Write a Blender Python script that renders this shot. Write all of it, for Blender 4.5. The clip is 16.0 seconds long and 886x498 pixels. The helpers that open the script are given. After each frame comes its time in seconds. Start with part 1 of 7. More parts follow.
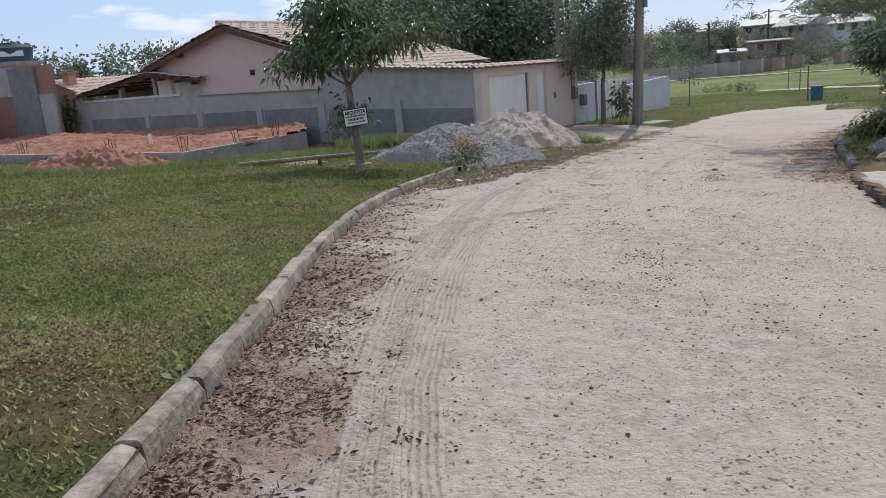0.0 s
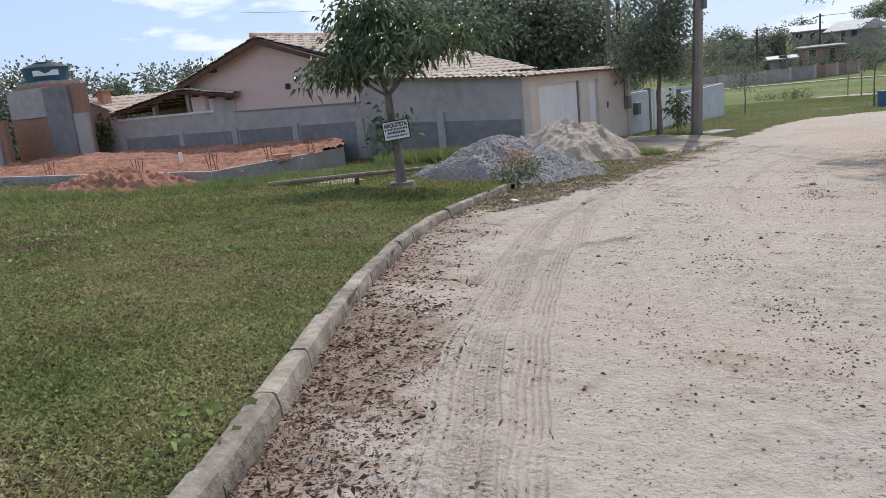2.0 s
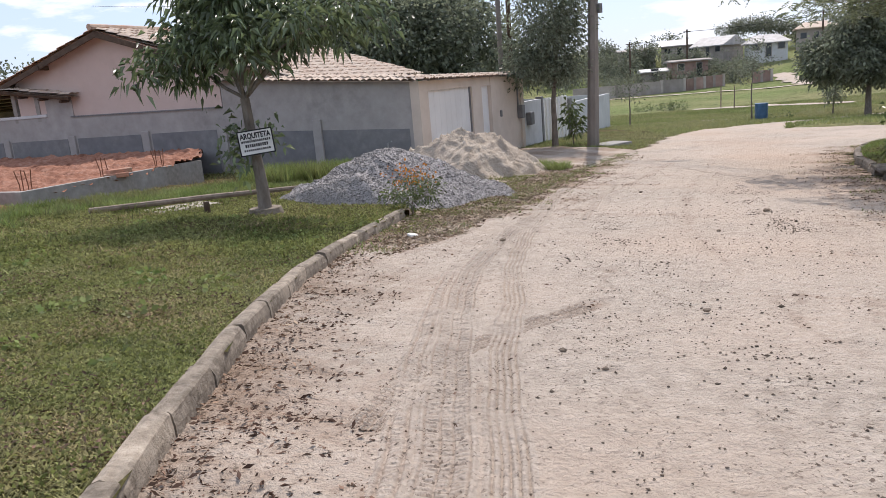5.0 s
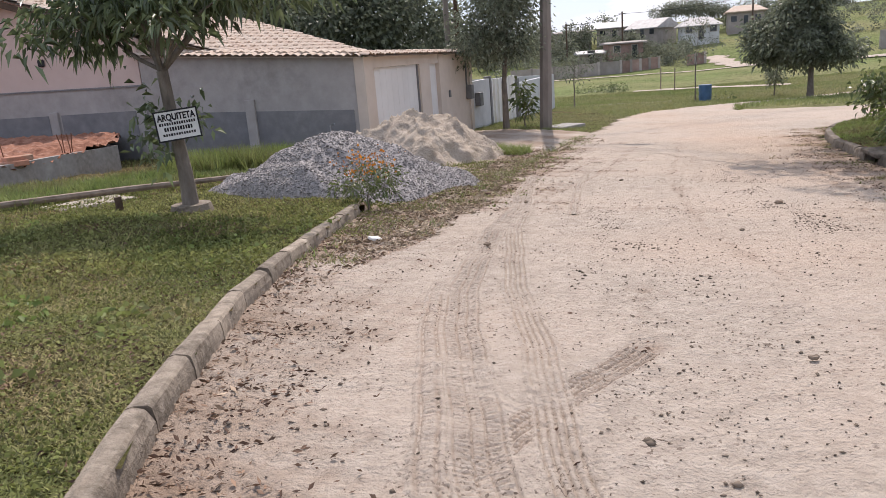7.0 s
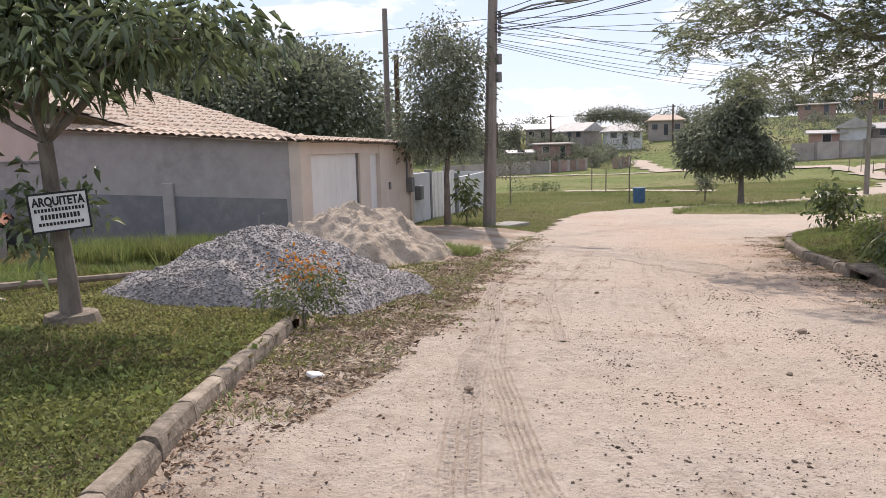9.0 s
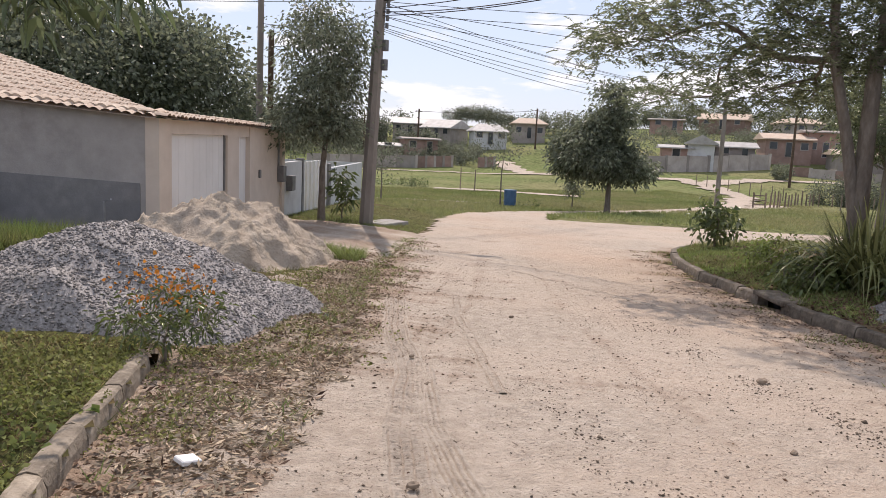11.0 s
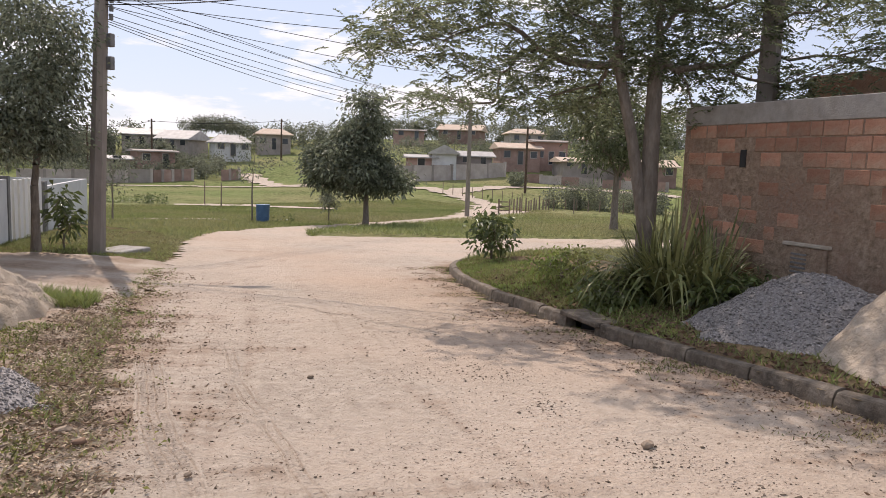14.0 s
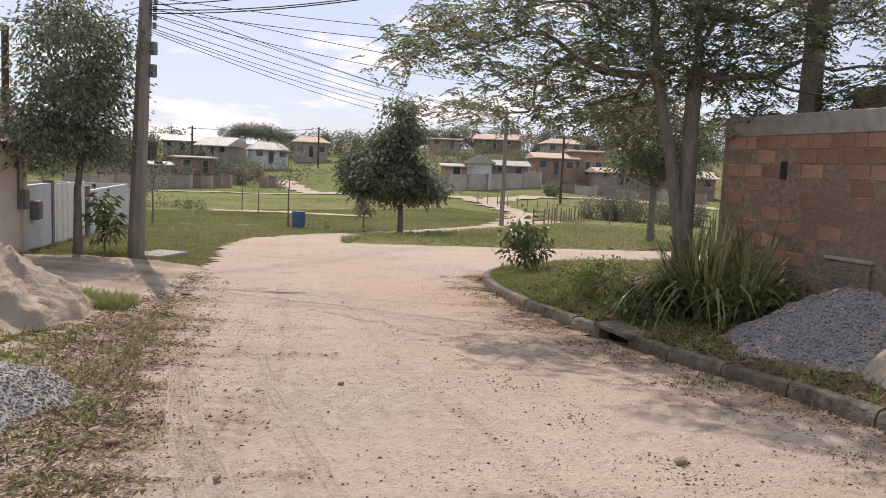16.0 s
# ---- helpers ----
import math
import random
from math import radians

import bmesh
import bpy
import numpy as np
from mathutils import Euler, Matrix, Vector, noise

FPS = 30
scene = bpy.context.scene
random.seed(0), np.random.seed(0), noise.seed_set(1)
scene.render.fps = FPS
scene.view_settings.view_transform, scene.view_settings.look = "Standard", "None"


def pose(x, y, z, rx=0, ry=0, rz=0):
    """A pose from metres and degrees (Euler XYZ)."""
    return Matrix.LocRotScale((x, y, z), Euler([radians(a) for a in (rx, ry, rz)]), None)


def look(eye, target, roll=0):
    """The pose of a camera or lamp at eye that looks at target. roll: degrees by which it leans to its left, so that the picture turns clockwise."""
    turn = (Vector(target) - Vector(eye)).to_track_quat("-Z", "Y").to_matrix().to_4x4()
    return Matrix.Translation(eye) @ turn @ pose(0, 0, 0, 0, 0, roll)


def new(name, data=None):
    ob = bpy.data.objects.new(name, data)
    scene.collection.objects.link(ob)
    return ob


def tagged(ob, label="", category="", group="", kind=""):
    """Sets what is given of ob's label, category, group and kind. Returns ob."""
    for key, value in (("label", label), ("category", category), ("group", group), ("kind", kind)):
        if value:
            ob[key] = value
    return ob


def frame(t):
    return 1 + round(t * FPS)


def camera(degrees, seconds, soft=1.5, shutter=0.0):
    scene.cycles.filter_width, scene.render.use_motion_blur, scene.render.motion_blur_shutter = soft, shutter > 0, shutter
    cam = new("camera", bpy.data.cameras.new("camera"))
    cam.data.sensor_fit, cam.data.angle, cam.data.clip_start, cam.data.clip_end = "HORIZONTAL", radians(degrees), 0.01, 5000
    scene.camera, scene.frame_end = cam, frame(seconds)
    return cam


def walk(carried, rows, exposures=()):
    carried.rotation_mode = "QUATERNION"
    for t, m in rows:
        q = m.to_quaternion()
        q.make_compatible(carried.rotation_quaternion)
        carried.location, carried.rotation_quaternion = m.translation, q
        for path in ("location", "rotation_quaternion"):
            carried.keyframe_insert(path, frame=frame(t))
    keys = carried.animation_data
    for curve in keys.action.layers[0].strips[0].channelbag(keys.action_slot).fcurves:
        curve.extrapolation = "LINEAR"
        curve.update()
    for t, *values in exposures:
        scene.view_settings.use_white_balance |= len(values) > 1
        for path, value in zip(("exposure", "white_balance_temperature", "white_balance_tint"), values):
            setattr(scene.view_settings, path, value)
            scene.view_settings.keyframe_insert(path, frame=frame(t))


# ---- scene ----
cam = camera(60.9, 16.0, soft=0.75)
PATH = [
    (0, (0.377, -2.834, 1.562), (0.398, -0.89, 1.091), -4.7),
    (0.5, (0.358, -2.45, 1.532), (0.442, -0.534, 0.965), -5.8),
    (1, (0.328, -1.982, 1.489), (0.248, -0.06, 0.941), -5.9),
    (1.5, (0.236, -1.457, 1.452), (0.334, 0.487, 0.993), -4.4),
    (2, (0.196, -1.084, 1.426), (0.115, 0.869, 1.0), -5.8),
    (2.5, (0.193, -0.619, 1.425), (0.184, 1.345, 1.045), -3.7),
    (3, (0.182, -0.11, 1.437), (0.277, 1.849, 1.045), -5.3),
    (3.5, (0.171, 0.343, 1.351), (0.054, 2.297, 0.941), -7.9),
    (4, (0.18, 0.798, 1.32), (0.234, 2.759, 0.93), -5.3),
    (4.2, (0.214, 1.003, 1.348), (0.389, 2.948, 0.917), -4.6),
    (6.3, (0.173, 2.92, 1.223), (0.438, 4.858, 0.806), -4.4),
    (6.5, (0.15, 3.064, 1.229), (0.445, 4.999, 0.819), -3.7),
    (7, (0.1, 3.512, 1.202), (0.49, 5.411, 0.712), -4.5),
    (7.5, (0.15, 3.992, 1.208), (0.469, 5.922, 0.793), -2.8),
    (8, (0.104, 4.438, 1.165), (0.513, 6.369, 0.843), -3.1),
    (8.5, (0.116, 4.915, 1.178), (0.7, 6.791, 0.805), -1.5),
    (8.7, (0.16, 5.111, 1.15), (0.759, 6.999, 0.875), -1.7),
    (10.8, (0.258, 6.837, 1.158), (1.01, 8.677, 0.935), 2.3),
    (11, (0.272, 7.033, 1.193), (1.22, 8.771, 0.909), 2.6),
    (11.5, (0.482, 7.468, 1.156), (1.484, 9.142, 0.714), 1.0),
    (12, (0.613, 7.885, 1.191), (1.741, 9.475, 0.746), 4.2),
    (12.5, (0.738, 8.312, 1.177), (2.114, 9.738, 0.906), 3.8),
    (13, (0.857, 8.547, 1.185), (2.114, 10.074, 0.887), 2.2),
    (13.5, (0.964, 8.784, 1.173), (2.331, 10.216, 0.89), 3.4),
    (14, (1.01, 8.9, 1.178), (2.478, 10.239, 0.948), 1.9),
    (14.5, (0.988, 8.912, 1.185), (2.443, 10.273, 1.014), 3.3),
    (15, (0.98, 8.928, 1.19), (2.367, 10.355, 0.995), 3.0),
    (15.5, (0.98, 8.923, 1.182), (2.307, 10.406, 0.98), 2.8),
    (16, (1.04, 8.904, 1.172), (2.447, 10.311, 0.962), 2.5),
]
walk(cam, [(t, look(e, g, r)) for t, e, g, r in PATH],
     exposures=[(0, 0.24, 5650, 10), (1.5, 0.3, 5650, 10), (2.5, 0.4, 5700, 9), (3.0, 0.28, 5700, 10), (3.5, 0.42, 5850, 11), (4.0, 0.52, 5950, 12), (7.0, 0.63, 6250, 17), (8.5, 0.66, 6350, 17), (11.0, 0.5, 6500, 17), (12.5, 0.56, 6550, 17),
                (13.5, 0.46, 6600, 18), (14.7, 0.5, 6700, 18), (16.0, 0.44, 6700, 18)])

# ---- light ----
SUN = Vector((0.24, 0.60, 0.76)).normalized()
world = bpy.data.worlds.new("world")
scene.world = world
world.use_nodes = True
wn, wl = world.node_tree.nodes, world.node_tree.links
wn.clear()
sky = wn.new("ShaderNodeTexSky")
sky.sky_type, sky.sun_disc = "NISHITA", False
sky.sun_elevation = math.asin(SUN.z)
sky.sun_rotation = math.atan2(SUN.x, SUN.y)
sky.dust_density, sky.ozone_density = 0.8, 2.0
tc = wn.new("ShaderNodeTexCoord")
mp = wn.new("ShaderNodeMapping")
mp.inputs["Scale"].default_value = (2.0, 2.0, 7.5)
wl.new(tc.outputs["Generated"], mp.inputs["Vector"])
cn = wn.new("ShaderNodeTexNoise")
cn.inputs["Scale"].default_value, cn.inputs["Detail"].default_value, cn.inputs["Roughness"].default_value = 2.7, 10, 0.58
wl.new(mp.outputs["Vector"], cn.inputs["Vector"])
cr = wn.new("ShaderNodeValToRGB")
cr.color_ramp.elements[0].position, cr.color_ramp.elements[1].position = 0.525, 0.60
wl.new(cn.outputs["Fac"], cr.inputs["Fac"])
mixc = wn.new("ShaderNodeMix")
mixc.data_type = "RGBA"
mixc.inputs[7].default_value = (5.0, 5.06, 5.15, 1)
wl.new(cr.outputs["Color"], mixc.inputs[0])
veil = wn.new("ShaderNodeMix")
veil.data_type = "RGBA"
veil.inputs[0].default_value = 0.82
veil.inputs[7].default_value = (2.95, 3.35, 4.05, 1)
wl.new(sky.outputs["Color"], veil.inputs[6])
wl.new(veil.outputs[2], mixc.inputs[6])
bg = wn.new("ShaderNodeBackground")
bg.inputs["Strength"].default_value = 0.148
wl.new(mixc.outputs[2], bg.inputs["Color"])
wo = wn.new("ShaderNodeOutputWorld")
wl.new(bg.outputs["Background"], wo.inputs["Surface"])

sun_data = bpy.data.lights.new("sun", "SUN")
sun_data.energy, sun_data.angle, sun_data.color = 3.1, radians(0.6), (1.0, 0.90, 0.78)
sun = new("sun", sun_data)
sun.matrix_world = look((0, 0, 30), tuple(Vector((0, 0, 30)) - SUN))


# ---- materials ----
def mat(name, ramp, scale=8.0, detail=6, rough=0.85, bump=0.3, bump_scale=40.0, big=0.6, big_ramp=None,
        metal=0.0, per="", per_amt=0.25, mask=None, spec=0.3, dist=0.02, trans=0.0, stretch=(1, 1, 1), speck=None):
    """A noise-coloured surface: ramp of colours at a fine scale, stains at a big scale, bump, variation per piece."""
    m = bpy.data.materials.new(name)
    m.use_nodes = True
    n, l = m.node_tree.nodes, m.node_tree.links
    b = n["Principled BSDF"]
    b.inputs["Roughness"].default_value, b.inputs["Metallic"].default_value = rough, metal
    b.inputs["Specular IOR Level"].default_value = spec
    t = n.new("ShaderNodeTexCoord")
    mpn = n.new("ShaderNodeMapping")
    mpn.inputs["Scale"].default_value = stretch
    l.new(t.outputs["Object"], mpn.inputs["Vector"])
    src = mpn.outputs["Vector"]

    def noise_tex(s, d, r=0.6):
        q = n.new("ShaderNodeTexNoise")
        q.inputs["Scale"].default_value, q.inputs["Detail"].default_value, q.inputs["Roughness"].default_value = s, d, r
        l.new(src, q.inputs["Vector"])
        return q.outputs["Fac"]

    def ramp_node(fac, cols):
        q = n.new("ShaderNodeValToRGB")
        e = q.color_ramp.elements
        while len(e) < len(cols):
            e.new(0.5)
        for i, c in enumerate(cols):
            e[i].position = 0.28 + 0.44 * i / max(1, len(cols) - 1)
            e[i].color = (*c, 1)
        l.new(fac, q.inputs["Fac"])
        return q.outputs["Color"]

    col = ramp_node(noise_tex(scale, detail), ramp)

    def blend(fac, a, c, kind="MIX"):
        q = n.new("ShaderNodeMix")
        q.data_type, q.blend_type = "RGBA", kind
        for sock, val in ((q.inputs[0], fac), (q.inputs[6], a), (q.inputs[7], c)):
            if hasattr(val, "is_linked"):
                l.new(val, sock)
            else:
                sock.default_value = val if not isinstance(val, tuple) else (*val[:3], 1)
        return q.outputs[2]

    if big_ramp:
        f = n.new("ShaderNodeValToRGB")
        f.color_ramp.elements[0].position, f.color_ramp.elements[1].position = 0.42, 0.62
        l.new(noise_tex(big, 5), f.inputs["Fac"])
        col = blend(f.outputs["Color"], col, ramp_node(noise_tex(scale * 1.7, detail), big_ramp))
    if mask:
        for attr, cols in mask:
            a = n.new("ShaderNodeAttribute")
            a.attribute_name = attr
            col = blend(a.outputs["Fac"], col, ramp_node(noise_tex(scale * 1.3, detail), cols))
    if speck:
        # small dark crumbs: scale, threshold, colour
        f = n.new("ShaderNodeValToRGB")
        f.color_ramp.elements[0].position, f.color_ramp.elements[1].position = speck[1], speck[1] + 0.05
        l.new(noise_tex(speck[0], 3, 0.5), f.inputs["Fac"])
        h = n.new("ShaderNodeValToRGB")
        h.color_ramp.elements[0].position, h.color_ramp.elements[1].position = 0.4, 0.62
        l.new(noise_tex(speck[0] * 0.05, 4, 0.6), h.inputs["Fac"])
        both = blend(1.0, f.outputs["Color"], h.outputs["Color"], "MULTIPLY")
        col = blend(both, col, speck[2])
    if per:
        g = n.new("ShaderNodeNewGeometry" if per == "island" else "ShaderNodeObjectInfo")
        r = g.outputs["Random Per Island" if per == "island" else "Random"]
        mr = n.new("ShaderNodeMapRange")
        mr.inputs[3].default_value, mr.inputs[4].default_value = 1 - per_amt, 1 + per_amt
        l.new(r, mr.inputs[0])
        cc = n.new("ShaderNodeCombineColor")
        for i in range(3):
            l.new(mr.outputs[0], cc.inputs[i])
        col = blend(1.0, col, cc.outputs[0], "MULTIPLY")
    l.new(col, b.inputs["Base Color"])
    if bump:
        bp = n.new("ShaderNodeBump")
        bp.inputs["Strength"].default_value, bp.inputs["Distance"].default_value = bump, dist
        l.new(noise_tex(bump_scale, 5, 0.65), bp.inputs["Height"])
        l.new(bp.outputs["Normal"], b.inputs["Normal"])
    if trans:
        out = n["Material Output"]
        tr = n.new("ShaderNodeBsdfTranslucent")
        l.new(col, tr.inputs["Color"])
        ms = n.new("ShaderNodeMixShader")
        ms.inputs[0].default_value = trans
        l.new(b.outputs[0], ms.inputs[1])
        l.new(tr.outputs[0], ms.inputs[2])
        l.new(ms.outputs[0], out.inputs["Surface"])
    return m


M_SAND_ROAD = mat("sandy_dirt", [(0.34, 0.285, 0.228), (0.445, 0.378, 0.308), (0.53, 0.458, 0.38)], 9, 12, 0.95, 1.0, 30, 0.35,
                  [(0.43, 0.345, 0.272), (0.50, 0.415, 0.335), (0.55, 0.473, 0.39)], spec=0.1, dist=0.04,
                  mask=[("damp", [(0.19, 0.135, 0.095), (0.30, 0.22, 0.16), (0.37, 0.285, 0.215)]),
                        ("red", [(0.40, 0.26, 0.17), (0.48, 0.34, 0.24), (0.52, 0.39, 0.29)])], speck=(38, 0.60, (0.17, 0.13, 0.10)))
M_LAWN = mat("lawn_soil", [(0.035, 0.035, 0.014), (0.075, 0.075, 0.028), (0.15, 0.14, 0.055)], 34, 8, 1.0, 0.8, 70, 0.8,
             [(0.06, 0.045, 0.024), (0.12, 0.09, 0.045), (0.19, 0.15, 0.075)], spec=0.05, dist=0.03)
M_FIELD = mat("field_grass", [(0.11, 0.14, 0.05), (0.18, 0.215, 0.08), (0.25, 0.265, 0.12)], 1.6, 9, 1.0, 0.9, 5, 0.07,
              [(0.15, 0.16, 0.065), (0.27, 0.25, 0.125), (0.20, 0.225, 0.09)], spec=0.05, dist=0.25, speck=(2.6, 0.5, (0.10, 0.115, 0.045)))
M_VERGE = mat("verge_soil", [(0.09, 0.07, 0.042), (0.15, 0.115, 0.07), (0.23, 0.18, 0.115)], 9, 8, 1.0, 0.8, 50, 0.6,
              [(0.14, 0.095, 0.06), (0.20, 0.14, 0.085), (0.11, 0.10, 0.045)], spec=0.05, dist=0.03)
M_BLADE = mat("grass_blade", [(0.115, 0.135, 0.038), (0.20, 0.212, 0.065), (0.31, 0.30, 0.115)], 1.1, 4, 0.7, 0, 1, 0.55,
              [(0.23, 0.185, 0.08), (0.31, 0.25, 0.12), (0.21, 0.195, 0.07)], per="island", per_amt=0.7, trans=0.25)
M_FIELD_BLADE = mat("field_blade", [(0.18, 0.21, 0.07), (0.25, 0.285, 0.10), (0.33, 0.33, 0.15)], 0.3, 4, 0.7, 0, 1, 0.1,
                    [(0.30, 0.285, 0.13), (0.35, 0.325, 0.16), (0.25, 0.27, 0.10)], per="island", per_amt=0.3, trans=0.3)
M_WEED = mat("weed_blade", [(0.13, 0.185, 0.045), (0.20, 0.26, 0.07), (0.29, 0.32, 0.115)], 1.5, 4, 0.6, 0, 1, 0.8,
             [(0.15, 0.18, 0.06), (0.22, 0.21, 0.09), (0.10, 0.15, 0.03)], per="island", per_amt=0.4, trans=0.35)
M_KERB = mat("kerb_concrete", [(0.19, 0.15, 0.108), (0.33, 0.275, 0.21), (0.44, 0.375, 0.295)], 11, 11, 0.92, 1.0, 38, 2.2,
             [(0.10, 0.08, 0.058), (0.20, 0.165, 0.125), (0.36, 0.305, 0.24)], per="object", per_amt=0.16, dist=0.015)
M_KERB_DIRTY = mat("dirty_kerb_concrete", [(0.09, 0.072, 0.055), (0.18, 0.15, 0.118), (0.28, 0.24, 0.195)], 9, 11, 0.95, 1.0, 30, 1.6,
                   [(0.06, 0.05, 0.037), (0.12, 0.098, 0.075), (0.21, 0.175, 0.14)], per="object", per_amt=0.25, dist=0.02)
M_GREY_PLASTER = mat("grey_render", [(0.31, 0.288, 0.268), (0.375, 0.348, 0.325), (0.43, 0.40, 0.375)], 2.2, 9, 0.95, 0.3, 30, 0.5,
                     [(0.27, 0.248, 0.228), (0.33, 0.305, 0.283), (0.39, 0.36, 0.335)])
M_DARK_PLASTER = mat("dark_damp_render", [(0.15, 0.147, 0.15), (0.19, 0.186, 0.188), (0.24, 0.234, 0.232)], 2.5, 9, 0.95, 0.35, 30, 0.6,
                     [(0.175, 0.168, 0.164), (0.215, 0.208, 0.203), (0.265, 0.255, 0.247)])
M_PINK = mat("pink_plaster", [(0.52, 0.40, 0.345), (0.565, 0.44, 0.385), (0.60, 0.475, 0.42)], 1.6, 8, 0.9, 0.15, 30, 0.4,
             [(0.49, 0.375, 0.325), (0.54, 0.42, 0.365), (0.585, 0.46, 0.405)])
M_CREAM = mat("cream_plaster", [(0.53, 0.45, 0.375), (0.585, 0.50, 0.42), (0.62, 0.535, 0.455)], 1.7, 8, 0.9, 0.15, 30, 0.5,
              [(0.49, 0.41, 0.335), (0.55, 0.465, 0.385), (0.60, 0.51, 0.43)])
M_WHITE_GATE = mat("white_gate_paint", [(0.62, 0.60, 0.57), (0.68, 0.66, 0.63), (0.72, 0.70, 0.67)], 1.2, 6, 0.55, 0.05, 20, 0.5)
M_PALE_WALL = mat("pale_wall_paint", [(0.50, 0.50, 0.50), (0.57, 0.57, 0.565), (0.63, 0.625, 0.615)], 1.3, 8, 0.9, 0.15, 30, 0.5,
                  [(0.44, 0.43, 0.42), (0.52, 0.515, 0.50), (0.58, 0.575, 0.56)])
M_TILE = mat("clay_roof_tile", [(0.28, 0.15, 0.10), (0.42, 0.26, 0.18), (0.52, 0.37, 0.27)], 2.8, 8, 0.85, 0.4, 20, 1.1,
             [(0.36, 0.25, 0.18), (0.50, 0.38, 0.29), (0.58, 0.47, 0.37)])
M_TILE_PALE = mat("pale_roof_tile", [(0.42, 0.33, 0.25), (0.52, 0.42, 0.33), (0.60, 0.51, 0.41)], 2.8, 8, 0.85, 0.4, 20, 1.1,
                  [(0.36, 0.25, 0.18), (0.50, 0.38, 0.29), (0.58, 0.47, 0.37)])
M_TIMBER = mat("dark_timber", [(0.05, 0.032, 0.022), (0.09, 0.06, 0.04), (0.14, 0.095, 0.065)], 5, 8, 0.8, 0.3, 30)
M_POST_WOOD = mat("weathered_post", [(0.13, 0.10, 0.075), (0.21, 0.165, 0.125), (0.28, 0.23, 0.18)], 8, 8, 0.9, 0.4, 40, per="object")
M_RED_SOIL = mat("red_clay_soil", [(0.13, 0.058, 0.038), (0.27, 0.13, 0.085), (0.39, 0.23, 0.165)], 4.5, 10, 1.0, 1.0, 9, 0.6,
                 [(0.24, 0.11, 0.07), (0.33, 0.17, 0.115), (0.42, 0.26, 0.195)], spec=0.05, dist=0.06)
M_GRAVEL = mat("grey_crushed_stone", [(0.15, 0.138, 0.13), (0.235, 0.218, 0.206), (0.36, 0.335, 0.318)], 30, 4, 0.85, 0.4, 90, per="island", per_amt=0.5)
M_PILE_SAND = mat("pile_sand", [(0.40, 0.325, 0.245), (0.50, 0.42, 0.33), (0.57, 0.49, 0.40)], 3.5, 9, 1.0, 1.0, 16, 0.9,
                  [(0.31, 0.255, 0.20), (0.42, 0.35, 0.28), (0.50, 0.43, 0.35)], spec=0.05, dist=0.07)
M_POLE = mat("pole_concrete", [(0.19, 0.165, 0.14), (0.25, 0.22, 0.19), (0.31, 0.28, 0.245)], 4, 8, 0.9, 0.3, 40, 0.8,
             [(0.17, 0.145, 0.125), (0.22, 0.19, 0.165), (0.28, 0.25, 0.22)], stretch=(1, 1, 0.25))
M_BARK = mat("tree_bark", [(0.10, 0.082, 0.064), (0.18, 0.15, 0.12), (0.28, 0.24, 0.195)], 9, 9, 0.95, 0.9, 25, 1.5,
             [(0.12, 0.10, 0.08), (0.20, 0.17, 0.14), (0.28, 0.245, 0.205)], dist=0.03, stretch=(1, 1, 0.35))
M_BRICK = mat("hollow_clay_brick", [(0.29, 0.145, 0.095), (0.41, 0.205, 0.135), (0.48, 0.28, 0.20)], 7, 8, 0.95, 0.8, 40, 2.2, [(0.24, 0.16, 0.11), (0.32, 0.215, 0.15), (0.38, 0.265, 0.195)], per="object", per_amt=0.28)
M_MORTAR = mat("rough_mortar", [(0.16, 0.115, 0.08), (0.29, 0.212, 0.152), (0.40, 0.31, 0.235)], 11, 9, 0.97, 1.0, 16, 1.1,
               [(0.21, 0.13, 0.09), (0.27, 0.18, 0.13), (0.24, 0.19, 0.15)], dist=0.04)
M_CONCRETE = mat("weathered_concrete", [(0.24, 0.225, 0.205), (0.32, 0.30, 0.275), (0.40, 0.375, 0.345)], 5, 9, 0.92, 0.4, 40, 0.8,
                 [(0.20, 0.18, 0.155), (0.28, 0.255, 0.225), (0.36, 0.33, 0.295)])
M_SLAB = mat("pale_slab", [(0.30, 0.255, 0.20), (0.38, 0.335, 0.275), (0.45, 0.40, 0.34)], 5, 8, 0.92, 0.3, 40)
M_PLASTIC_BLUE = mat("blue_plastic", [(0.05, 0.11, 0.21), (0.07, 0.14, 0.26), (0.09, 0.17, 0.30)], 3, 5, 0.45, 0.05, 20)
M_TANK = mat("tank_blue", [(0.03, 0.075, 0.115), (0.04, 0.095, 0.14), (0.06, 0.12, 0.17)], 3, 5, 0.5, 0.05, 20)
M_WHITE = mat("sign_white", [(0.66, 0.65, 0.62), (0.73, 0.72, 0.69), (0.77, 0.76, 0.73)], 6, 6, 0.5, 0.05, 20)
M_BLACK = mat("black_paint", [(0.012, 0.012, 0.013), (0.02, 0.02, 0.021), (0.03, 0.03, 0.03)], 6, 4, 0.5, 0.0)
M_CABLE = mat("black_cable", [(0.012, 0.012, 0.013), (0.02, 0.02, 0.02), (0.03, 0.03, 0.03)], 6, 4, 0.6, 0.0)
M_METAL = mat("dull_metal", [(0.22, 0.22, 0.22), (0.30, 0.30, 0.30), (0.37, 0.37, 0.37)], 6, 6, 0.5, 0.1, 40, metal=0.7)
M_BOX = mat("meter_box_grey", [(0.12, 0.12, 0.12), (0.17, 0.165, 0.16), (0.21, 0.205, 0.20)], 6, 6, 0.6, 0.1, 40)
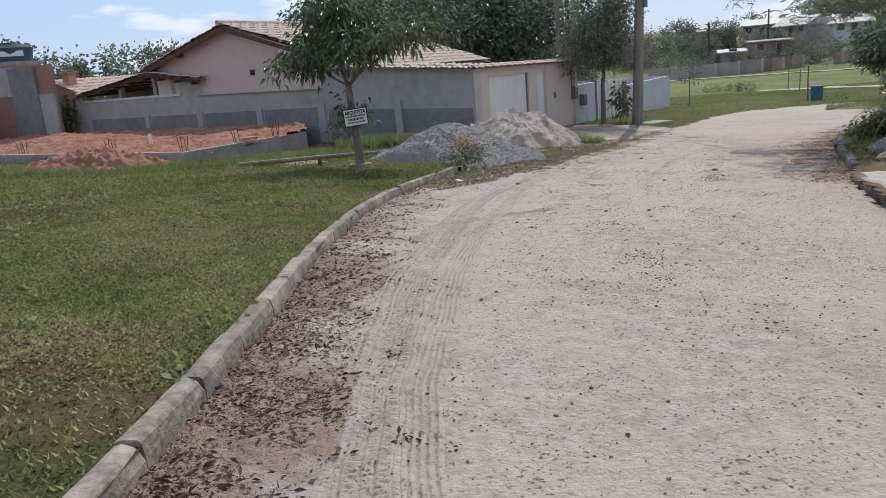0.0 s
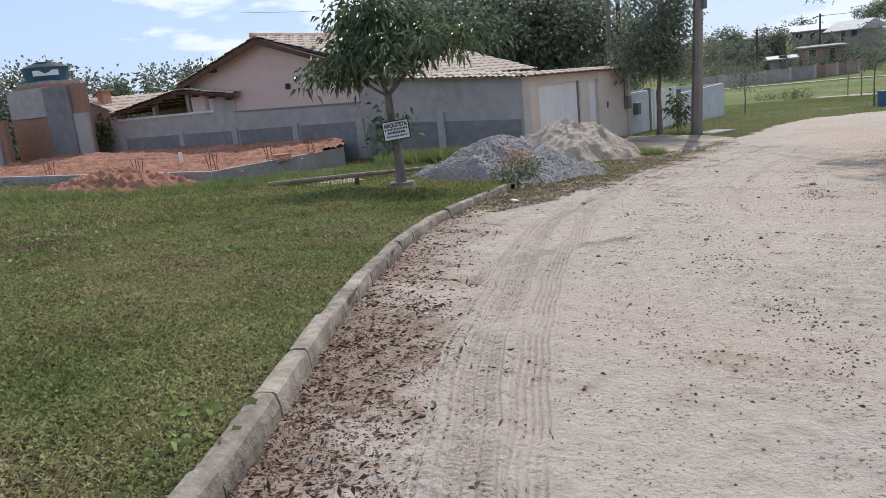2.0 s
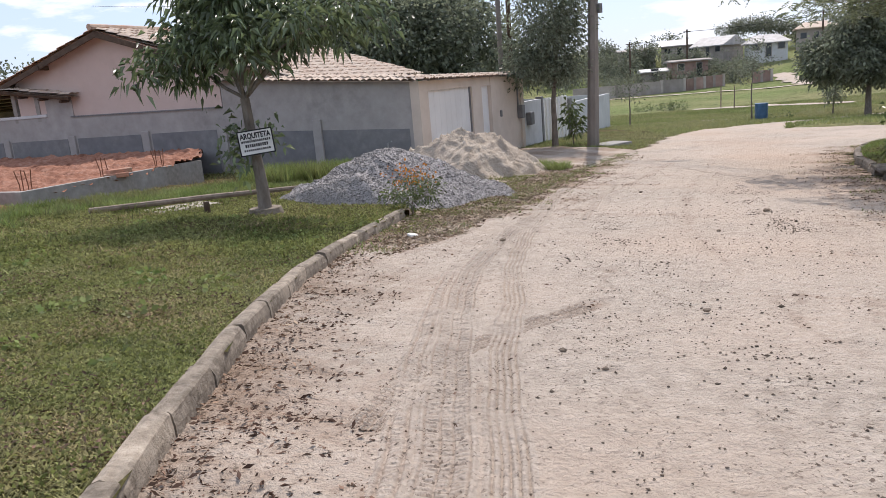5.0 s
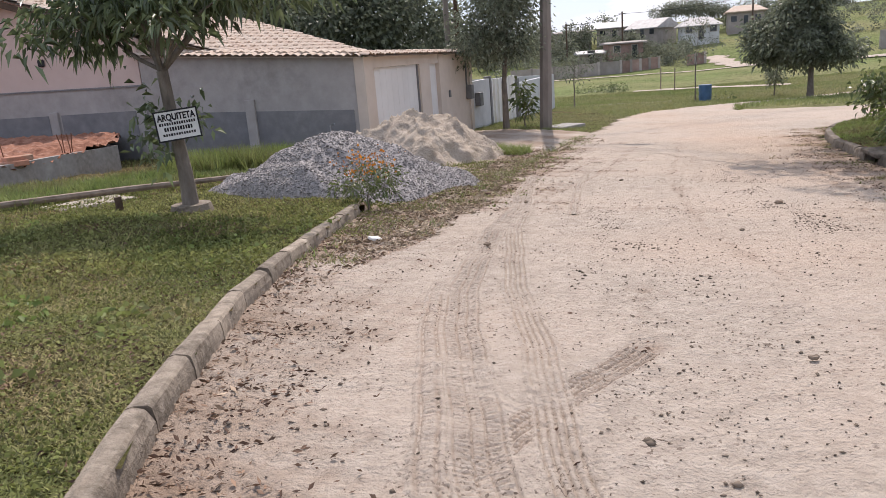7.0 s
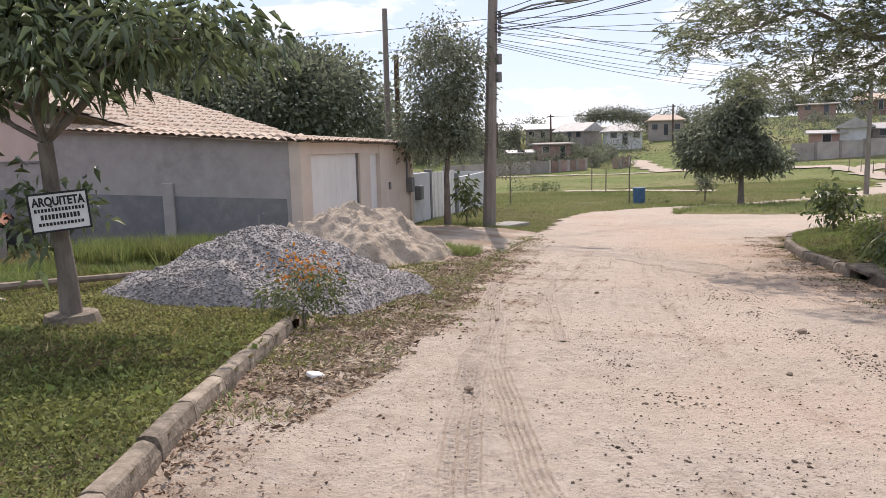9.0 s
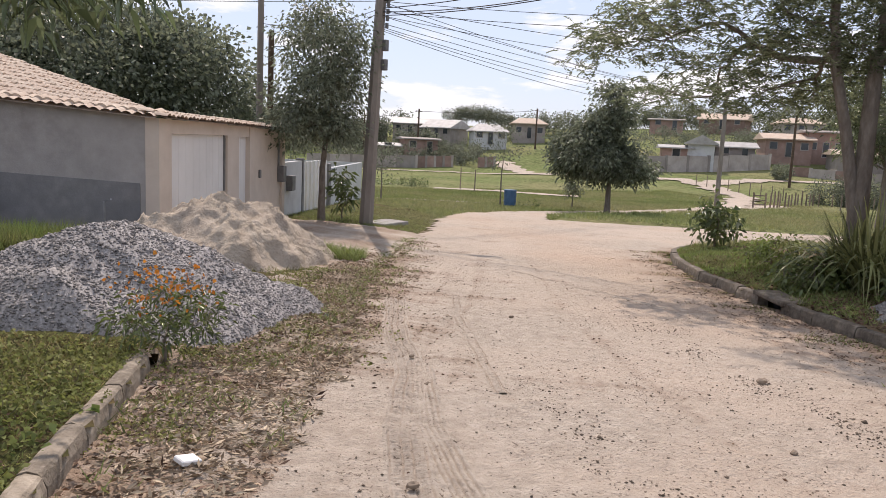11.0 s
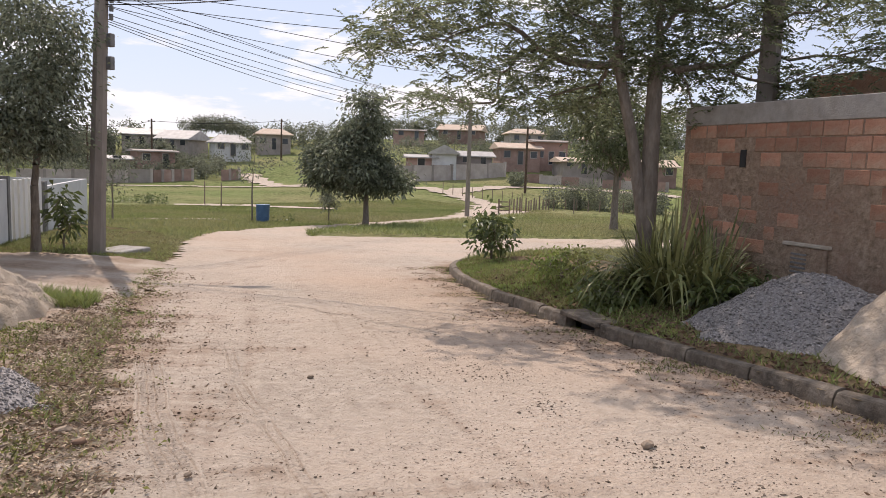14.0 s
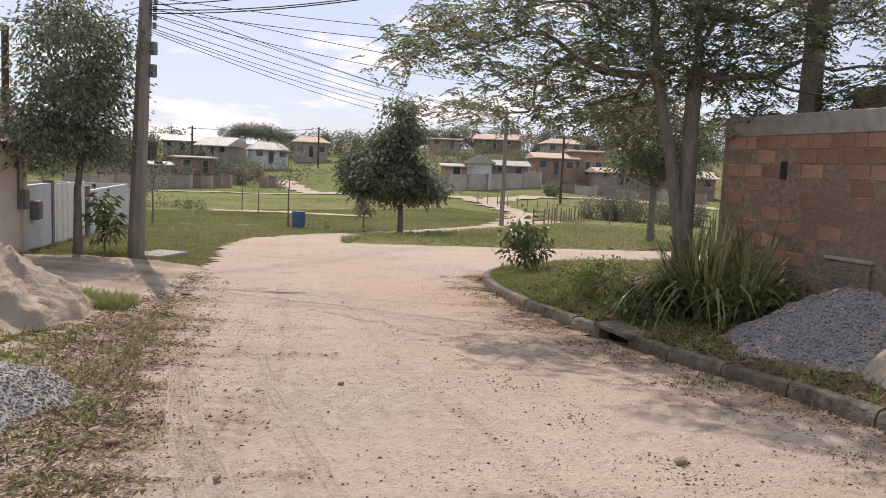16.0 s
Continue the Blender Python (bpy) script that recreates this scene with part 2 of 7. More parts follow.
M_RUST = mat("rusty_rebar", [(0.10, 0.045, 0.025), (0.17, 0.075, 0.04), (0.22, 0.11, 0.06)], 20, 6, 0.9, 0.3, 60)
M_GLASS = mat("dark_window_glass", [(0.02, 0.025, 0.03), (0.03, 0.035, 0.04), (0.045, 0.05, 0.055)], 1, 3, 0.1, 0.0, spec=0.6)
M_METAL_ROOF = mat("bright_metal_roof", [(0.30, 0.28, 0.26), (0.38, 0.36, 0.34), (0.46, 0.44, 0.42)], 1.5, 6, 0.6, 0.05, 20)
M_FAR_WALL = mat("far_house_wall", [(0.27, 0.235, 0.21), (0.34, 0.30, 0.27), (0.42, 0.375, 0.34)], 0.8, 6, 0.95, 0.1, 10, per="object", per_amt=0.25)
M_FAR_BRICK = mat("far_brick_wall", [(0.235, 0.165, 0.135), (0.30, 0.20, 0.165), (0.36, 0.26, 0.22)], 1.2, 7, 0.95, 0.1, 10, per="object", per_amt=0.2)
M_LITTER = mat("dry_leaf_litter", [(0.08, 0.045, 0.03), (0.15, 0.09, 0.06), (0.25, 0.165, 0.105)], 2.2, 4, 0.85, 0, 1, per="island", per_amt=0.6)
M_STRAW = mat("dry_straw", [(0.24, 0.18, 0.12), (0.38, 0.30, 0.205), (0.54, 0.45, 0.325)], 2.2, 4, 0.85, 0, 1, per="island", per_amt=0.5)
M_LITTER_DRY = mat("pale_dry_litter", [(0.17, 0.115, 0.078), (0.29, 0.21, 0.14), (0.43, 0.33, 0.23)], 2.2, 4, 0.85, 0, 1, per="island", per_amt=0.5)
M_CLOD = mat("dark_clod", [(0.105, 0.08, 0.058), (0.175, 0.136, 0.10), (0.28, 0.225, 0.17)], 2.5, 4, 0.95, 0, 1, per="island", per_amt=0.5)
M_ORANGE = mat("orange_blossom", [(0.45, 0.13, 0.02), (0.55, 0.20, 0.03), (0.60, 0.28, 0.05)], 3, 4, 0.7, 0, 1, per="island", per_amt=0.3, trans=0.3)


def leaf_mat(name, dark, mid, light, trans=0.28, rough=0.38, spec=0.6):
    return mat(name, [dark, mid, light], 0.9, 4, rough, 0, 1, 0.5, [mid, light, mid], per="island", per_amt=0.5, trans=trans, spec=spec)


M_LEAF_MANGO = leaf_mat("mango_leaf", (0.06, 0.085, 0.045), (0.10, 0.135, 0.065), (0.165, 0.20, 0.095), 0.34)
M_LEAF_DARK = leaf_mat("dark_leaf", (0.11, 0.127, 0.085), (0.16, 0.18, 0.122), (0.225, 0.245, 0.165), 0.45, 0.5, 0.4)
M_LEAF_FINE = leaf_mat("feathery_leaf", (0.085, 0.105, 0.058), (0.13, 0.155, 0.082), (0.21, 0.23, 0.13), 0.58)
# base colour lifted and greyed: far haze is put into the leaf colour
M_LEAF_FAR = leaf_mat("haze_pale_leaf", (0.12, 0.135, 0.09), (0.16, 0.175, 0.118), (0.215, 0.225, 0.155), 0.35, 0.7)
M_LEAF_SHRUB = leaf_mat("shrub_leaf", (0.055, 0.085, 0.025), (0.09, 0.125, 0.038), (0.15, 0.175, 0.06), 0.3)
M_LEAF_STRAP = leaf_mat("strap_leaf", (0.045, 0.062, 0.02), (0.10, 0.12, 0.04), (0.29, 0.285, 0.12), 0.28, 0.5, 0.4)
M_LEAF_CLOVER = leaf_mat("clover_leaf", (0.115, 0.135, 0.038), (0.185, 0.205, 0.062), (0.29, 0.285, 0.11), 0.4, 0.7, 0.2)


# ---- building helpers ----
def part(name, bm, material, parent=None, label=""):
    """Links a bmesh, in world coordinates, as one mesh object under a thing or part."""
    me = bpy.data.meshes.new(name)
    bm.normal_update()
    bm.to_mesh(me)
    bm.free()
    return part_mesh(name, me, material, parent, label)


def part_mesh(name, me, material, parent=None, label=""):
    if material:
        me.materials.append(material)
    ob = new(name, me)
    if parent:
        ob.parent = parent
        ob.matrix_parent_inverse = parent.matrix_basis.inverted() if parent.parent is None else Matrix()
    if label:
        ob["label"] = label
    return ob


def thing(name, at, label, category, group="", kind=""):
    ob = new(name)
    ob.empty_display_size = 0.2
    ob.matrix_basis = Matrix.Translation(at)
    return tagged(ob, label, category, group, kind)


class Build:
    """Vertices and faces gathered quickly, then made into one mesh."""

    def __init__(self):
        self.v, self.f = [], []

    def add(self, verts, faces):
        k = len(self.v)
        self.v.extend(verts)
        self.f.extend([tuple(i + k for i in f) for f in faces])

    def tube(self, pts, radii, sides=8, cap=True):
        pts = [Vector(p) for p in pts]
        vs, fs = [], []
        for i, p in enumerate(pts):
            d = (pts[min(i + 1, len(pts) - 1)] - pts[max(i - 1, 0)]).normalized()
            a = d.orthogonal().normalized() if abs(d.z) > 0.95 else d.cross(Vector((0, 0, 1))).normalized()
            b = d.cross(a)
            for k in range(sides):
                w = 2 * math.pi * k / sides
                vs.append(tuple(p + (a * math.cos(w) + b * math.sin(w)) * radii[i]))
        for i in range(len(pts) - 1):
            for k in range(sides):
                fs.append((i * sides + k, i * sides + (k + 1) % sides, (i + 1) * sides + (k + 1) % sides, (i + 1) * sides + k))
        if cap:
            fs.append(tuple(range(sides))[::-1])
            fs.append(tuple((len(pts) - 1) * sides + k for k in range(sides)))
        self.add(vs, fs)

    def box(self, m, sx, sy, sz):
        """A box of that size, centred on the pose m."""
        vs = [tuple(m @ Vector((x * sx / 2, y * sy / 2, z * sz / 2))) for z in (-1, 1) for y in (-1, 1) for x in (-1, 1)]
        self.add(vs, [(0, 2, 3, 1), (4, 5, 7, 6), (0, 1, 5, 4), (2, 6, 7, 3), (0, 4, 6, 2), (1, 3, 7, 5)])

    def mesh(self, name, smooth=False):
        me = bpy.data.meshes.new(name)
        me.from_pydata(self.v, [], self.f)
        if smooth:
            me.shade_smooth()
        me.update()
        return me

    def link(self, name, material, parent=None, label="", smooth=False):
        return part_mesh(name, self.mesh(name, smooth), material, parent, label)


def np_mesh(name, verts, faces, smooth=False):
    """A mesh of triangles or quads from arrays."""
    verts, faces = np.asarray(verts, np.float32), np.asarray(faces, np.int32)
    me = bpy.data.meshes.new(name)
    me.vertices.add(len(verts))
    me.vertices.foreach_set("co", verts.ravel())
    k = faces.shape[1]
    me.loops.add(faces.size)
    me.loops.foreach_set("vertex_index", faces.ravel())
    me.polygons.add(len(faces))
    me.polygons.foreach_set("loop_start", np.arange(0, faces.size, k, dtype=np.int32))
    me.polygons.foreach_set("loop_total", np.full(len(faces), k, np.int32))
    if smooth:
        me.polygons.foreach_set("use_smooth", np.ones(len(faces), bool))
    me.update(calc_edges=True)
    return me


def bevel_box(m, sx, sy, sz, r=0.02, seg=1):
    bm = bmesh.new()
    bmesh.ops.create_cube(bm, size=1.0, matrix=m @ Matrix.Diagonal((sx, sy, sz, 1)))
    if r:
        bmesh.ops.bevel(bm, geom=bm.edges[:], offset=r, segments=seg, affect="EDGES")
    return bm


def cyl(p, r1, r2, h, sides=16):
    bm = bmesh.new()
    bmesh.ops.create_cone(bm, cap_ends=True, segments=sides, radius1=r1, radius2=r2, depth=h, matrix=Matrix.Translation((p[0], p[1], p[2] + h / 2)))
    return bm


# terrain: the ground falls gently along the street, then rises to the houses beyond the field
HU = np.array([-30, -5, 0, 5, 15, 20, 27, 40, 50, 60, 75, 95, 104, 112, 128, 140, 165, 220, 400.0])
HZ = np.array([1.6, 0.33, 0, -0.31, -0.95, -1.2, -1.5, -2.0, -2.45, -2.62, -2.75, -2.8, -2.75, -2.1, 0.5, 1.4, 4.2, 6.0, 7.0])


def height(x, y):
    x, y = np.asarray(x, float), np.asarray(y, float)
    u, v = 0.67 * x + 0.74 * y, 0.74 * x - 0.67 * y
    k, q = np.clip((v + 25) / 25, 0, 1), np.clip((u - 78) / 22, 0, 1)
    return sum(np.interp(u + d, HU, HZ) for d in (-4, -2, 0, 2, 4)) / 5 + 1.2 * k * k * (3 - 2 * k) * q * q * (3 - 2 * q)


def polar_a(az, r):
    """A plan point by bearing (degrees from north) and distance from the kerb's end."""
    return 0.48 + r * math.sin(radians(az)), 7.47 + r * math.cos(radians(az))


def polar_b(az, r):
    """The same from the middle of the road."""
    return 0.98 + r * math.sin(radians(az)), 8.92 + r * math.cos(radians(az))


def gz(x, y):
    return float(height(x, y))


def wob(x, y, s, seed=0.0):
    """Smooth cheap noise over the plan, about -1 to 1."""
    x, y = np.asarray(x) * s, np.asarray(y) * s
    return (np.sin(1.3 * x + 2.1 * y + seed) + np.sin(2.7 * x - 1.7 * y + 1.3 + 2 * seed) * 0.7
            + np.sin(4.9 * x + 3.7 * y + 2.1 * seed + 4) * 0.45 + np.sin(-7.3 * x + 6.1 * y + seed * 3 + 1) * 0.3) / 1.8


def inside(px, py, poly):
    c = np.zeros(np.shape(px), bool)
    for (x1, y1), (x2, y2) in zip(poly, poly[1:] + poly[:1]):
        hit = ((y1 > py) != (y2 > py)) & (px < (x2 - x1) * (py - y1) / (y2 - y1 + 1e-12) + x1)
        c ^= hit
    return c


def dist_line(px, py, line):
    d = np.full(np.shape(px), 1e9)
    for (x1, y1), (x2, y2) in zip(line, line[1:]):
        dx, dy = x2 - x1, y2 - y1
        k = np.clip(((px - x1) * dx + (py - y1) * dy) / (dx * dx + dy * dy), 0, 1)
        d = np.minimum(d, np.hypot(px - x1 - k * dx, py - y1 - k * dy))
    return d


KERB_L = [(-0.97, -14), (-0.95, -6), (-0.91, -0.5), (-0.86, 0.5), (-0.82, 2), (-0.80, 3.5), (-0.74, 5), (-0.55, 7), (-0.28, 8.7),
          (0.05, 10), (0.45, 11.3), (0.85, 12.5), (1.05, 13.1)]
KERB_R = [(7.05, 8.9), (7.6, 9.8), (8.28, 11.2), (8.62, 11.9), (9.15, 13.05), (10.1, 14.92), (10.66, 15.84), (11.4, 17.2), (12.8, 19.2),
          (14.3, 20.8), (15.6, 21.7), (17.2, 22.0), (19, 21.4), (24, 19.0), (40, 11)]
EDGE_L = [(1.05, 13.1), (2.3, 13.3), (2.95, 14.1), (3.3, 15.1), (3.8, 16.0), (4.6, 17.2), (5.4, 18.6), (6.4, 20.6), (8.6, 24.2), (11.5, 28.6),
          (13.8, 32.4), (17.2, 36), (21.5, 38.4), (26, 40.0), (31, 41.5), (40, 44.2), (52, 47.5)]
ISLAND = [(52, 44.5), (40, 41.6), (31, 39.0), (24.5, 36.6), (20.2, 34.2), (19.2, 32.6), (21.6, 30.9), (24.7, 29.0), (33, 24.5), (48, 17)]
ROAD = KERB_L + EDGE_L[1:] + ISLAND + [(40, 11), (24, 19.0), (19, 21.4), (17.2, 22.0), (15.6, 21.7), (14.3, 20.8), (12.8, 19.2), (11.4, 17.2),
        (10.66, 15.84), (10.1, 14.92), (9.15, 13.05), (8.62, 11.9), (8.28, 11.2), (7.6, 9.8), (7.05, 8.9), (5.9, 6.2), (4.6, 2.5), (4.3, -2), (4.3, -14)]
TRACKS = [[(0.02, -3), (0.04, -0.25), (0.06, 1.22), (0.21, 3.15), (0.38, 4.22), (0.56, 5.11), (0.97, 7.5), (1.36, 8.86), (1.94, 10.35), (2.6, 11.75), (3.05, 12.6), (3.7, 14.4), (4.7, 16.4), (8, 21), (12, 26)],
          [(0.24, -3), (0.24, -0.27), (0.26, 1.2), (0.56, 3.5), (0.70, 4.48), (1.06, 6.15), (1.45, 7.6), (1.6, 8.3), (1.9, 9.4), (2.5, 11.2), (3.2, 12.8), (5.4, 15.6), (9, 21)],
          [(0.10, 5.0), (0.27, 5.42), (0.61, 5.92), (1.01, 6.35), (1.55, 6.79), (2.0, 7.1)],
          [(2.4, -3), (2.5, 2), (3.0, 6), (4.1, 10), (5.9, 14), (8.6, 18.5), (13, 26), (20, 33)],
          [(3.3, 11.5), (4.1, 13.35), (4.6, 14.5), (5.6, 16.4)],
          [(7.3, 21.8), (7.76, 19.6), (8.13, 17.4), (8.1, 15.35), (8.0, 14.4)]]


def road_height(x, y):
    z = height(x, y) + 0.012 * wob(x, y, 0.9, 1) + 0.006 * wob(x, y, 3.1, 2) + 0.004 * wob(x, y, 9.7, 4) + 0.003 * wob(x, y, 23, 6)
    flat = z
    for i, tr in enumerate(TRACKS):
        d = dist_line(x, y, tr)
        w = 0.075 if i < 3 else 0.11
        z = z - 0.012 * np.exp(-(d / w) ** 2) + 0.010 * np.exp(-((d - 2.1 * w) / (0.7 * w)) ** 2)
    z = np.where(np.asarray(y) > 18.7, flat, flat + (z - flat) * np.clip((18.6 - np.asarray(y)) / 1.5, 0, 1))
    side = dist_line(x, y, KERB_L)
    z = z + 0.024 * np.exp(-(side / 0.75) ** 2) * (0.3 + 0.3 * wob(x, y, 5.2, 3) + 0.4 * wob(x, y, 13, 5) + 0.5 * wob(x, y, 27, 7))
    side = dist_line(x, y, KERB_R[:10])
    z = z + 0.015 * np.exp(-(side / 0.8) ** 2) * (0.6 + wob(x, y, 4.7, 6))
    return z


def sheet(name, xs, ys, keep, zfun, material, attrs=(), label="", category="ground", parent=None):
    X, Y = np.meshgrid(xs, ys)
    Zv = zfun(X, Y)
    nx = len(xs)
    idx = np.arange(X.size).reshape(X.shape)
    quads = np.stack([idx[:-1, :-1], idx[:-1, 1:], idx[1:, 1:], idx[1:, :-1]], -1).reshape(-1, 4)
    if keep is not None:
        cx, cy = (X[:-1, :-1] + X[1:, 1:]) / 2, (Y[:-1, :-1] + Y[1:, 1:]) / 2
        quads = quads[keep(cx, cy).ravel()]
    used, inv = np.unique(quads, return_inverse=True)
    V = np.stack([X.ravel(), Y.ravel(), Zv.ravel()], -1)[used]
    me = np_mesh(name, V, inv.reshape(-1, 4), True)
    for key, fun in attrs:
        a = me.attributes.new(key, "FLOAT", "POINT")
        a.data.foreach_set("value", np.clip(fun(V[:, 0], V[:, 1]), 0, 1).astype(np.float32))
    ob = part_mesh(name, me, material, parent)
    if parent is None:
        tagged(ob, label, category, kind="structure")
    return ob


STRIP = [(-0.1, 9.2), (0.3, 9.3), (0.75, 9.9), (1.35, 10.7), (2.2, 12.3), (3.4, 14.6), (4.3, 16.6), (5.6, 19.0), (5.2, 19.4), (3.2, 15.6), (2.2, 13.2), (1.05, 13.1), (0.45, 11.3), (0.05, 10)]


def damp(x, y):
    d = dist_line(x, y, KERB_L)
    r = dist_line(x, y, KERB_R[:11])
    e = dist_line(x, y, EDGE_L[:8])
    w = wob(x, y, 1.1, 7) * 0.35 + wob(x, y, 4.0, 8) * 0.25 + wob(x, y, 13, 9) * 0.2
    near = np.clip(1.1 - (np.asarray(y) - 1.0) / 9.0, 0.45, 1.0)
    q = np.maximum(np.maximum((1.7 - d / 0.62 + w * 1.9) * near, 1.25 - r / 0.8 + w * 1.5), 1.3 - e / 0.75 + w * 1.6)
    q = np.maximum(q, inside(x, y, STRIP) * (0.55 + 2.2 * w))
    for tr in TRACKS:
        q = np.maximum(q, 0.24 - dist_line(x, y, tr) / 0.3 + w * 0.6)
    return np.maximum(q, 0.75 * wob(x, y, 0.55, 3) + 1.5 * w - 0.75) * 0.9


def red_patch(x, y):
    return 0.32 * (np.exp(-((np.asarray(x) - 4.2 - 0.35 * np.asarray(y)) / 1.6) ** 2) + 0.5 * wob(x, y, 0.4, 4))


# ---- large structure ----
gx = np.concatenate([np.linspace(-300, -60, 13), np.linspace(-50, -14, 10), np.linspace(-12, 30, 43), np.linspace(33, 90, 20), np.linspace(100, 500, 21)])
gy = np.concatenate([np.linspace(-120, -20, 9), np.linspace(-14, 50, 65), np.linspace(53, 120, 24), np.linspace(130, 600, 24)])
sheet("ground", gx, gy, None, lambda x, y: height(x, y) - 0.06 + 0.05 * wob(x, y, 0.35) * (height(x, y) < -1.7), M_FIELD,
      label="wide green field of short rough grass", category="field")
road = sheet("road", np.arange(-1.2, 9.51, 0.036), np.arange(-4, 19.01, 0.036),
             lambda x, y: inside(x + 0.06 * wob(x, y, 3, 2), y + 0.05 * wob(x, y, 3.3, 5), ROAD) | (dist_line(x, y, KERB_L) < 0.09) | (dist_line(x, y, KERB_R) < 0.13), road_height, M_SAND_ROAD,
             [("damp", damp), ("red", red_patch)], "pale sandy dirt road with tyre tracks and clods", "road")
sheet("road_far", np.concatenate([np.arange(-1.2, 30, 0.3), np.arange(30, 56, 1.0)]), np.concatenate([np.arange(-14, -3.8, 0.4), np.arange(-4, 50, 0.3)]),
      lambda x, y: inside(x + 0.22 * wob(x, y, 1.1, 2), y + 0.22 * wob(x, y, 1.2, 5), ROAD) & ~((x > -1.2) & (x < 9.4) & (y > -3.9) & (y < 18.9)),
      lambda x, y: height(x, y) + 0.012 * wob(x, y, 0.9, 1), M_SAND_ROAD, [("damp", damp), ("red", red_patch)],
      "pale sandy dirt road curving to the field", "road")

A0, E1, E2 = Vector((2.29, 21.83)), Vector((-0.857, 0.515)), Vector((0.515, 0.857))


def wp(s, e, z):
    """A point from the long wall's corner: s along the wall, e along the gate front, z up."""
    p = A0 + E1 * s + E2 * e
    return Vector((p.x, p.y, z))


WALL_ANGLE = math.degrees(math.atan2(E1.y, E1.x))


def wbox(s0, s1, e0, e1, z0, z1, r=0.0):
    c = wp((s0 + s1) / 2, (e0 + e1) / 2, (z0 + z1) / 2)
    return bevel_box(pose(c.x, c.y, c.z, 0, 0, WALL_ANGLE), abs(s1 - s0), abs(e1 - e0), z1 - z0, r)


LAWN = KERB_L[1:] + EDGE_L[1:11] + [tuple(wp(0, 24, 0)[:2]), tuple(wp(0.1, 0.1, 0)[:2]), tuple(wp(22, 0.1, 0)[:2]), (-30, 30), (-30, -6)]


def lawn_height(x, y):
    d = dist_line(x, y, KERB_L + EDGE_L[1:11])
    on_kerb = dist_line(x, y, KERB_L) < d + 0.01
    d = np.where(inside(x, y, LAWN), d, 0.0)
    return height(x, y) + np.where(on_kerb, 0.115, -0.035) + np.where(on_kerb, 0, np.clip(d / 0.3, 0, 1) * 0.04) + np.clip(d / 2.5, 0, 1) * np.where(on_kerb, 0.07, 0.14) + 0.025 * wob(x, y, 1.3, 2) * np.clip(d, 0, 1)


sheet("lawn", np.arange(-30, 14, 0.14), np.arange(-6, 44, 0.14),
      lambda x, y: (inside(x, y, LAWN) & (dist_line(x, y, KERB_L) > 0.04)) | ((dist_line(x, y, EDGE_L[1:11]) < 0.3) & (dist_line(x, y, KERB_L) > 0.5)), lawn_height, M_LAWN, label="mown lawn with worn brown patches beside the kerb", category="lawn")
VERGE = KERB_R[:13] + [(24, 19), (40, 11), (40, -14), (4.3, -14), (4.3, -2), (4.6, 2.5), (5.9, 6.2)]


def verge_height(x, y):
    d = dist_line(x, y, KERB_R)
    drive = np.clip((9.2 - np.asarray(y)) / 0.8, 0, 1)
    return height(x, y) + 0.13 * (1 - drive) + 0.03 * drive + np.clip(d / 2.2, 0, 1) * 0.28 * (1 - 0.5 * drive) + 0.03 * wob(x, y, 1.6, 3) * np.clip(d, 0, 1)


sheet("verge", np.arange(4.2, 40, 0.16), np.arange(-14, 24, 0.16), lambda x, y: inside(x, y, VERGE) & (dist_line(x, y, KERB_R) > 0.06), verge_height, M_VERGE,
      label="rough grass verge with fallen leaves", category="verge")
sheet("island", np.arange(18, 56, 0.3), np.arange(16, 46, 0.3), lambda x, y: inside(x, y, ISLAND + [(60, 20), (60, 44)]) | (dist_line(x, y, ISLAND) < 0.4),
      lambda x, y: height(x, y) - 0.06 + inside(x, y, ISLAND + [(60, 20), (60, 44)]) * np.clip((dist_line(x, y, ISLAND) + 0.25 * wob(x, y, 1.5)) / 0.7, 0, 1) * (0.16 + 0.05 * wob(x, y, 1.2)), M_FIELD, label="green grassy corner between two dirt roads", category="grass")


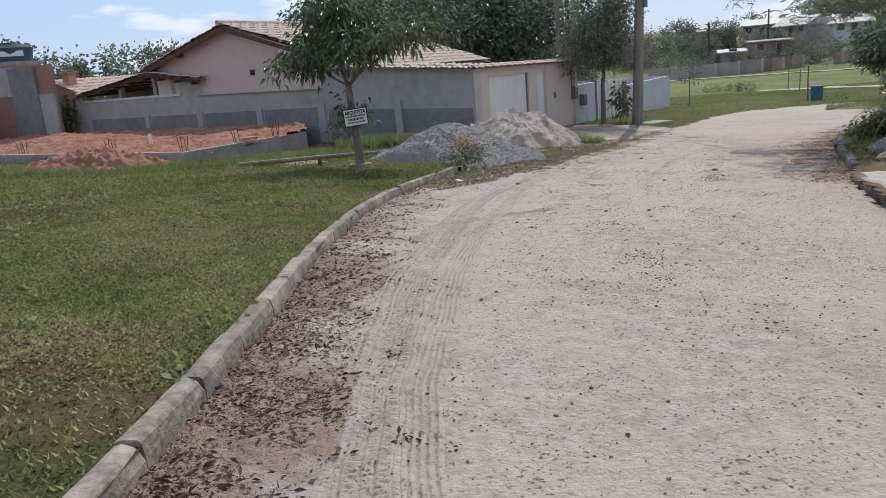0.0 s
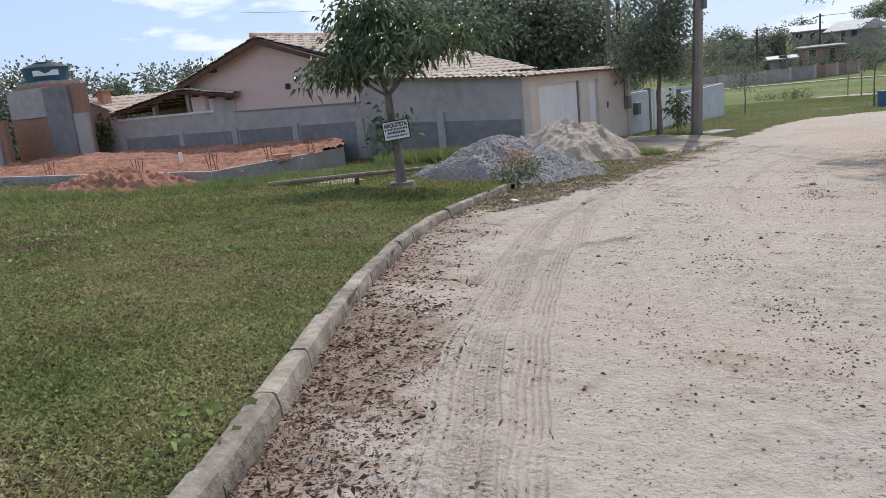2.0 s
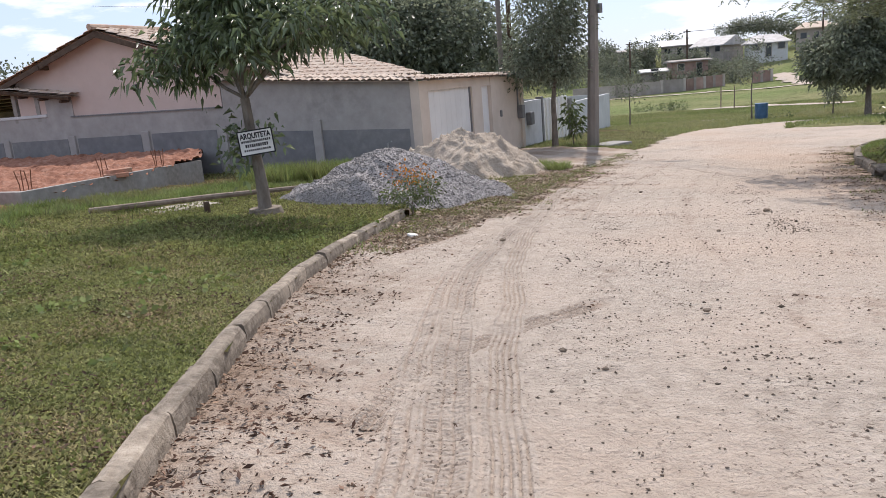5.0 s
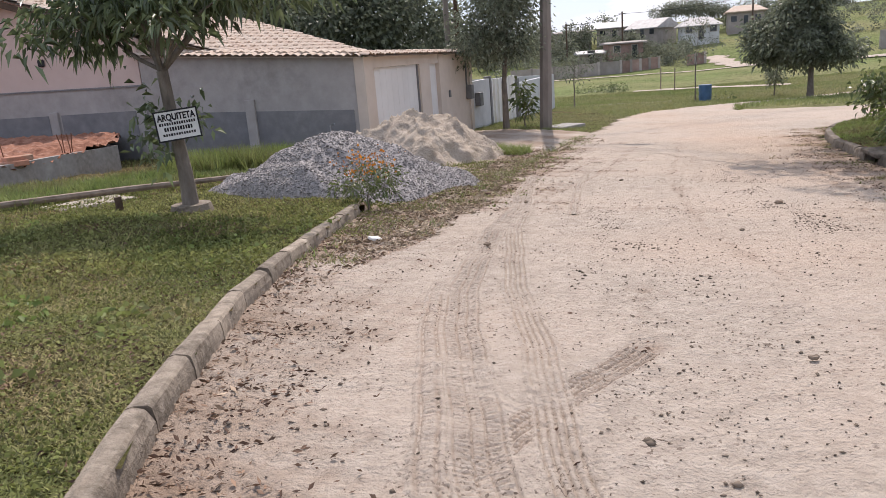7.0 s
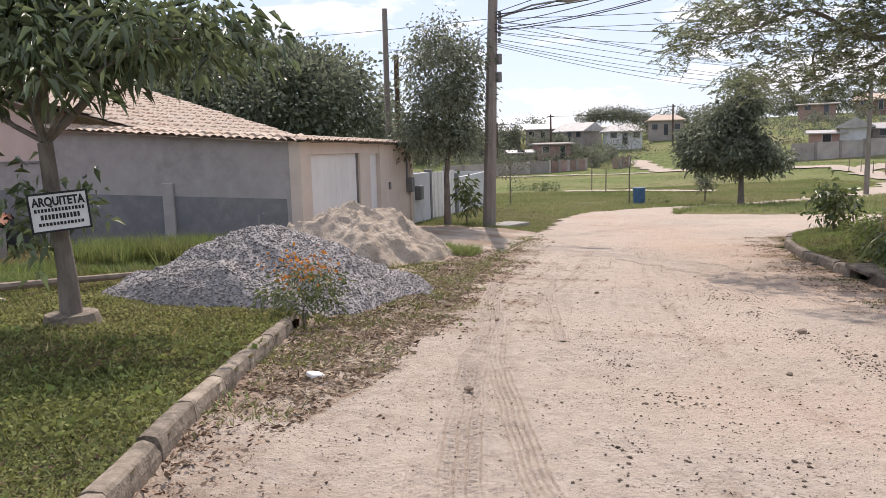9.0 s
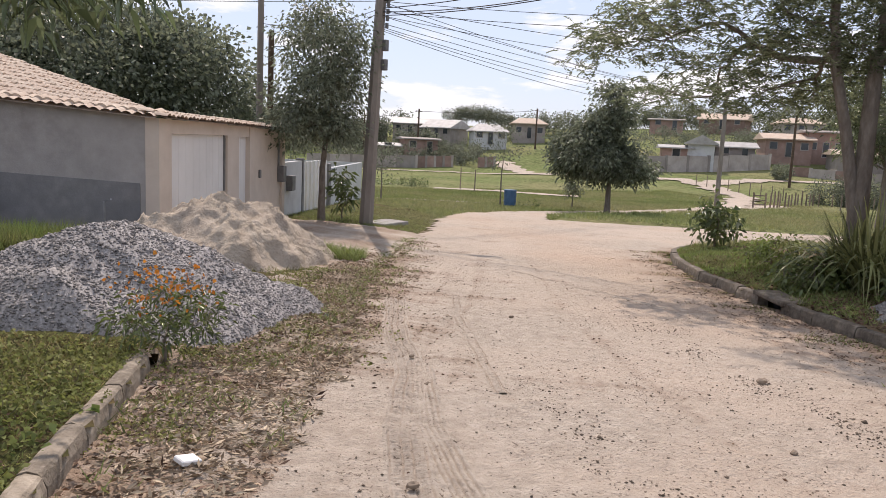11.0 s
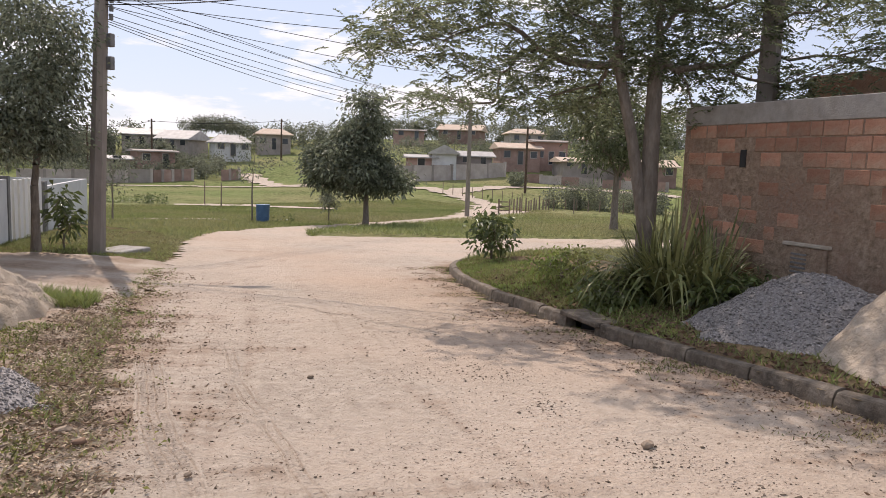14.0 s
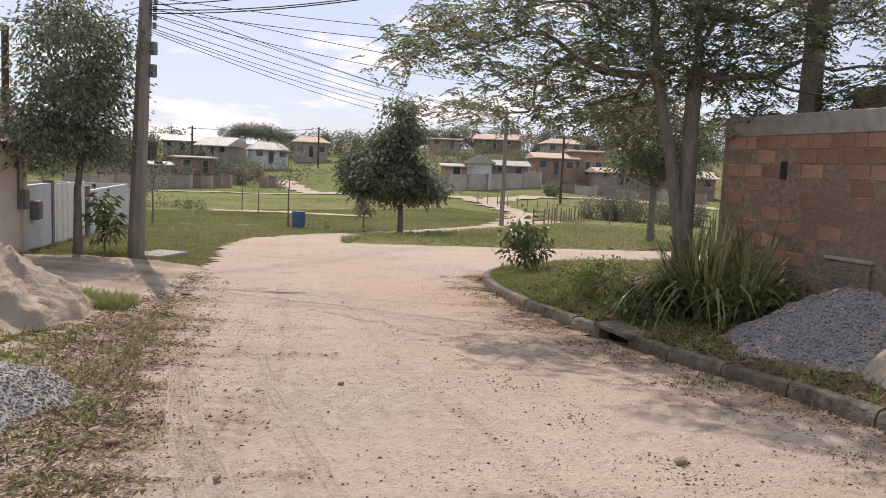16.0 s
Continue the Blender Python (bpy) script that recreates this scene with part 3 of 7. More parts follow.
def kerb(name, line, h, w, length, label):
    t = thing(name, (line[0][0], line[0][1], gz(*line[0])), label, "kerb", kind="structure")
    pts = [Vector(p) for p in line]
    cum = [0]
    for a, b in zip(pts, pts[1:]):
        cum.append(cum[-1] + (b - a).length)

    def at(s):
        s = min(max(s, 0), cum[-1])
        for i in range(len(pts) - 1):
            if s <= cum[i + 1]:
                k = (s - cum[i]) / (cum[i + 1] - cum[i])
                return pts[i].lerp(pts[i + 1], k)
        return pts[-1]

    rnd = random.Random(4)
    s = 0.0
    while s < cum[-1] - 0.3:
        L = length * rnd.uniform(0.88, 1.1)
        a, b = at(s + 0.009), at(min(s + L, cum[-1]) - 0.009)
        d = (b - a).normalized()
        nrm = Vector((-d.y, d.x)) if name == "kerb_left" else Vector((d.y, -d.x))
        tilt, lift = rnd.uniform(-0.006, 0.006), rnd.uniform(-0.006, 0.008)
        vs, n = [], 5
        prof = [(-0.025, -0.2), (-0.02, h * 0.45), (-0.010, h - 0.014), (0.004, h), (w * 0.6, h + 0.004), (w - 0.01, h - 0.004), (w, h - 0.015), (w, -0.2)]
        for i in range(n):
            q = a.lerp(b, i / (n - 1)) + nrm * rnd.uniform(-0.004, 0.004)
            z = gz(q.x, q.y) + lift + tilt * (i - 2) / 2
            chip = rnd.choice([0, 0.004, 0.008, 0.016]) if i in (0, n - 1) else rnd.uniform(0, 0.006)
            for k, (o, zz) in enumerate(prof):
                o2 = o + (chip if k in (2, 3) else 0)
                vs.append((q.x + nrm.x * o2, q.y + nrm.y * o2, z + zz - (chip * 0.8 if k in (2, 3) else 0) + rnd.uniform(-0.003, 0.003)))
        m = len(prof)
        fs = [(i * m + k, i * m + k + 1, (i + 1) * m + k + 1, (i + 1) * m + k) for i in range(n - 1) for k in range(m - 1)]
        fs += [tuple(range(m))[::-1], tuple((n - 1) * m + k for k in range(m))]
        b_ = Build()
        b_.add(vs, fs)
        b_.link("kerb_stone", M_KERB if name == "kerb_left" else M_KERB_DIRTY, t)
        s += L
    return t


kerb("kerb_left", KERB_L, 0.14, 0.11, 0.74, "weathered concrete kerb along the lawn")
kerb("kerb_right", KERB_R[1:5] + [(9.62, 13.98)], 0.16, 0.14, 1.0, "dirty concrete kerb along the verge")
kerb("kerb_right", [(9.95, 14.63)] + KERB_R[5:13], 0.16, 0.14, 1.0, "dirty concrete kerb curving round the corner")
# storm drain opening between the two right-hand runs
dr = thing("storm_drain", (9.75, 14.2, gz(9.7, 14.2)), "concrete kerb inlet with dark opening", "drain", kind="structure")
da = math.degrees(math.atan2(14.92 - 13.05, 10.1 - 9.15))
c = Vector((9.79, 14.3))
part("lintel", bevel_box(pose(c.x + 0.12, c.y - 0.06, gz(c.x, c.y) + 0.165, 0, 0, da), 0.95, 0.42, 0.07, 0.015), M_KERB_DIRTY, dr)
# no hollow behind the lintel: a black plate paints the opening's shade
part("chamber", bevel_box(pose(c.x + 0.22, c.y - 0.12, gz(c.x, c.y) - 0.05, 0, 0, da), 0.8, 0.04, 0.3, 0), M_BLACK, dr, "black plate painting the shade inside the inlet")

APRON = [tuple(wp(-0.3, -1.5, 0)[:2]), tuple(wp(-0.1, 8.0, 0)[:2]), tuple(wp(-2.2, 8.0, 0)[:2]), (9.9, 26.0), (7.2, 21.6), (5.9, 19.4), (5.0, 21.2)]
sheet("dirt_apron", np.arange(1, 12, 0.12), np.arange(18, 32, 0.12), lambda x, y: inside(x + 0.15 * wob(x, y, 2), y + 0.15 * wob(x, y, 2.2, 3), APRON),
      lambda x, y: lawn_height(x, y) + 0.02, M_SAND_ROAD, [("damp", lambda x, y: 0.35 + 0.6 * wob(x, y, 1.2, 3)), ("red", lambda x, y: 0 * x)],
      "bare dirt apron in front of the gate", "ground")

sheet("dirt_edge", np.arange(0.8, 8, 0.07), np.arange(12.6, 23, 0.07), lambda x, y: inside(x, y, LAWN) & ~inside(x, y, APRON) & (dist_line(x, y, EDGE_L[1:9]) + 0.45 * wob(x, y, 1.4, 3) + 0.2 * wob(x, y, 4.4, 1) < 1.15),
      lambda x, y: lawn_height(x, y) + 0.014, M_SAND_ROAD, [("damp", lambda x, y: 0.5 + 0.5 * wob(x, y, 1.6, 3) + 0.4 * wob(x, y, 6, 1)), ("red", lambda x, y: 0 * x)],
      "brown dirt and litter along the road's edge", "ground")

# driveway slab at the right
DRIVE = [(5.75, 5.5), (7.1, 8.85), (11.4, 7.9), (10.4, 4.2)]
u_ = np.linspace(0, 1, 30)
UU, VV = np.meshgrid(u_, u_)
DQ = [np.array(p) for p in DRIVE]
DX, DY = [(1 - UU) * (1 - VV) * DQ[0][k] + (1 - UU) * VV * DQ[1][k] + UU * VV * DQ[2][k] + UU * (1 - VV) * DQ[3][k] for k in (0, 1)]
ix = np.arange(900).reshape(30, 30)
dq = np.stack([ix[:-1, :-1], ix[:-1, 1:], ix[1:, 1:], ix[1:, :-1]], -1).reshape(-1, 4)
bm = bmesh.new()
bm.from_mesh(np_mesh("driveway", np.stack([DX.ravel(), DY.ravel(), (verge_height(DX, DY) + 0.02).ravel()], -1), dq, True))
rim = bmesh.ops.extrude_edge_only(bm, edges=[e for e in bm.edges if e.is_boundary])
bmesh.ops.translate(bm, verts=[v for v in rim["geom"] if isinstance(v, bmesh.types.BMVert)], vec=(0, 0, -0.4))
tagged(part("driveway", bm, M_SLAB),
       "worn pale concrete driveway apron beside the road", "driveway", kind="structure")
kerb("kerb_drive", [(5.7, 5.4), (6.4, 7.2), (7.08, 8.9)], 0.10, 0.16, 1.0, "low worn concrete edging of the driveway")


# ---- long wall, gate front and house ----
GROUND_W = lambda s, e=0.0: gz(*wp(s, e, 0)[:2]) - 0.2
wall = thing("wall_long", wp(10, 0, GROUND_W(10)), "long grey rendered yard wall with dark damp base", "wall", kind="structure")


def wall_strip(s0, s1, z0a, z0b, z1a, z1b, e0=0.0, e1=0.18):
    bb = Build()
    P = [wp(s0, e0, z0a), wp(s1, e0, z0b), wp(s1, e0, z1b), wp(s0, e0, z1a), wp(s0, e1, z0a), wp(s1, e1, z0b), wp(s1, e1, z1b), wp(s0, e1, z1a)]
    bb.add([tuple(p) for p in P], [(3, 2, 1, 0)[::-1], (4, 5, 6, 7)[::-1], (0, 1, 5, 4)[::-1], (1, 2, 6, 5)[::-1], (2, 3, 7, 6)[::-1], (3, 0, 4, 7)[::-1]])
    return bb


wall_strip(0.0, 6.4, GROUND_W(0), GROUND_W(6), 1.36, 1.84).link("upper_wall", M_GREY_PLASTER, wall)
wall_strip(6.4, 20.0, GROUND_W(6), GROUND_W(20), 1.08, 1.30).link("lower_wall", M_GREY_PLASTER, wall)
wall_strip(0.35, 6.2, GROUND_W(0), GROUND_W(6), 0.16, 0.36, -0.012, 0.02).link("damp_panel", M_DARK_PLASTER, wall, "dark damp-stained render")
for s0, s1 in ((6.75, 9.3), (9.75, 12.5), (12.95, 15.65), (16.1, 19.6)):
    wall_strip(s0, s1, GROUND_W(s0), GROUND_W(s1), 0.46, 0.46, -0.012, 0.02).link("damp_panel", M_DARK_PLASTER, wall, "dark damp-stained render")
for s in (3.2, 6.5, 9.52, 12.72, 15.87):
    part("pilaster", wbox(s - 0.14, s + 0.14, -0.07, 0.05, GROUND_W(s), 0.55, 0.01), M_GREY_PLASTER, wall)
wall_strip(6.4, 12.6, 1.08, 1.16, 1.12, 1.20, -0.04, 0.1).link("ledge", M_DARK_PLASTER, wall)


def tile_roof(name, corners, material, parent, pitch=0.24, amp=0.05, thick=0.06, rows=0.42):
    """Corrugated clay tiles on a sloping quad: corners eave0, eave1, top1, top0."""
    e0, e1, t1, t0 = [Vector(p) for p in corners]
    L, D = max((e1 - e0).length, (t1 - t0).length), max((t0 - e0).length, (t1 - e1).length)
    nu, nv = max(8, int(L / pitch * 6)), max(2, int(D / rows))
    nrm = (e1 - e0).cross(t0 - e0)
    if nrm.length < 1e-6:
        nrm = (e1 - e0).cross(t1 - e1)
    nrm.normalize()
    if nrm.z < 0:
        nrm = -nrm
    vs, fs = [], []
    rnd = random.Random(9)
    for j in range(nv):
        for k2 in (0, 1):
            v = (j + k2) / nv
            for i in range(nu + 1):
                u = i / nu
                p = (e0.lerp(e1, u)).lerp(t0.lerp(t1, u), v)
                ph = 2 * math.pi * u * L / pitch
                vs.append(tuple(p + nrm * (amp * abs(math.sin(ph / 2)) + (0.03 if k2 == 0 else 0.0) + thick + 0.012 * math.sin(i * 0.37 + j * 1.7))))
        for i in range(nu):
            a = (2 * j) * (nu + 1) + i
            fs.append((a, a + 1, a + nu + 2, a + nu + 1))
            if j:
                fs.append((a - nu - 1, a - nu, a + 1, a))
    base = len(vs)
    vs += [tuple(p) for p in (e0, e1, t1, t0)]
    fs.append((base + 3, base + 2, base + 1, base))
    bb = Build()
    bb.add(vs, fs)
    return bb.link(name, material, parent)


# wall coping tiles over the upper wall and the gate front
cop = thing("wall_coping", wp(3, 0, 1.4), "row of clay coping tiles on the wall", "coping", kind="structure")
tile_roof("coping_tiles", [wp(0, -0.18, 1.36), wp(6.6, -0.18, 1.84), wp(6.6, 0.34, 1.98), wp(0, 0.34, 1.5)], M_TILE_PALE, cop, 0.2, 0.045, 0.01)
tile_roof("coping_tiles", [wp(-0.2, -0.1, 1.37), wp(-0.2, 8.75, 1.29), wp(0.35, 8.75, 1.41), wp(0.35, -0.1, 1.49)], M_TILE_PALE, cop, 0.2, 0.045, 0.01)

# gate front
gate = thing("gate_front", wp(0, 4.3, GROUND_W(0, 4)), "cream gate front with white sliding garage gate", "gate", kind="structure")


def fstrip(s0, s1, e0, e1, z0, z1, r=0.0):
    return wbox(s0, s1, e0, e1, z0, z1, r)


GB = GROUND_W(0, 6) - 0.4
part("pier", fstrip(-0.02, 0.24, -0.02, 0.55, GB, 1.37), M_CREAM, gate)
part("pier", fstrip(0, 0.22, 3.85, 4.7, GB, 1.33), M_CREAM, gate)
part("pier", fstrip(-0.03, 0.22, 5.5, 6.0, GB, 1.32), M_CREAM, gate)
part("front_wall", fstrip(0, 0.2, 6.0, 8.6, GB, 1.30), M_CREAM, gate, "pinkish cream plastered wall")
part("end_pier", fstrip(-0.06, 0.22, 8.6, 8.9, GB, 1.30), M_CREAM, gate)
part("lintel", fstrip(0.0, 0.22, 0.55, 3.85, 1.09, 1.36), M_CREAM, gate)
part("lintel", fstrip(0.0, 0.22, 4.7, 5.5, 1.06, 1.33), M_CREAM, gate)
gl = part("gate_leaf", fstrip(0.09, 0.13, 0.55, 3.85, GB, 1.085), M_WHITE_GATE, gate, "white sheet-metal garage gate")
for i in range(1, 9):
    part("rib", fstrip(0.087, 0.092, 0.36 + i * 0.39, 0.372 + i * 0.39, GB + 0.1, 1.07), M_WHITE_GATE, gl)
dl = part("door_leaf", fstrip(0.09, 0.13, 4.7, 5.5, GB, 1.055), M_WHITE_GATE, gate, "white sheet-metal pedestrian door")
for e in (4.8, 5.08, 5.36):
    part("rib", fstrip(0.087, 0.092, e, e + 0.02, GB + 0.1, 1.04), M_WHITE_GATE, dl)
part("door_frame", fstrip(0.05, 0.12, 4.66, 4.72, GB, 1.06), M_BOX, gate)
part("gate_post", fstrip(0.05, 0.12, 3.79, 3.87, GB, 1.09), M_BOX, gate)
part("intercom", fstrip(-0.05, 0.0, 6.35, 6.48, -0.02, 0.2, 0.01), M_BOX, gate)
part("conduit", fstrip(-0.05, 0.0, 8.28, 8.33, 0.2, 1.28), M_BOX, gate)
part("meter_box", fstrip(-0.2, 0.0, 8.25, 8.57, -0.22, 0.25, 0.015), M_BOX, gate, "grey electricity meter box")

# neighbours' lower front beyond
fr = thing("wall_neighbour", wp(0, 15, GROUND_W(0, 15)), "pale painted street wall with slatted gate", "wall", kind="structure")
NB = GROUND_W(0, 20) - 0.5
part("panel", fstrip(0, 0.18, 8.9, 11.4, NB, 0.32), M_PALE_WALL, fr, "grey painted wall panel")
part("meter_box", fstrip(-0.2, 0, 9.3, 9.72, -0.55, -0.08, 0.015), M_BOX, fr, "grey wall meter box")
for i in range(7):
    part("gate_slat", fstrip(0.02, 0.09, 11.6 + i * 0.62, 11.95 + i * 0.62, NB, 0.25 + 0.02 * (i % 2)), M_WHITE_GATE, fr)
part("pier", fstrip(-0.03, 0.22, 11.38, 11.6, NB, 0.4), M_BOX, fr)
part("pier", fstrip(-0.03, 0.73, 15.9, 16.3, NB, 0.1), M_BOX, fr)
part("lamp_box", fstrip(0.4, 0.55, 18.0, 18.25, -0.55, -0.2, 0.02), M_BOX, fr)
part("panel", fstrip(0.55, 0.73, 16.3, 28.0, NB, -0.2), M_PALE_WALL, fr, "white painted wall panel")
part("return_panel", fstrip(0.73, 12, 27.82, 28.0, NB, -0.2), M_PALE_WALL, fr)

# house
house = thing("house", wp(10.8, 4, GROUND_W(10)), "single-storey pink plastered house with clay tile roof", "house")
bb = Build()
prof = [(6.45, 1.12), (15.0, 1.2), (15.0, 2.40), (10.62, 3.66), (6.45, 2.30)]
bb.add([tuple(wp(s, 0.03, z)) for s, z in prof] + [tuple(wp(s, 0.2, z)) for s, z in prof],
       [(0, 1, 2, 3, 4), (9, 8, 7, 6, 5)] + [(i, i + 5, (i + 1) % 5 + 5, (i + 1) % 5) for i in range(5)])
bb.link("gable_wall", M_PINK, house, "pink plastered gable")
part("side_wall", wbox(6.45, 6.65, 0.2, 8.0, GROUND_W(6) - 0.4, 2.25), M_PINK, house)
part("side_wall", wbox(14.8, 15.0, 0.2, 8.0, GROUND_W(15) - 0.4, 2.35), M_PINK, house)
bb = Build()
prof = [(6.45, GROUND_W(10) - 0.6), (15.0, GROUND_W(10) - 0.6), (15.0, 2.35), (10.62, 3.6), (6.45, 2.3)]
bb.add([tuple(wp(s, 8.0, z)) for s, z in prof] + [tuple(wp(s, 8.2, z)) for s, z in prof],
       [(0, 1, 2, 3, 4), (9, 8, 7, 6, 5)] + [(i, i + 5, (i + 1) % 5 + 5, (i + 1) % 5) for i in range(5)])
bb.link("back_wall", M_PINK, house)
for e in (0.6, 3.2, 5.8, 8.0):
    part("porch_post", wbox(3.9, 4.1, e, e + 0.2, GROUND_W(4) - 0.3, 1.6), M_PINK, house)
tile_roof("roof", [wp(3.6, 0.35, 1.58), wp(3.6, 8.3, 1.58), wp(10.62, 9.0, 3.70), wp(10.62, -0.35, 3.70)], M_TILE_PALE, house)
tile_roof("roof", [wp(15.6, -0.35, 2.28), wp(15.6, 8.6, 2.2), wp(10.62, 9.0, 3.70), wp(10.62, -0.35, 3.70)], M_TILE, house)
bb = Build()
bb.tube([wp(10.62, -0.5, 3.80), wp(10.62, 9.1, 3.80)], [0.1, 0.1], 8)
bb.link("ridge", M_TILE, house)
for s1, z1 in ((15.7, 2.22), (6.3, 2.32)):
    bb = Build()
    k = 1 if s1 > 10 else -1
    P = [wp(10.62, -0.36, 3.68), wp(s1, -0.36, z1), wp(s1, -0.36, z1 - 0.16), wp(10.62, -0.36, 3.50)]
    bb.add([tuple(p) for p in P] + [tuple(p + Vector((E2.x, E2.y, 0)) * 0.05) for p in P],
           [(0, 1, 2, 3), (7, 6, 5, 4), (0, 4, 5, 1), (1, 5, 6, 2), (2, 6, 7, 3), (3, 7, 4, 0)])
    bb.link("barge_board", M_TIMBER, house, "dark timber barge board")
part("vent", bevel_box(pose(*wp(9.65, 0.0, 1.9), 0, 0, WALL_ANGLE), 0.24, 0.06, 0.2, 0.03), M_BLACK, house, "small dark round wall vent")
for s in (13.3,):
    part("rafter_end", wbox(s - 0.06, s + 0.06, -0.4, 0.02, 2.72, 2.86), M_TIMBER, house)

# pergola shed at the wall's left end
shed = thing("open_shed", wp(16.5, 2, GROUND_W(16)), "open tiled shed on concrete posts behind the wall", "shed")
for s in (14.1, 15.2, 17.4, 19.75):
    part("post", wbox(s - 0.09, s + 0.09, 0.0, 0.2, 1.1, 2.08 - 0.13 * abs(s - 15.2)), M_CONCRETE, shed)
for s in (14.1, 17.4, 19.75):
    part("post", wbox(s - 0.09, s + 0.09, 4.0, 4.2, -1.2, 2.2), M_CONCRETE, shed)
tile_roof("roof", [wp(12.1, -0.4, 1.80), wp(12.1, 4.4, 1.80), wp(15.2, 4.4, 2.28), wp(15.2, -0.4, 2.20)], M_TILE_PALE, shed)
tile_roof("roof", [wp(19.9, -0.4, 1.52), wp(19.9, 4.4, 1.8), wp(15.2, 4.4, 2.28), wp(15.2, -0.4, 2.20)], M_TILE_PALE, shed)
for i in range(8):
    s = 12.6 + i * 0.95
    za = 2.12 - 0.13 * abs(s - 15.2)
    bb = Build()
    bb.tube([wp(s, -0.35, za - 0.1), wp(s, 4.3, za + 0.05)], [0.05, 0.05], 5)
    bb.link("rafter", M_TIMBER, shed)
bb = Build()
bb.tube([wp(19.9, -0.3, 1.48), wp(15.2, -0.3, 2.14), wp(12.2, -0.3, 1.76)], [0.07, 0.07, 0.07], 5)
bb.link("edge_beam", M_TIMBER, shed)
part("sill", wbox(13.7, 19.9, -0.03, 0.22, 1.22, 1.32, 0.01), M_PALE_WALL, shed)
part("shed_wall", wbox(12.5, 13.7, 0.0, 0.18, 1.1, 1.80), M_GREY_PLASTER, shed)

# back shed roof with chimney
bs = thing("outbuilding", wp(22, 3, GROUND_W(20)), "low outbuilding with pale tiled roof and brick chimney", "outbuilding")
bb = Build()
prof = [(20.0, GROUND_W(20)), (24.1, GROUND_W(20)), (24.1, 1.58), (22.06, 2.27), (20.0, 1.58)]
bb.add([tuple(wp(s, 0.02, z)) for s, z in prof] + [tuple(wp(s, 0.2, z)) for s, z in prof],
       [(0, 1, 2, 3, 4), (9, 8, 7, 6, 5)] + [(i, i + 5, (i + 1) % 5 + 5, (i + 1) % 5) for i in range(5)])
bb.link("gable_wall", M_GREY_PLASTER, bs, "stained grey rendered gable")
part("back_wall", wbox(20.0, 24.1, 4.3, 4.5, GROUND_W(20), 1.6), M_GREY_PLASTER, bs)
tile_roof("roof", [wp(19.95, -0.15, 1.58), wp(19.95, 4.6, 1.58), wp(22.06, 4.6, 2.29), wp(22.06, -0.15, 2.29)], M_TILE_PALE, bs)
tile_roof("roof", [wp(24.2, -0.15, 1.58), wp(24.2, 4.6, 1.58), wp(22.06, 4.6, 2.29), wp(22.06, -0.15, 2.29)], M_TILE_PALE, bs)
cp = wp(21.2, 0.4, 2.0)
part("chimney", bevel_box(pose(cp.x, cp.y, 2.28, 0, 0, WALL_ANGLE), 0.42, 0.42, 0.6, 0.01), M_BRICK, bs, "red brick chimney")
part("chimney_cap", bevel_box(pose(cp.x, cp.y, 2.61, 0, 0, WALL_ANGLE), 0.66, 0.6, 0.08, 0.01), M_BRICK, bs)

# brick building with water tank
bt = thing("brick_building", (-16.5, 29.5, gz(-16.5, 29.5)), "unfinished brick building with rendered piers", "building")


part("wall", wbox(20.05, 26.0, -1.3, -1.1, -1.4, 2.98), M_BRICK, bt, "bare red brick tower wall")
part("pier", wbox(21.0, 22.9, -1.42, -1.2, -1.4, 2.96), M_DARK_PLASTER, bt, "dark stained render stripe")
part("grey_patch", wbox(20.02, 21.0, -1.36, -1.25, -1.4, 1.75), M_GREY_PLASTER, bt)
part("parapet", wbox(22.9, 25.9, -1.36, -1.22, 1.75, 3.02), M_GREY_PLASTER, bt)
part("core", wbox(23.1, 25.8, -1.1, 0.4, -1.4, 3.16), M_BRICK, bt)
part("side_wall", wbox(23.4, 34, -3.1, -2.9, -1.4, 1.75), M_BRICK, bt, "lower bare brick wall")
part("side_pier", wbox(23.9, 24.25, -3.2, -2.95, -1.4, 0.9), M_GREY_PLASTER, bt)
part("tank_slab", wbox(23.1, 25.4, -1.1, 0.6, 3.16, 3.31), M_CONCRETE, bt)
TK = wp(24.25, -0.25, 3.31)
tk = thing("water_tank", TK, "blue plastic water tank with black lid on brick tower", "tank")
part("body", cyl(TK, 0.86, 1.0, 0.62, 28), M_TANK, tk)
part("lid", cyl(TK + Vector((0, 0, 0.62)), 1.03, 0.62, 0.17, 28), M_BLACK, tk)
part("knob", cyl(TK + Vector((0, 0, 0.78)), 0.46, 0.40, 0.1, 16), M_BLACK, tk)
dv = (Vector((0.3, -2.0)) - Vector((TK.x, TK.y))).normalized()
part("logo_band", bevel_box(pose(TK.x + dv.x * 0.9, TK.y + dv.y * 0.9, TK.z + 0.36, 0, 0, math.degrees(math.atan2(dv.y, dv.x)) + 90), 1.05, 0.07, 0.24, 0.01), M_WHITE, tk, "white plain logo band")

# ---- red soil plot ----
RW_A, RW_B, RW_L = Vector((-5.75, 16.5)), Vector((-3.45, 21.9)), Vector((-17.75, 23.7))
plot = thing("retaining_wall", (RW_A.x, RW_A.y, gz(RW_A.x, RW_A.y)), "low concrete foundation wall round a building plot", "wall", kind="structure")


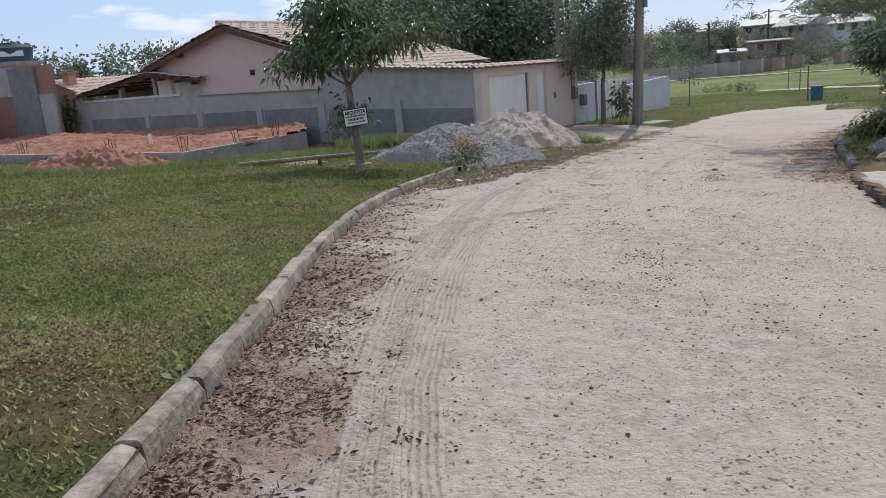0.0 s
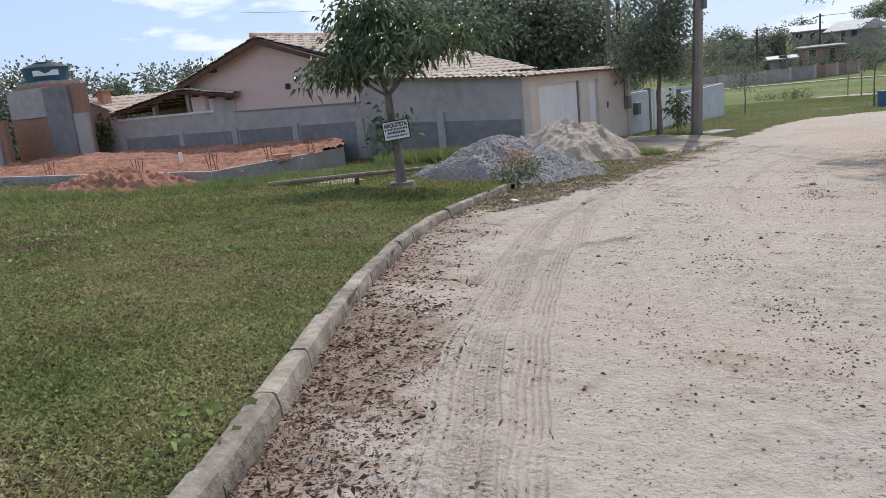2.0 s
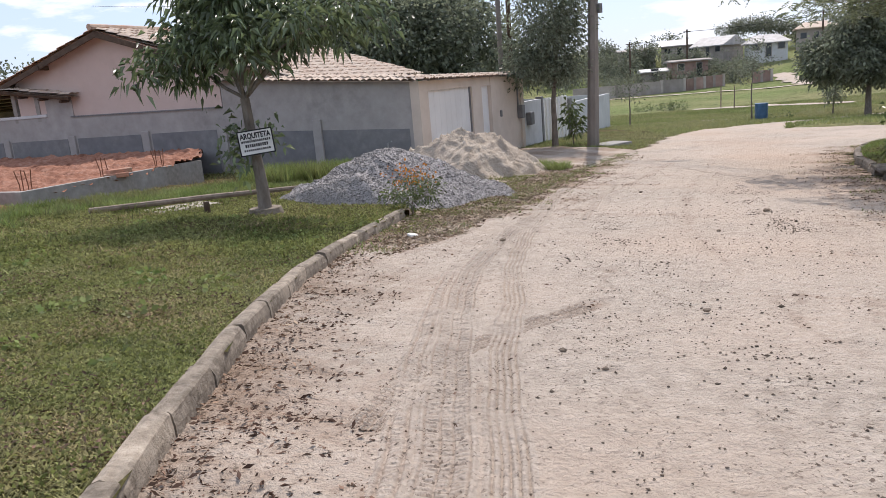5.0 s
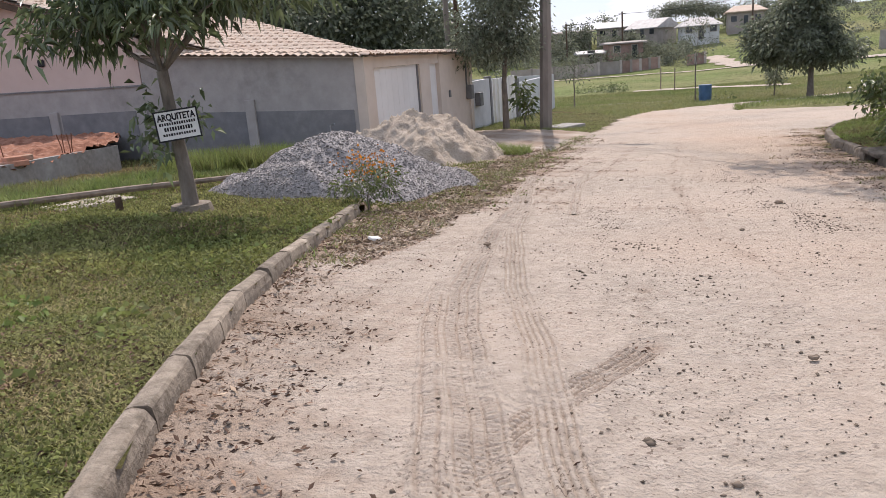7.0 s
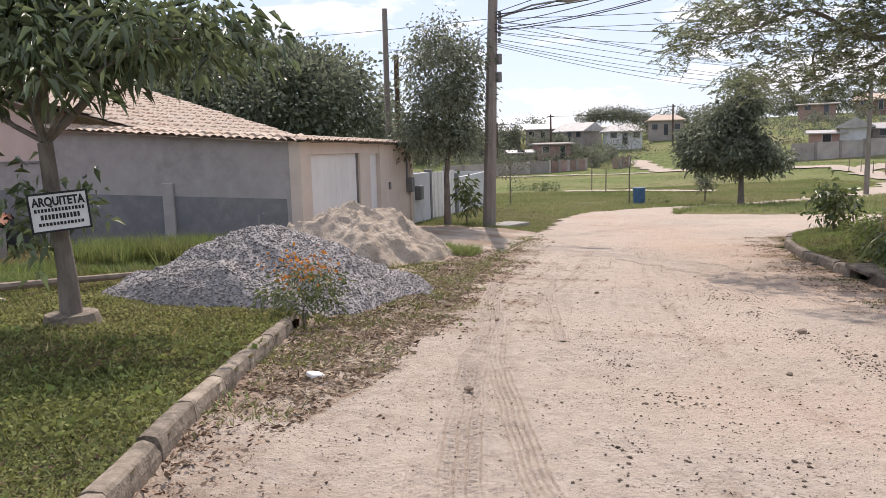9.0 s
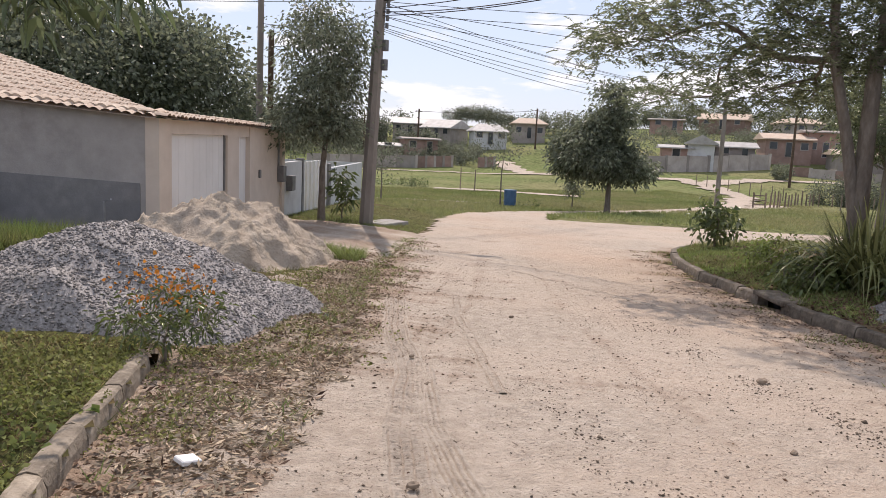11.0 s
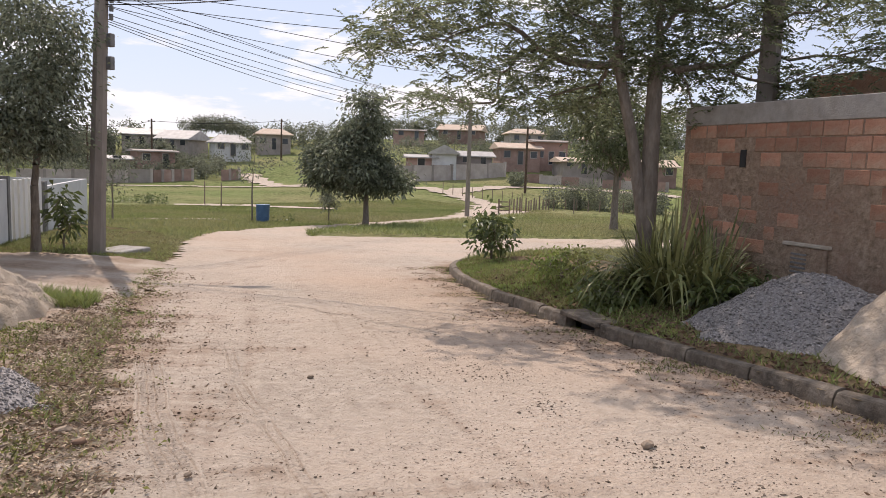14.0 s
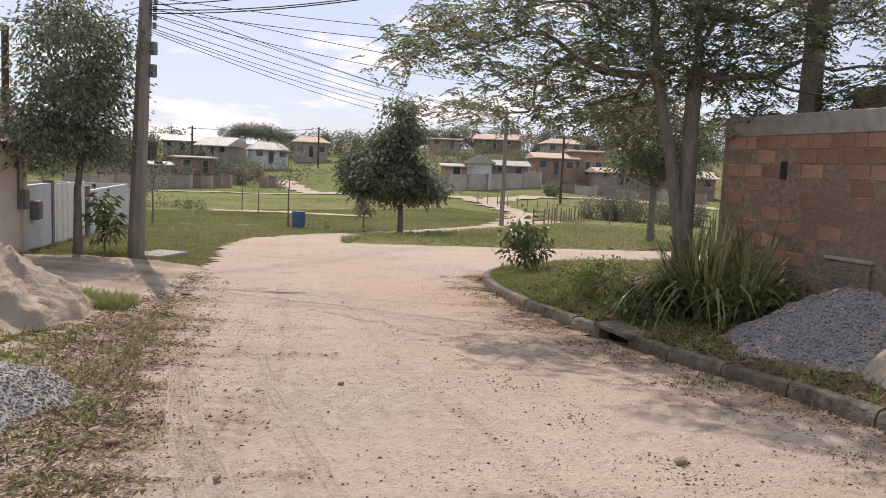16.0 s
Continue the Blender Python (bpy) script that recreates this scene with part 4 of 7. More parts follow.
def run_wall(p, q, z0, z1a, z1b, w, parent, name, material):
    d = (q - p).normalized()
    n_ = Vector((-d.y, d.x)) * w
    bb = Build()
    P = [p, q, q + n_, p + n_]
    zt = [z1a, z1b, z1b, z1a]
    bb.add([(a.x, a.y, z0) for a in P] + [(a.x, a.y, z) for a, z in zip(P, zt)],
           [(0, 3, 2, 1), (4, 5, 6, 7), (0, 1, 5, 4), (1, 2, 6, 5), (2, 3, 7, 6), (3, 0, 4, 7)])
    return bb.link(name, material, parent)


run_wall(RW_A, RW_B, -1.6, -0.04, -0.15, 0.14, plot, "wall_run", M_CONCRETE)
run_wall(RW_A, RW_L, -1.6, -0.04, 0.02, -0.14, plot, "wall_run", M_CONCRETE)
run_wall(RW_B, Vector(wp(8.0, -0.6, 0)[:2]), -1.6, -0.18, -0.18, 0.14, plot, "wall_run", M_CONCRETE)
PLOT = [tuple(RW_A), tuple(RW_B), tuple(wp(7.4, -0.05, 0)[:2]), tuple(wp(21, -0.05, 0)[:2]), (-22, 28), tuple(RW_L)]


def soil_height(x, y):
    e = (np.asarray(x) - A0.x) * E2.x + (np.asarray(y) - A0.y) * E2.y
    return -0.16 + 0.045 * wob(x, y, 1.1, 3) + 0.06 * wob(x, y, 2.9, 1) + 0.04 * wob(x, y, 6.3, 2) + 0.16 * np.exp(-((e + 2.2) / 1.3) ** 2)


sheet("soil_plot", np.arange(-23, -2.5, 0.1), np.arange(17, 35, 0.1), lambda x, y: inside(x, y, PLOT), soil_height, M_RED_SOIL,
      label="lumpy red clay soil filling the plot", category="soil")


def mound(name, cx, cy, rx, ry, ang, h, zbase, material, label, category, rough=0.05, n=70, p=1.35, ridge=None, crisp=0.0, seed=1):
    """A heap whose foot follows the ground."""
    u = np.linspace(-1.15, 1.15, n)
    U_, V_ = np.meshgrid(u, u)
    r = np.hypot(U_, V_)
    ca, sa = math.cos(radians(ang)), math.sin(radians(ang))
    X = cx + U_ * rx * ca - V_ * ry * sa
    Y = cy + U_ * rx * sa + V_ * ry * ca
    rr = r * (1 + 0.12 * wob(X, Y, 1.1, seed)) + 0.05 * wob(X, Y, 2.7, seed + 3)
    Zp = h * np.clip(1 - np.maximum(rr, 0) ** p, -0.3, 1)
    if ridge:
        Zp = Zp * (1 + ridge * U_)
    Zp = Zp + rough * (wob(X, Y, 2.3, seed) + 0.6 * wob(X, Y, 5.1, seed + 1) + 0.45 * wob(X, Y, 10.3, seed + 2) + 0.3 * wob(X, Y, 21, seed + 4)) * np.clip(Zp / h * 2, 0, 1)
    if crisp > 0.2:
        lay = Zp / 0.15 + 0.9 * wob(X, Y, 0.9, seed + 7)
        Zp = Zp + 0.5 * 0.15 * (np.floor(lay) + np.clip((lay - np.floor(lay)) * 2.2, 0, 1) - lay) * np.clip(Zp / h * 3, 0, 1)
    if crisp:
        Zp = Zp - crisp * np.clip(Zp / h, 0, 1) * np.abs(wob(X, Y, 1.5, seed + 5)) ** 0.5
    Zg = zbase(X, Y)
    Z_ = Zg + np.maximum(Zp, -0.12)
    idx = np.arange(X.size).reshape(X.shape)
    q_ = np.stack([idx[:-1, :-1], idx[:-1, 1:], idx[1:, 1:], idx[1:, :-1]], -1).reshape(-1, 4)
    keep = (Zp[:-1, :-1] > -0.11).ravel() | (Zp[1:, 1:] > -0.11).ravel()
    me = np_mesh(name, np.stack([X.ravel(), Y.ravel(), Z_.ravel()], -1), q_[keep], True)
    ob = part_mesh(name, me, material)
    tagged(ob, label, category)
    return ob, (X, Y, Z_, Zp)


def stones(name, P, size, material, label, parent=None, seed=3, flat=0.7):
    """Many small angular stones as one object."""
    g = np.random.default_rng(seed)
    n = len(P)
    base = np.array([[1, 0, 0], [-1, 0, 0], [0, 1, 0], [0, -1, 0], [0, 0, 1], [0, 0, -1.0]])
    V = base[None] * g.uniform(0.55, 1.25, (n, 6, 1)) * (size * g.lognormal(0, 0.35, n))[:, None, None]
    V = V + g.normal(0, 0.18, V.shape) * size
    a = g.uniform(0, 6.28, n)
    c_, s_ = np.cos(a)[:, None], np.sin(a)[:, None]
    V = np.stack([V[..., 0] * c_ - V[..., 1] * s_, V[..., 0] * s_ + V[..., 1] * c_, V[..., 2] * flat], -1) + P[:, None]
    F = np.array([[0, 2, 4], [2, 1, 4], [1, 3, 4], [3, 0, 4], [2, 0, 5], [1, 2, 5], [3, 1, 5], [0, 3, 5]])
    F = (F[None] + (np.arange(n) * 6)[:, None, None]).reshape(-1, 3)
    ob = part_mesh(name, np_mesh(name, V.reshape(-1, 3), F), material, parent)
    if parent is None:
        tagged(ob, label, "stones", kind="stuff")
    else:
        tagged(ob, label, kind="stuff")
    return ob


def on_mound(data, n, seed, lim=-0.05):
    X, Y, Z_, Zp = data
    g = np.random.default_rng(seed)
    ok = np.argwhere(Zp[:-1, :-1] > lim)
    k = ok[g.integers(0, len(ok), n)]
    f = g.uniform(0, 1, (n, 2))
    i, j = k[:, 0], k[:, 1]

    def bil(M):
        return (M[i, j] * (1 - f[:, 0]) * (1 - f[:, 1]) + M[i + 1, j] * f[:, 0] * (1 - f[:, 1]) + M[i, j + 1] * (1 - f[:, 0]) * f[:, 1] + M[i + 1, j + 1] * f[:, 0] * f[:, 1])

    return np.stack([bil(X), bil(Y), bil(Z_)], -1)


VERGE_L = lambda x, y: height(x, y) + 0.015
grav, gd = mound("gravel_pile", 1.0, 15.4, 2.14, 1.76, 18, 0.98, VERGE_L, M_GRAVEL, "heap of grey crushed stone on the verge", "gravel pile", 0.03, 80, 1.35, seed=2)
stones("stones", on_mound(gd, 30000, 5), 0.0135, M_GRAVEL, "loose grey crushed stones", grav)
sandp, sd = mound("sand_pile", 3.05, 19.9, 2.15, 1.75, 35, 1.22, VERGE_L, M_PILE_SAND, "heap of pale crusted building sand", "sand pile", 0.026, 150, 1.75, crisp=0.24, seed=8)
soilp, _ = mound("soil_spoil", -7.75, 16.35, 2.5, 1.5, -31, 0.42, lambda x, y: lawn_height(x, y), M_RED_SOIL, "spill of red clay soil in front of the foundation wall", "soil heap", 0.11, 80, 1.2, seed=4)
VB = lambda x, y: verge_height(x, y)
grav2, gd2 = mound("gravel_pile", 10.3, 11.5, 1.85, 1.1, 65, 0.62, VB, M_GRAVEL, "heap of grey crushed stone against the brick wall", "gravel pile", 0.03, 60, 1.2, seed=6)
stones("stones", on_mound(gd2, 12000, 6), 0.0135, M_GRAVEL, "loose grey crushed stones", grav2)
sand2, sd2 = mound("sand_pile", 9.55, 10.1, 1.3, 1.05, 12, 1.0, VB, M_PILE_SAND, "rounded heap of pale building sand beside the driveway", "sand pile", 0.03, 90, 1.4, crisp=0.1, seed=9)

# ---- brick wall at the right ----
BW = thing("wall_brick", (11.9, 12.4, gz(11.9, 12.4)), "unfinished hollow-brick wall with smeared mortar and concrete band", "wall", kind="structure")
BC, BD = Vector((12.82, 14.41)), Vector((-0.42, -0.907))
BN = Vector((0.907, -0.42))
B_ANG = math.degrees(math.atan2(BD.y, BD.x))
BLEN = 7.4


def bpt(k, o=0.0):
    return BC + BD * k + BN * o


def bwbox(k0, k1, o0, o1, z0, z1, r=0.0):
    c_ = bpt((k0 + k1) / 2, (o0 + o1) / 2)
    return bevel_box(pose(c_.x, c_.y, (z0 + z1) / 2, 0, 0, B_ANG), abs(k1 - k0), abs(o1 - o0), z1 - z0, r)


part("core", bwbox(0.0, BLEN, 0.012, 0.16, -1.3, 1.88), M_MORTAR, BW, "rough mortar-smeared brick core")
part("ring_beam", bwbox(-0.01, BLEN, -0.005, 0.17, 1.88, 2.18, 0.008), M_CONCRETE, BW, "grey concrete ring beam")
part("return_wall", bwbox(0.0, 0.15, 0.16, 4.0, -1.3, 2.18), M_MORTAR, BW)
part("meter_recess", bwbox(2.25, 2.9, -0.03, 0.02, -0.9, 0.2, 0.01), M_MORTAR, BW, "rendered meter niche")
part("meter_top", bwbox(2.2, 2.95, -0.06, 0.02, 0.2, 0.25, 0.01), M_SLAB, BW)
for i in range(9):
    part("vent_slat", bwbox(2.35, 2.6, -0.045, -0.028, -0.4 + i * 0.06, -0.375 + i * 0.06), M_BOX, BW)
# the core is solid here: slot shade painted as a flush black panel
part("hole", bwbox(1.24, 1.35, -0.002, 0.02, 1.24, 1.5), M_BLACK, BW, "black panel painting the shade of a wall slot")

# upper brick storey behind
up = thing("brick_storey", (14.6, 9.8, gz(14.6, 9.8)), "unfinished orange brick upper wall behind the brick wall", "wall")
part("wall", bwbox(0.45, BLEN, 2.2, 2.4, -1.2, 2.8), M_BRICK, up)
part("pier", bwbox(0.4, 0.45, 2.18, 2.42, -1.2, 2.8), M_CONCRETE, up)


# ---- plants ----
def leaves(name, P, D, length, width, material, parent=None, droop=0.3, seed=1, label="", vary=0.3):
    """Leaves as folded blades: base points P, directions D."""
    g = np.random.default_rng(seed)
    n = len(P)
    D = D / (np.linalg.norm(D, axis=1, keepdims=True) + 1e-9)
    R = g.normal(0, 1, (n, 3))
    S = np.cross(D, R)
    S /= np.linalg.norm(S, axis=1, keepdims=True) + 1e-9
    N = np.cross(S, D)
    L = (length * g.uniform(1 - vary, 1 + vary, n))[:, None]
    W = L * (width / length) * 0.5
    dr = np.zeros((n, 3))
    dr[:, 2] = -1
    mid = P + D * L * 0.45 + N * W * 0.3
    tip = P + D * L * 0.92 + dr * L * droop
    V = np.stack([P, mid + S * W, mid - S * W, tip], 1)
    F = np.array([[0, 1, 3], [0, 3, 2]])
    F = (F[None] + (np.arange(n) * 4)[:, None, None]).reshape(-1, 3)
    return part_mesh(name, np_mesh(name, V.reshape(-1, 3), F), material, parent, label)


def in_ellipsoids(ells, n, g, shell=0.35):
    """Points in a union of ellipsoids, thicker near the skin; also the direction outwards."""
    vol = np.array([a * b_ * c_ for _, (a, b_, c_) in ells])
    k = g.choice(len(ells), n, p=vol / vol.sum())
    d = g.normal(0, 1, (n, 3))
    d /= np.linalg.norm(d, axis=1, keepdims=True)
    r = g.uniform(shell, 1, n) ** 0.6
    C = np.array([c for c, _ in ells])[k]
    R = np.array([q for _, q in ells])[k]
    return C + d * R * r[:, None], d


def tree(name, base, fork_z, trunk_r, ells, n_clump, per_clump, clump_r, leaf_len, leaf_w, leaf_m, label, lean=(0, 0), seed=1, droop=0.35,
         stems=1, bark=None, twig=0.012, category="tree", group="", flat=1.0, fronds=0, leader=0, slim=0.5):
    """A tapered trunk, limbs to every clump of the crown and the crown's leaves. Ellipsoids are relative to the base."""
    g = np.random.default_rng(seed)
    rnd = random.Random(seed)
    bx, by, bz = base
    t = thing(name, base, label, category, group)
    C, _ = in_ellipsoids(ells, n_clump, g, 0.2)
    C[:, 2] = np.maximum(C[:, 2], fork_z * 0.8)
    tr = Build()
    forks = []
    for s in range(stems):
        fx, fy = lean[0] - 0.28 * s * fork_z / 2, lean[1] + 0.22 * s * fork_z / 2
        pts = [Vector((0, 0, -0.15)), Vector((fx * 0.1, fy * 0.1, fork_z * 0.3)), Vector((fx * 0.5 + rnd.uniform(-.03, .03), fy * 0.5, fork_z * 0.65)), Vector((fx, fy, fork_z))]
        r0 = trunk_r * (1 if s == 0 else 0.7)
        tr.tube([(p.x + bx, p.y + by, p.z + bz) for p in pts], [r0 * 1.35, r0, r0 * 0.88, r0 * 0.78], 10, False)
        forks.append(pts[-1])
    top = max(c[2] + r[2] for c, r in ells)
    nodes = [(f, -1) for f in forks]
    order = sorted(range(n_clump), key=lambda i: (Vector(C[i]) - forks[0]).length)
    root_d = [0.0] * len(forks)
    for i in range(leader):
        # the stem goes on upwards, and limbs spring from it
        for s in range(stems):
            nodes.append((forks[s] + Vector(((0.05 - 0.09 * s) * (i + 1), 0.04 * s * (i + 1), 0.5 * (i + 1))), len(nodes) - stems))
            root_d.append(0.2 * (i + 1))
    for i in order:
        c = Vector(C[i])
        best = min(range(len(nodes)), key=lambda k: (nodes[k][0] - c).length + 0.42 * root_d[k] + (0.6 if nodes[k][0].z > c.z + 0.3 else 0))
        root_d.append(root_d[best] + (nodes[best][0] - c).length)
        nodes.append((c, best))
    load = [1] * len(nodes)
    for k in range(len(nodes) - 1, len(forks) - 1, -1):
        load[nodes[k][1]] += load[k]
    full = max(load[:len(forks)])
    for k in range(len(forks), len(nodes)):
        c, par = nodes[k]
        st = nodes[par][0]
        mid = st.lerp(c, 0.5) + Vector((rnd.uniform(-1, 1), rnd.uniform(-1, 1), rnd.uniform(-0.5, 0.9))) * 0.14 * (c - st).length
        r1 = max(twig * 0.5, trunk_r * 0.78 * (load[k] / full) ** slim)
        r0 = min(trunk_r * 0.75, r1 * 1.15)
        tr.tube([tuple(p + Vector(base)) for p in (st, mid, c)], [r0, (r0 + r1) / 2, r1 * 0.85], 5 if r1 < 0.03 else 8, False)
    tr.link("trunk", bark or M_BARK, t, smooth=True)
    if fronds:
        # compound leaves: leaflets in pairs along arching stalks
        R0 = np.repeat(C, fronds, 0) + g.normal(0, 1, (n_clump * fronds, 3)) * clump_r * [0.5, 0.5, 0.28]
        dv_ = g.normal(0, 1, R0.shape) * [1, 1, 0.35]
        dv_ /= np.linalg.norm(dv_, axis=1, keepdims=True)
        sw = np.cross(dv_, [0, 0, 1.0])
        sw /= np.linalg.norm(sw, axis=1, keepdims=True) + 1e-6
        Ps, Ds = [], []
        ln_ = g.uniform(0.2, 0.42, (len(R0), 1))
        for j in range(per_clump):
            q = (j // 2 + 1) / (per_clump / 2)
            p_ = R0 + dv_ * ln_ * q + np.array([0, 0, -0.3]) * ln_ * q * q
            Ps.append(p_)
            Ds.append(dv_ * 0.55 + sw * (1 if j % 2 else -1) + g.normal(0, 0.15, p_.shape))
        leaves("crown", np.concatenate(Ps) + np.array(base), np.concatenate(Ds), leaf_len, leaf_w, leaf_m, t, droop, seed + 50)
        return t
    P = np.repeat(C, per_clump, 0)
    off = g.normal(0, 1, P.shape)
    off[:, 2] *= 0.62 * flat
    off = off * clump_r * 0.55
    P = P + off + np.array(base)
    D = off / (np.linalg.norm(off, axis=1, keepdims=True) + 1e-6) + g.normal(0, 0.45, off.shape)
    leaves("crown", P, D, leaf_len, leaf_w, leaf_m, t, droop, seed + 50)
    return t


T0 = (-1.05, 13.25, float(lawn_height(-1.05, 13.25)))
mango = tree("mango_tree", T0, 1.72, 0.085,
             [((-1.15, 0, 2.35), (0.85, 0.8, 0.34)), ((1.2, 0.1, 2.68), (0.9, 0.8, 0.36)), ((0, 0.2, 2.75), (1.15, 1.1, 0.45)), ((-0.3, 0.2, 3.3), (0.75, 0.7, 0.42)),
              ((0.2, -0.7, 2.5), (0.9, 0.6, 0.38))], 120, 46, 0.3, 0.165, 0.048,
             M_LEAF_MANGO, "young mango tree with long drooping leaves", lean=(-0.08, -0.05), seed=3, droop=0.6)
bb = Build()
bb.tube([(T0[0] - 0.1, T0[1], T0[2] + 1.9), (T0[0] - 0.02, T0[1] + 0.05, T0[2] + 3.2), (T0[0] - 0.06, T0[1] + 0.1, T0[2] + 4.6)], [0.07, 0.045, 0.03], 7)
bb.link("leader", M_BARK, mango, "bare upright leader")
g = np.random.default_rng(12)
P = np.array([T0[0] - 0.3, T0[1] - 0.1, T0[2] + 1.05]) + g.normal(0, 1, (110, 3)) * [0.13, 0.12, 0.26]
leaves("side_shoot", P, g.normal(0, 1, (110, 3)) + [-0.3, -0.2, 0.1], 0.16, 0.06, M_LEAF_MANGO, mango, 0.4, 8)
P = np.array([T0[0] + 0.22, T0[1], T0[2] + 1.2]) + g.normal(0, 1, (50, 3)) * [0.09, 0.1, 0.14]
leaves("side_shoot", P, g.normal(0, 1, (50, 3)), 0.14, 0.055, M_LEAF_MANGO, mango, 0.4, 9)
part("tree_collar", cyl((T0[0], T0[1], T0[2] - 0.1), 0.30, 0.24, 0.2, 12), M_KERB, mango, "rough concrete collar at the foot")

TP = (7.75, 28.4, gz(7.75, 28.4))
tree("street_tree", TP, 1.75, 0.11, [((0, 0, 3.6), (1.35, 1.3, 1.3)), ((0.1, 0.1, 5.2), (1.35, 1.3, 1.5)), ((-0.4, 0.2, 2.9), (1.5, 1.3, 0.7))], 190, 85, 0.5, 0.135, 0.06,
     M_LEAF_DARK, "dense dark-leaved street tree beside the pole", seed=5, leader=5, slim=0.7)
TD = (28.0, 39.2, gz(28, 39.2))
tree("field_tree", TD, 1.7, 0.16, [((-0.75, 0.65, 3.1), (2.2, 2.2, 1.45)), ((0.5, -0.4, 2.7), (1.5, 1.5, 1.0)), ((-1.5, 1.3, 3.4), (1.4, 1.4, 0.9)), ((-0.3, 0.25, 4.7), (1.3, 1.3, 0.9)), ((-0.05, 0.05, 6.1), (1.05, 1.05, 1.25))], 260, 80, 0.6, 0.24, 0.11,
     M_LEAF_DARK, "dark dense mango-like tree on the grassy corner", seed=7)
TB = (12.15, 14.65, float(verge_height(12.15, 14.65)))
Rv, Fv = np.array([0.68, -0.73]), np.array([0.73, 0.68])


def rf(r, f, z):
    """A crown centre from the trunk: r to the street's right, f up the street, z up."""
    p = Rv * r + Fv * f
    return (float(p[0]), float(p[1]), z)


tree("feathery_tree", TB, 3.6, 0.145,
     [(rf(-4.3, 0.5, 3.9), (1.1, 1.1, 0.4)), (rf(-3.2, 0.4, 4.4), (1.5, 1.5, 0.5)), (rf(-2.4, 1.0, 3.6), (1.5, 1.5, 0.45)), (rf(-3.2, 2.6, 3.1), (1.0, 1.0, 0.35)), (rf(-1.5, 1.0, 2.9), (1.0, 1.0, 0.45)),
      (rf(-0.8, 0.3, 5.0), (1.7, 1.7, 1.0)), (rf(0.9, 0.2, 3.9), (1.2, 1.2, 0.8)), (rf(2.4, 0.3, 4.9), (1.8, 1.8, 0.6)), (rf(4.0, 0.0, 4.6), (1.5, 1.5, 0.5)), (rf(-1.8, -0.8, 5.7), (2.0, 2.0, 0.7)),
      (rf(1.1, 0.5, 3.0), (0.8, 0.8, 0.6)), (rf(0.1, 0.2, 4.2), (1.2, 1.2, 0.9)), (rf(-1.0, 0.6, 3.7), (1.4, 1.4, 0.7)), (rf(2.4, -0.2, 3.5), (0.9, 0.9, 0.5)), (rf(-0.4, 1.6, 3.0), (1.2, 1.2, 0.6)), (rf(3.6, -0.8, 3.9), (1.1, 1.1, 0.5))], 560, 18, 0.5, 0.085, 0.027,
     M_LEAF_FINE, "tall feathery-leaved street tree overhanging the road", lean=(0.02, 0.02), seed=11, stems=2, droop=0.2, flat=0.7, fronds=9, leader=5, slim=0.62)
T2 = (*polar_b(60.4, 41), gz(*polar_b(60.4, 41)) + 0.08)
tree("verge_tree", T2, 2.9, 0.19, [((0.3, 0.2, 4.1), (2.9, 2.9, 1.0)), ((0, 0, 5.0), (2.6, 2.6, 1.3)), ((-1, 1, 6.5), (2.6, 2.6, 1.4)), ((1.2, -1.2, 5.6), (2.0, 2.0, 1.2))], 170, 70, 0.75, 0.24, 0.09, M_LEAF_FINE,
     "slim verge tree with a loose crown", seed=13)
for (x, y), hh, sd_ in ((polar_a(32.87, 44), 5.2, 21), (polar_a(23.7, 43), 3.6, 22), (polar_a(38.3, 46), 1.7, 23)):
    tree("sapling", (x, y, gz(x, y)), 0.4 * hh, 0.045, [((0, 0, hh * 0.66), (0.3 * hh, 0.3 * hh, hh * 0.3))], 44, 12, 0.32, 0.17, 0.07, M_LEAF_FAR, "thin sapling at the field's edge", seed=sd_, leader=max(1, int(hh * 0.75)), slim=0.8)
tree("shrub", (15.4, 20.4, float(verge_height(15.4, 20.4))), 0.3, 0.04, [((0, 0, 0.75), (0.6, 0.6, 0.6))], 36, 14, 0.2, 0.19, 0.08, M_LEAF_SHRUB, "low broad-leaved shrub near the corner", seed=31, category="shrub")
tree("shrub", (8.6, 28.9, gz(8.6, 28.9)), 0.5, 0.03, [((0, 0, 1.15), (0.35, 0.35, 0.6))], 22, 11, 0.2, 0.24, 0.09, M_LEAF_SHRUB, "yellow-green shrub in front of the wall", seed=32, category="shrub")
tree("shrub", (12.3, 16.3, float(verge_height(12.3, 16.3))), 0.2, 0.03, [((0, 0, 0.35), (0.6, 0.6, 0.3))], 46, 20, 0.2, 0.09, 0.045, M_WEED, "small green shrub on the verge", seed=33, category="shrub")


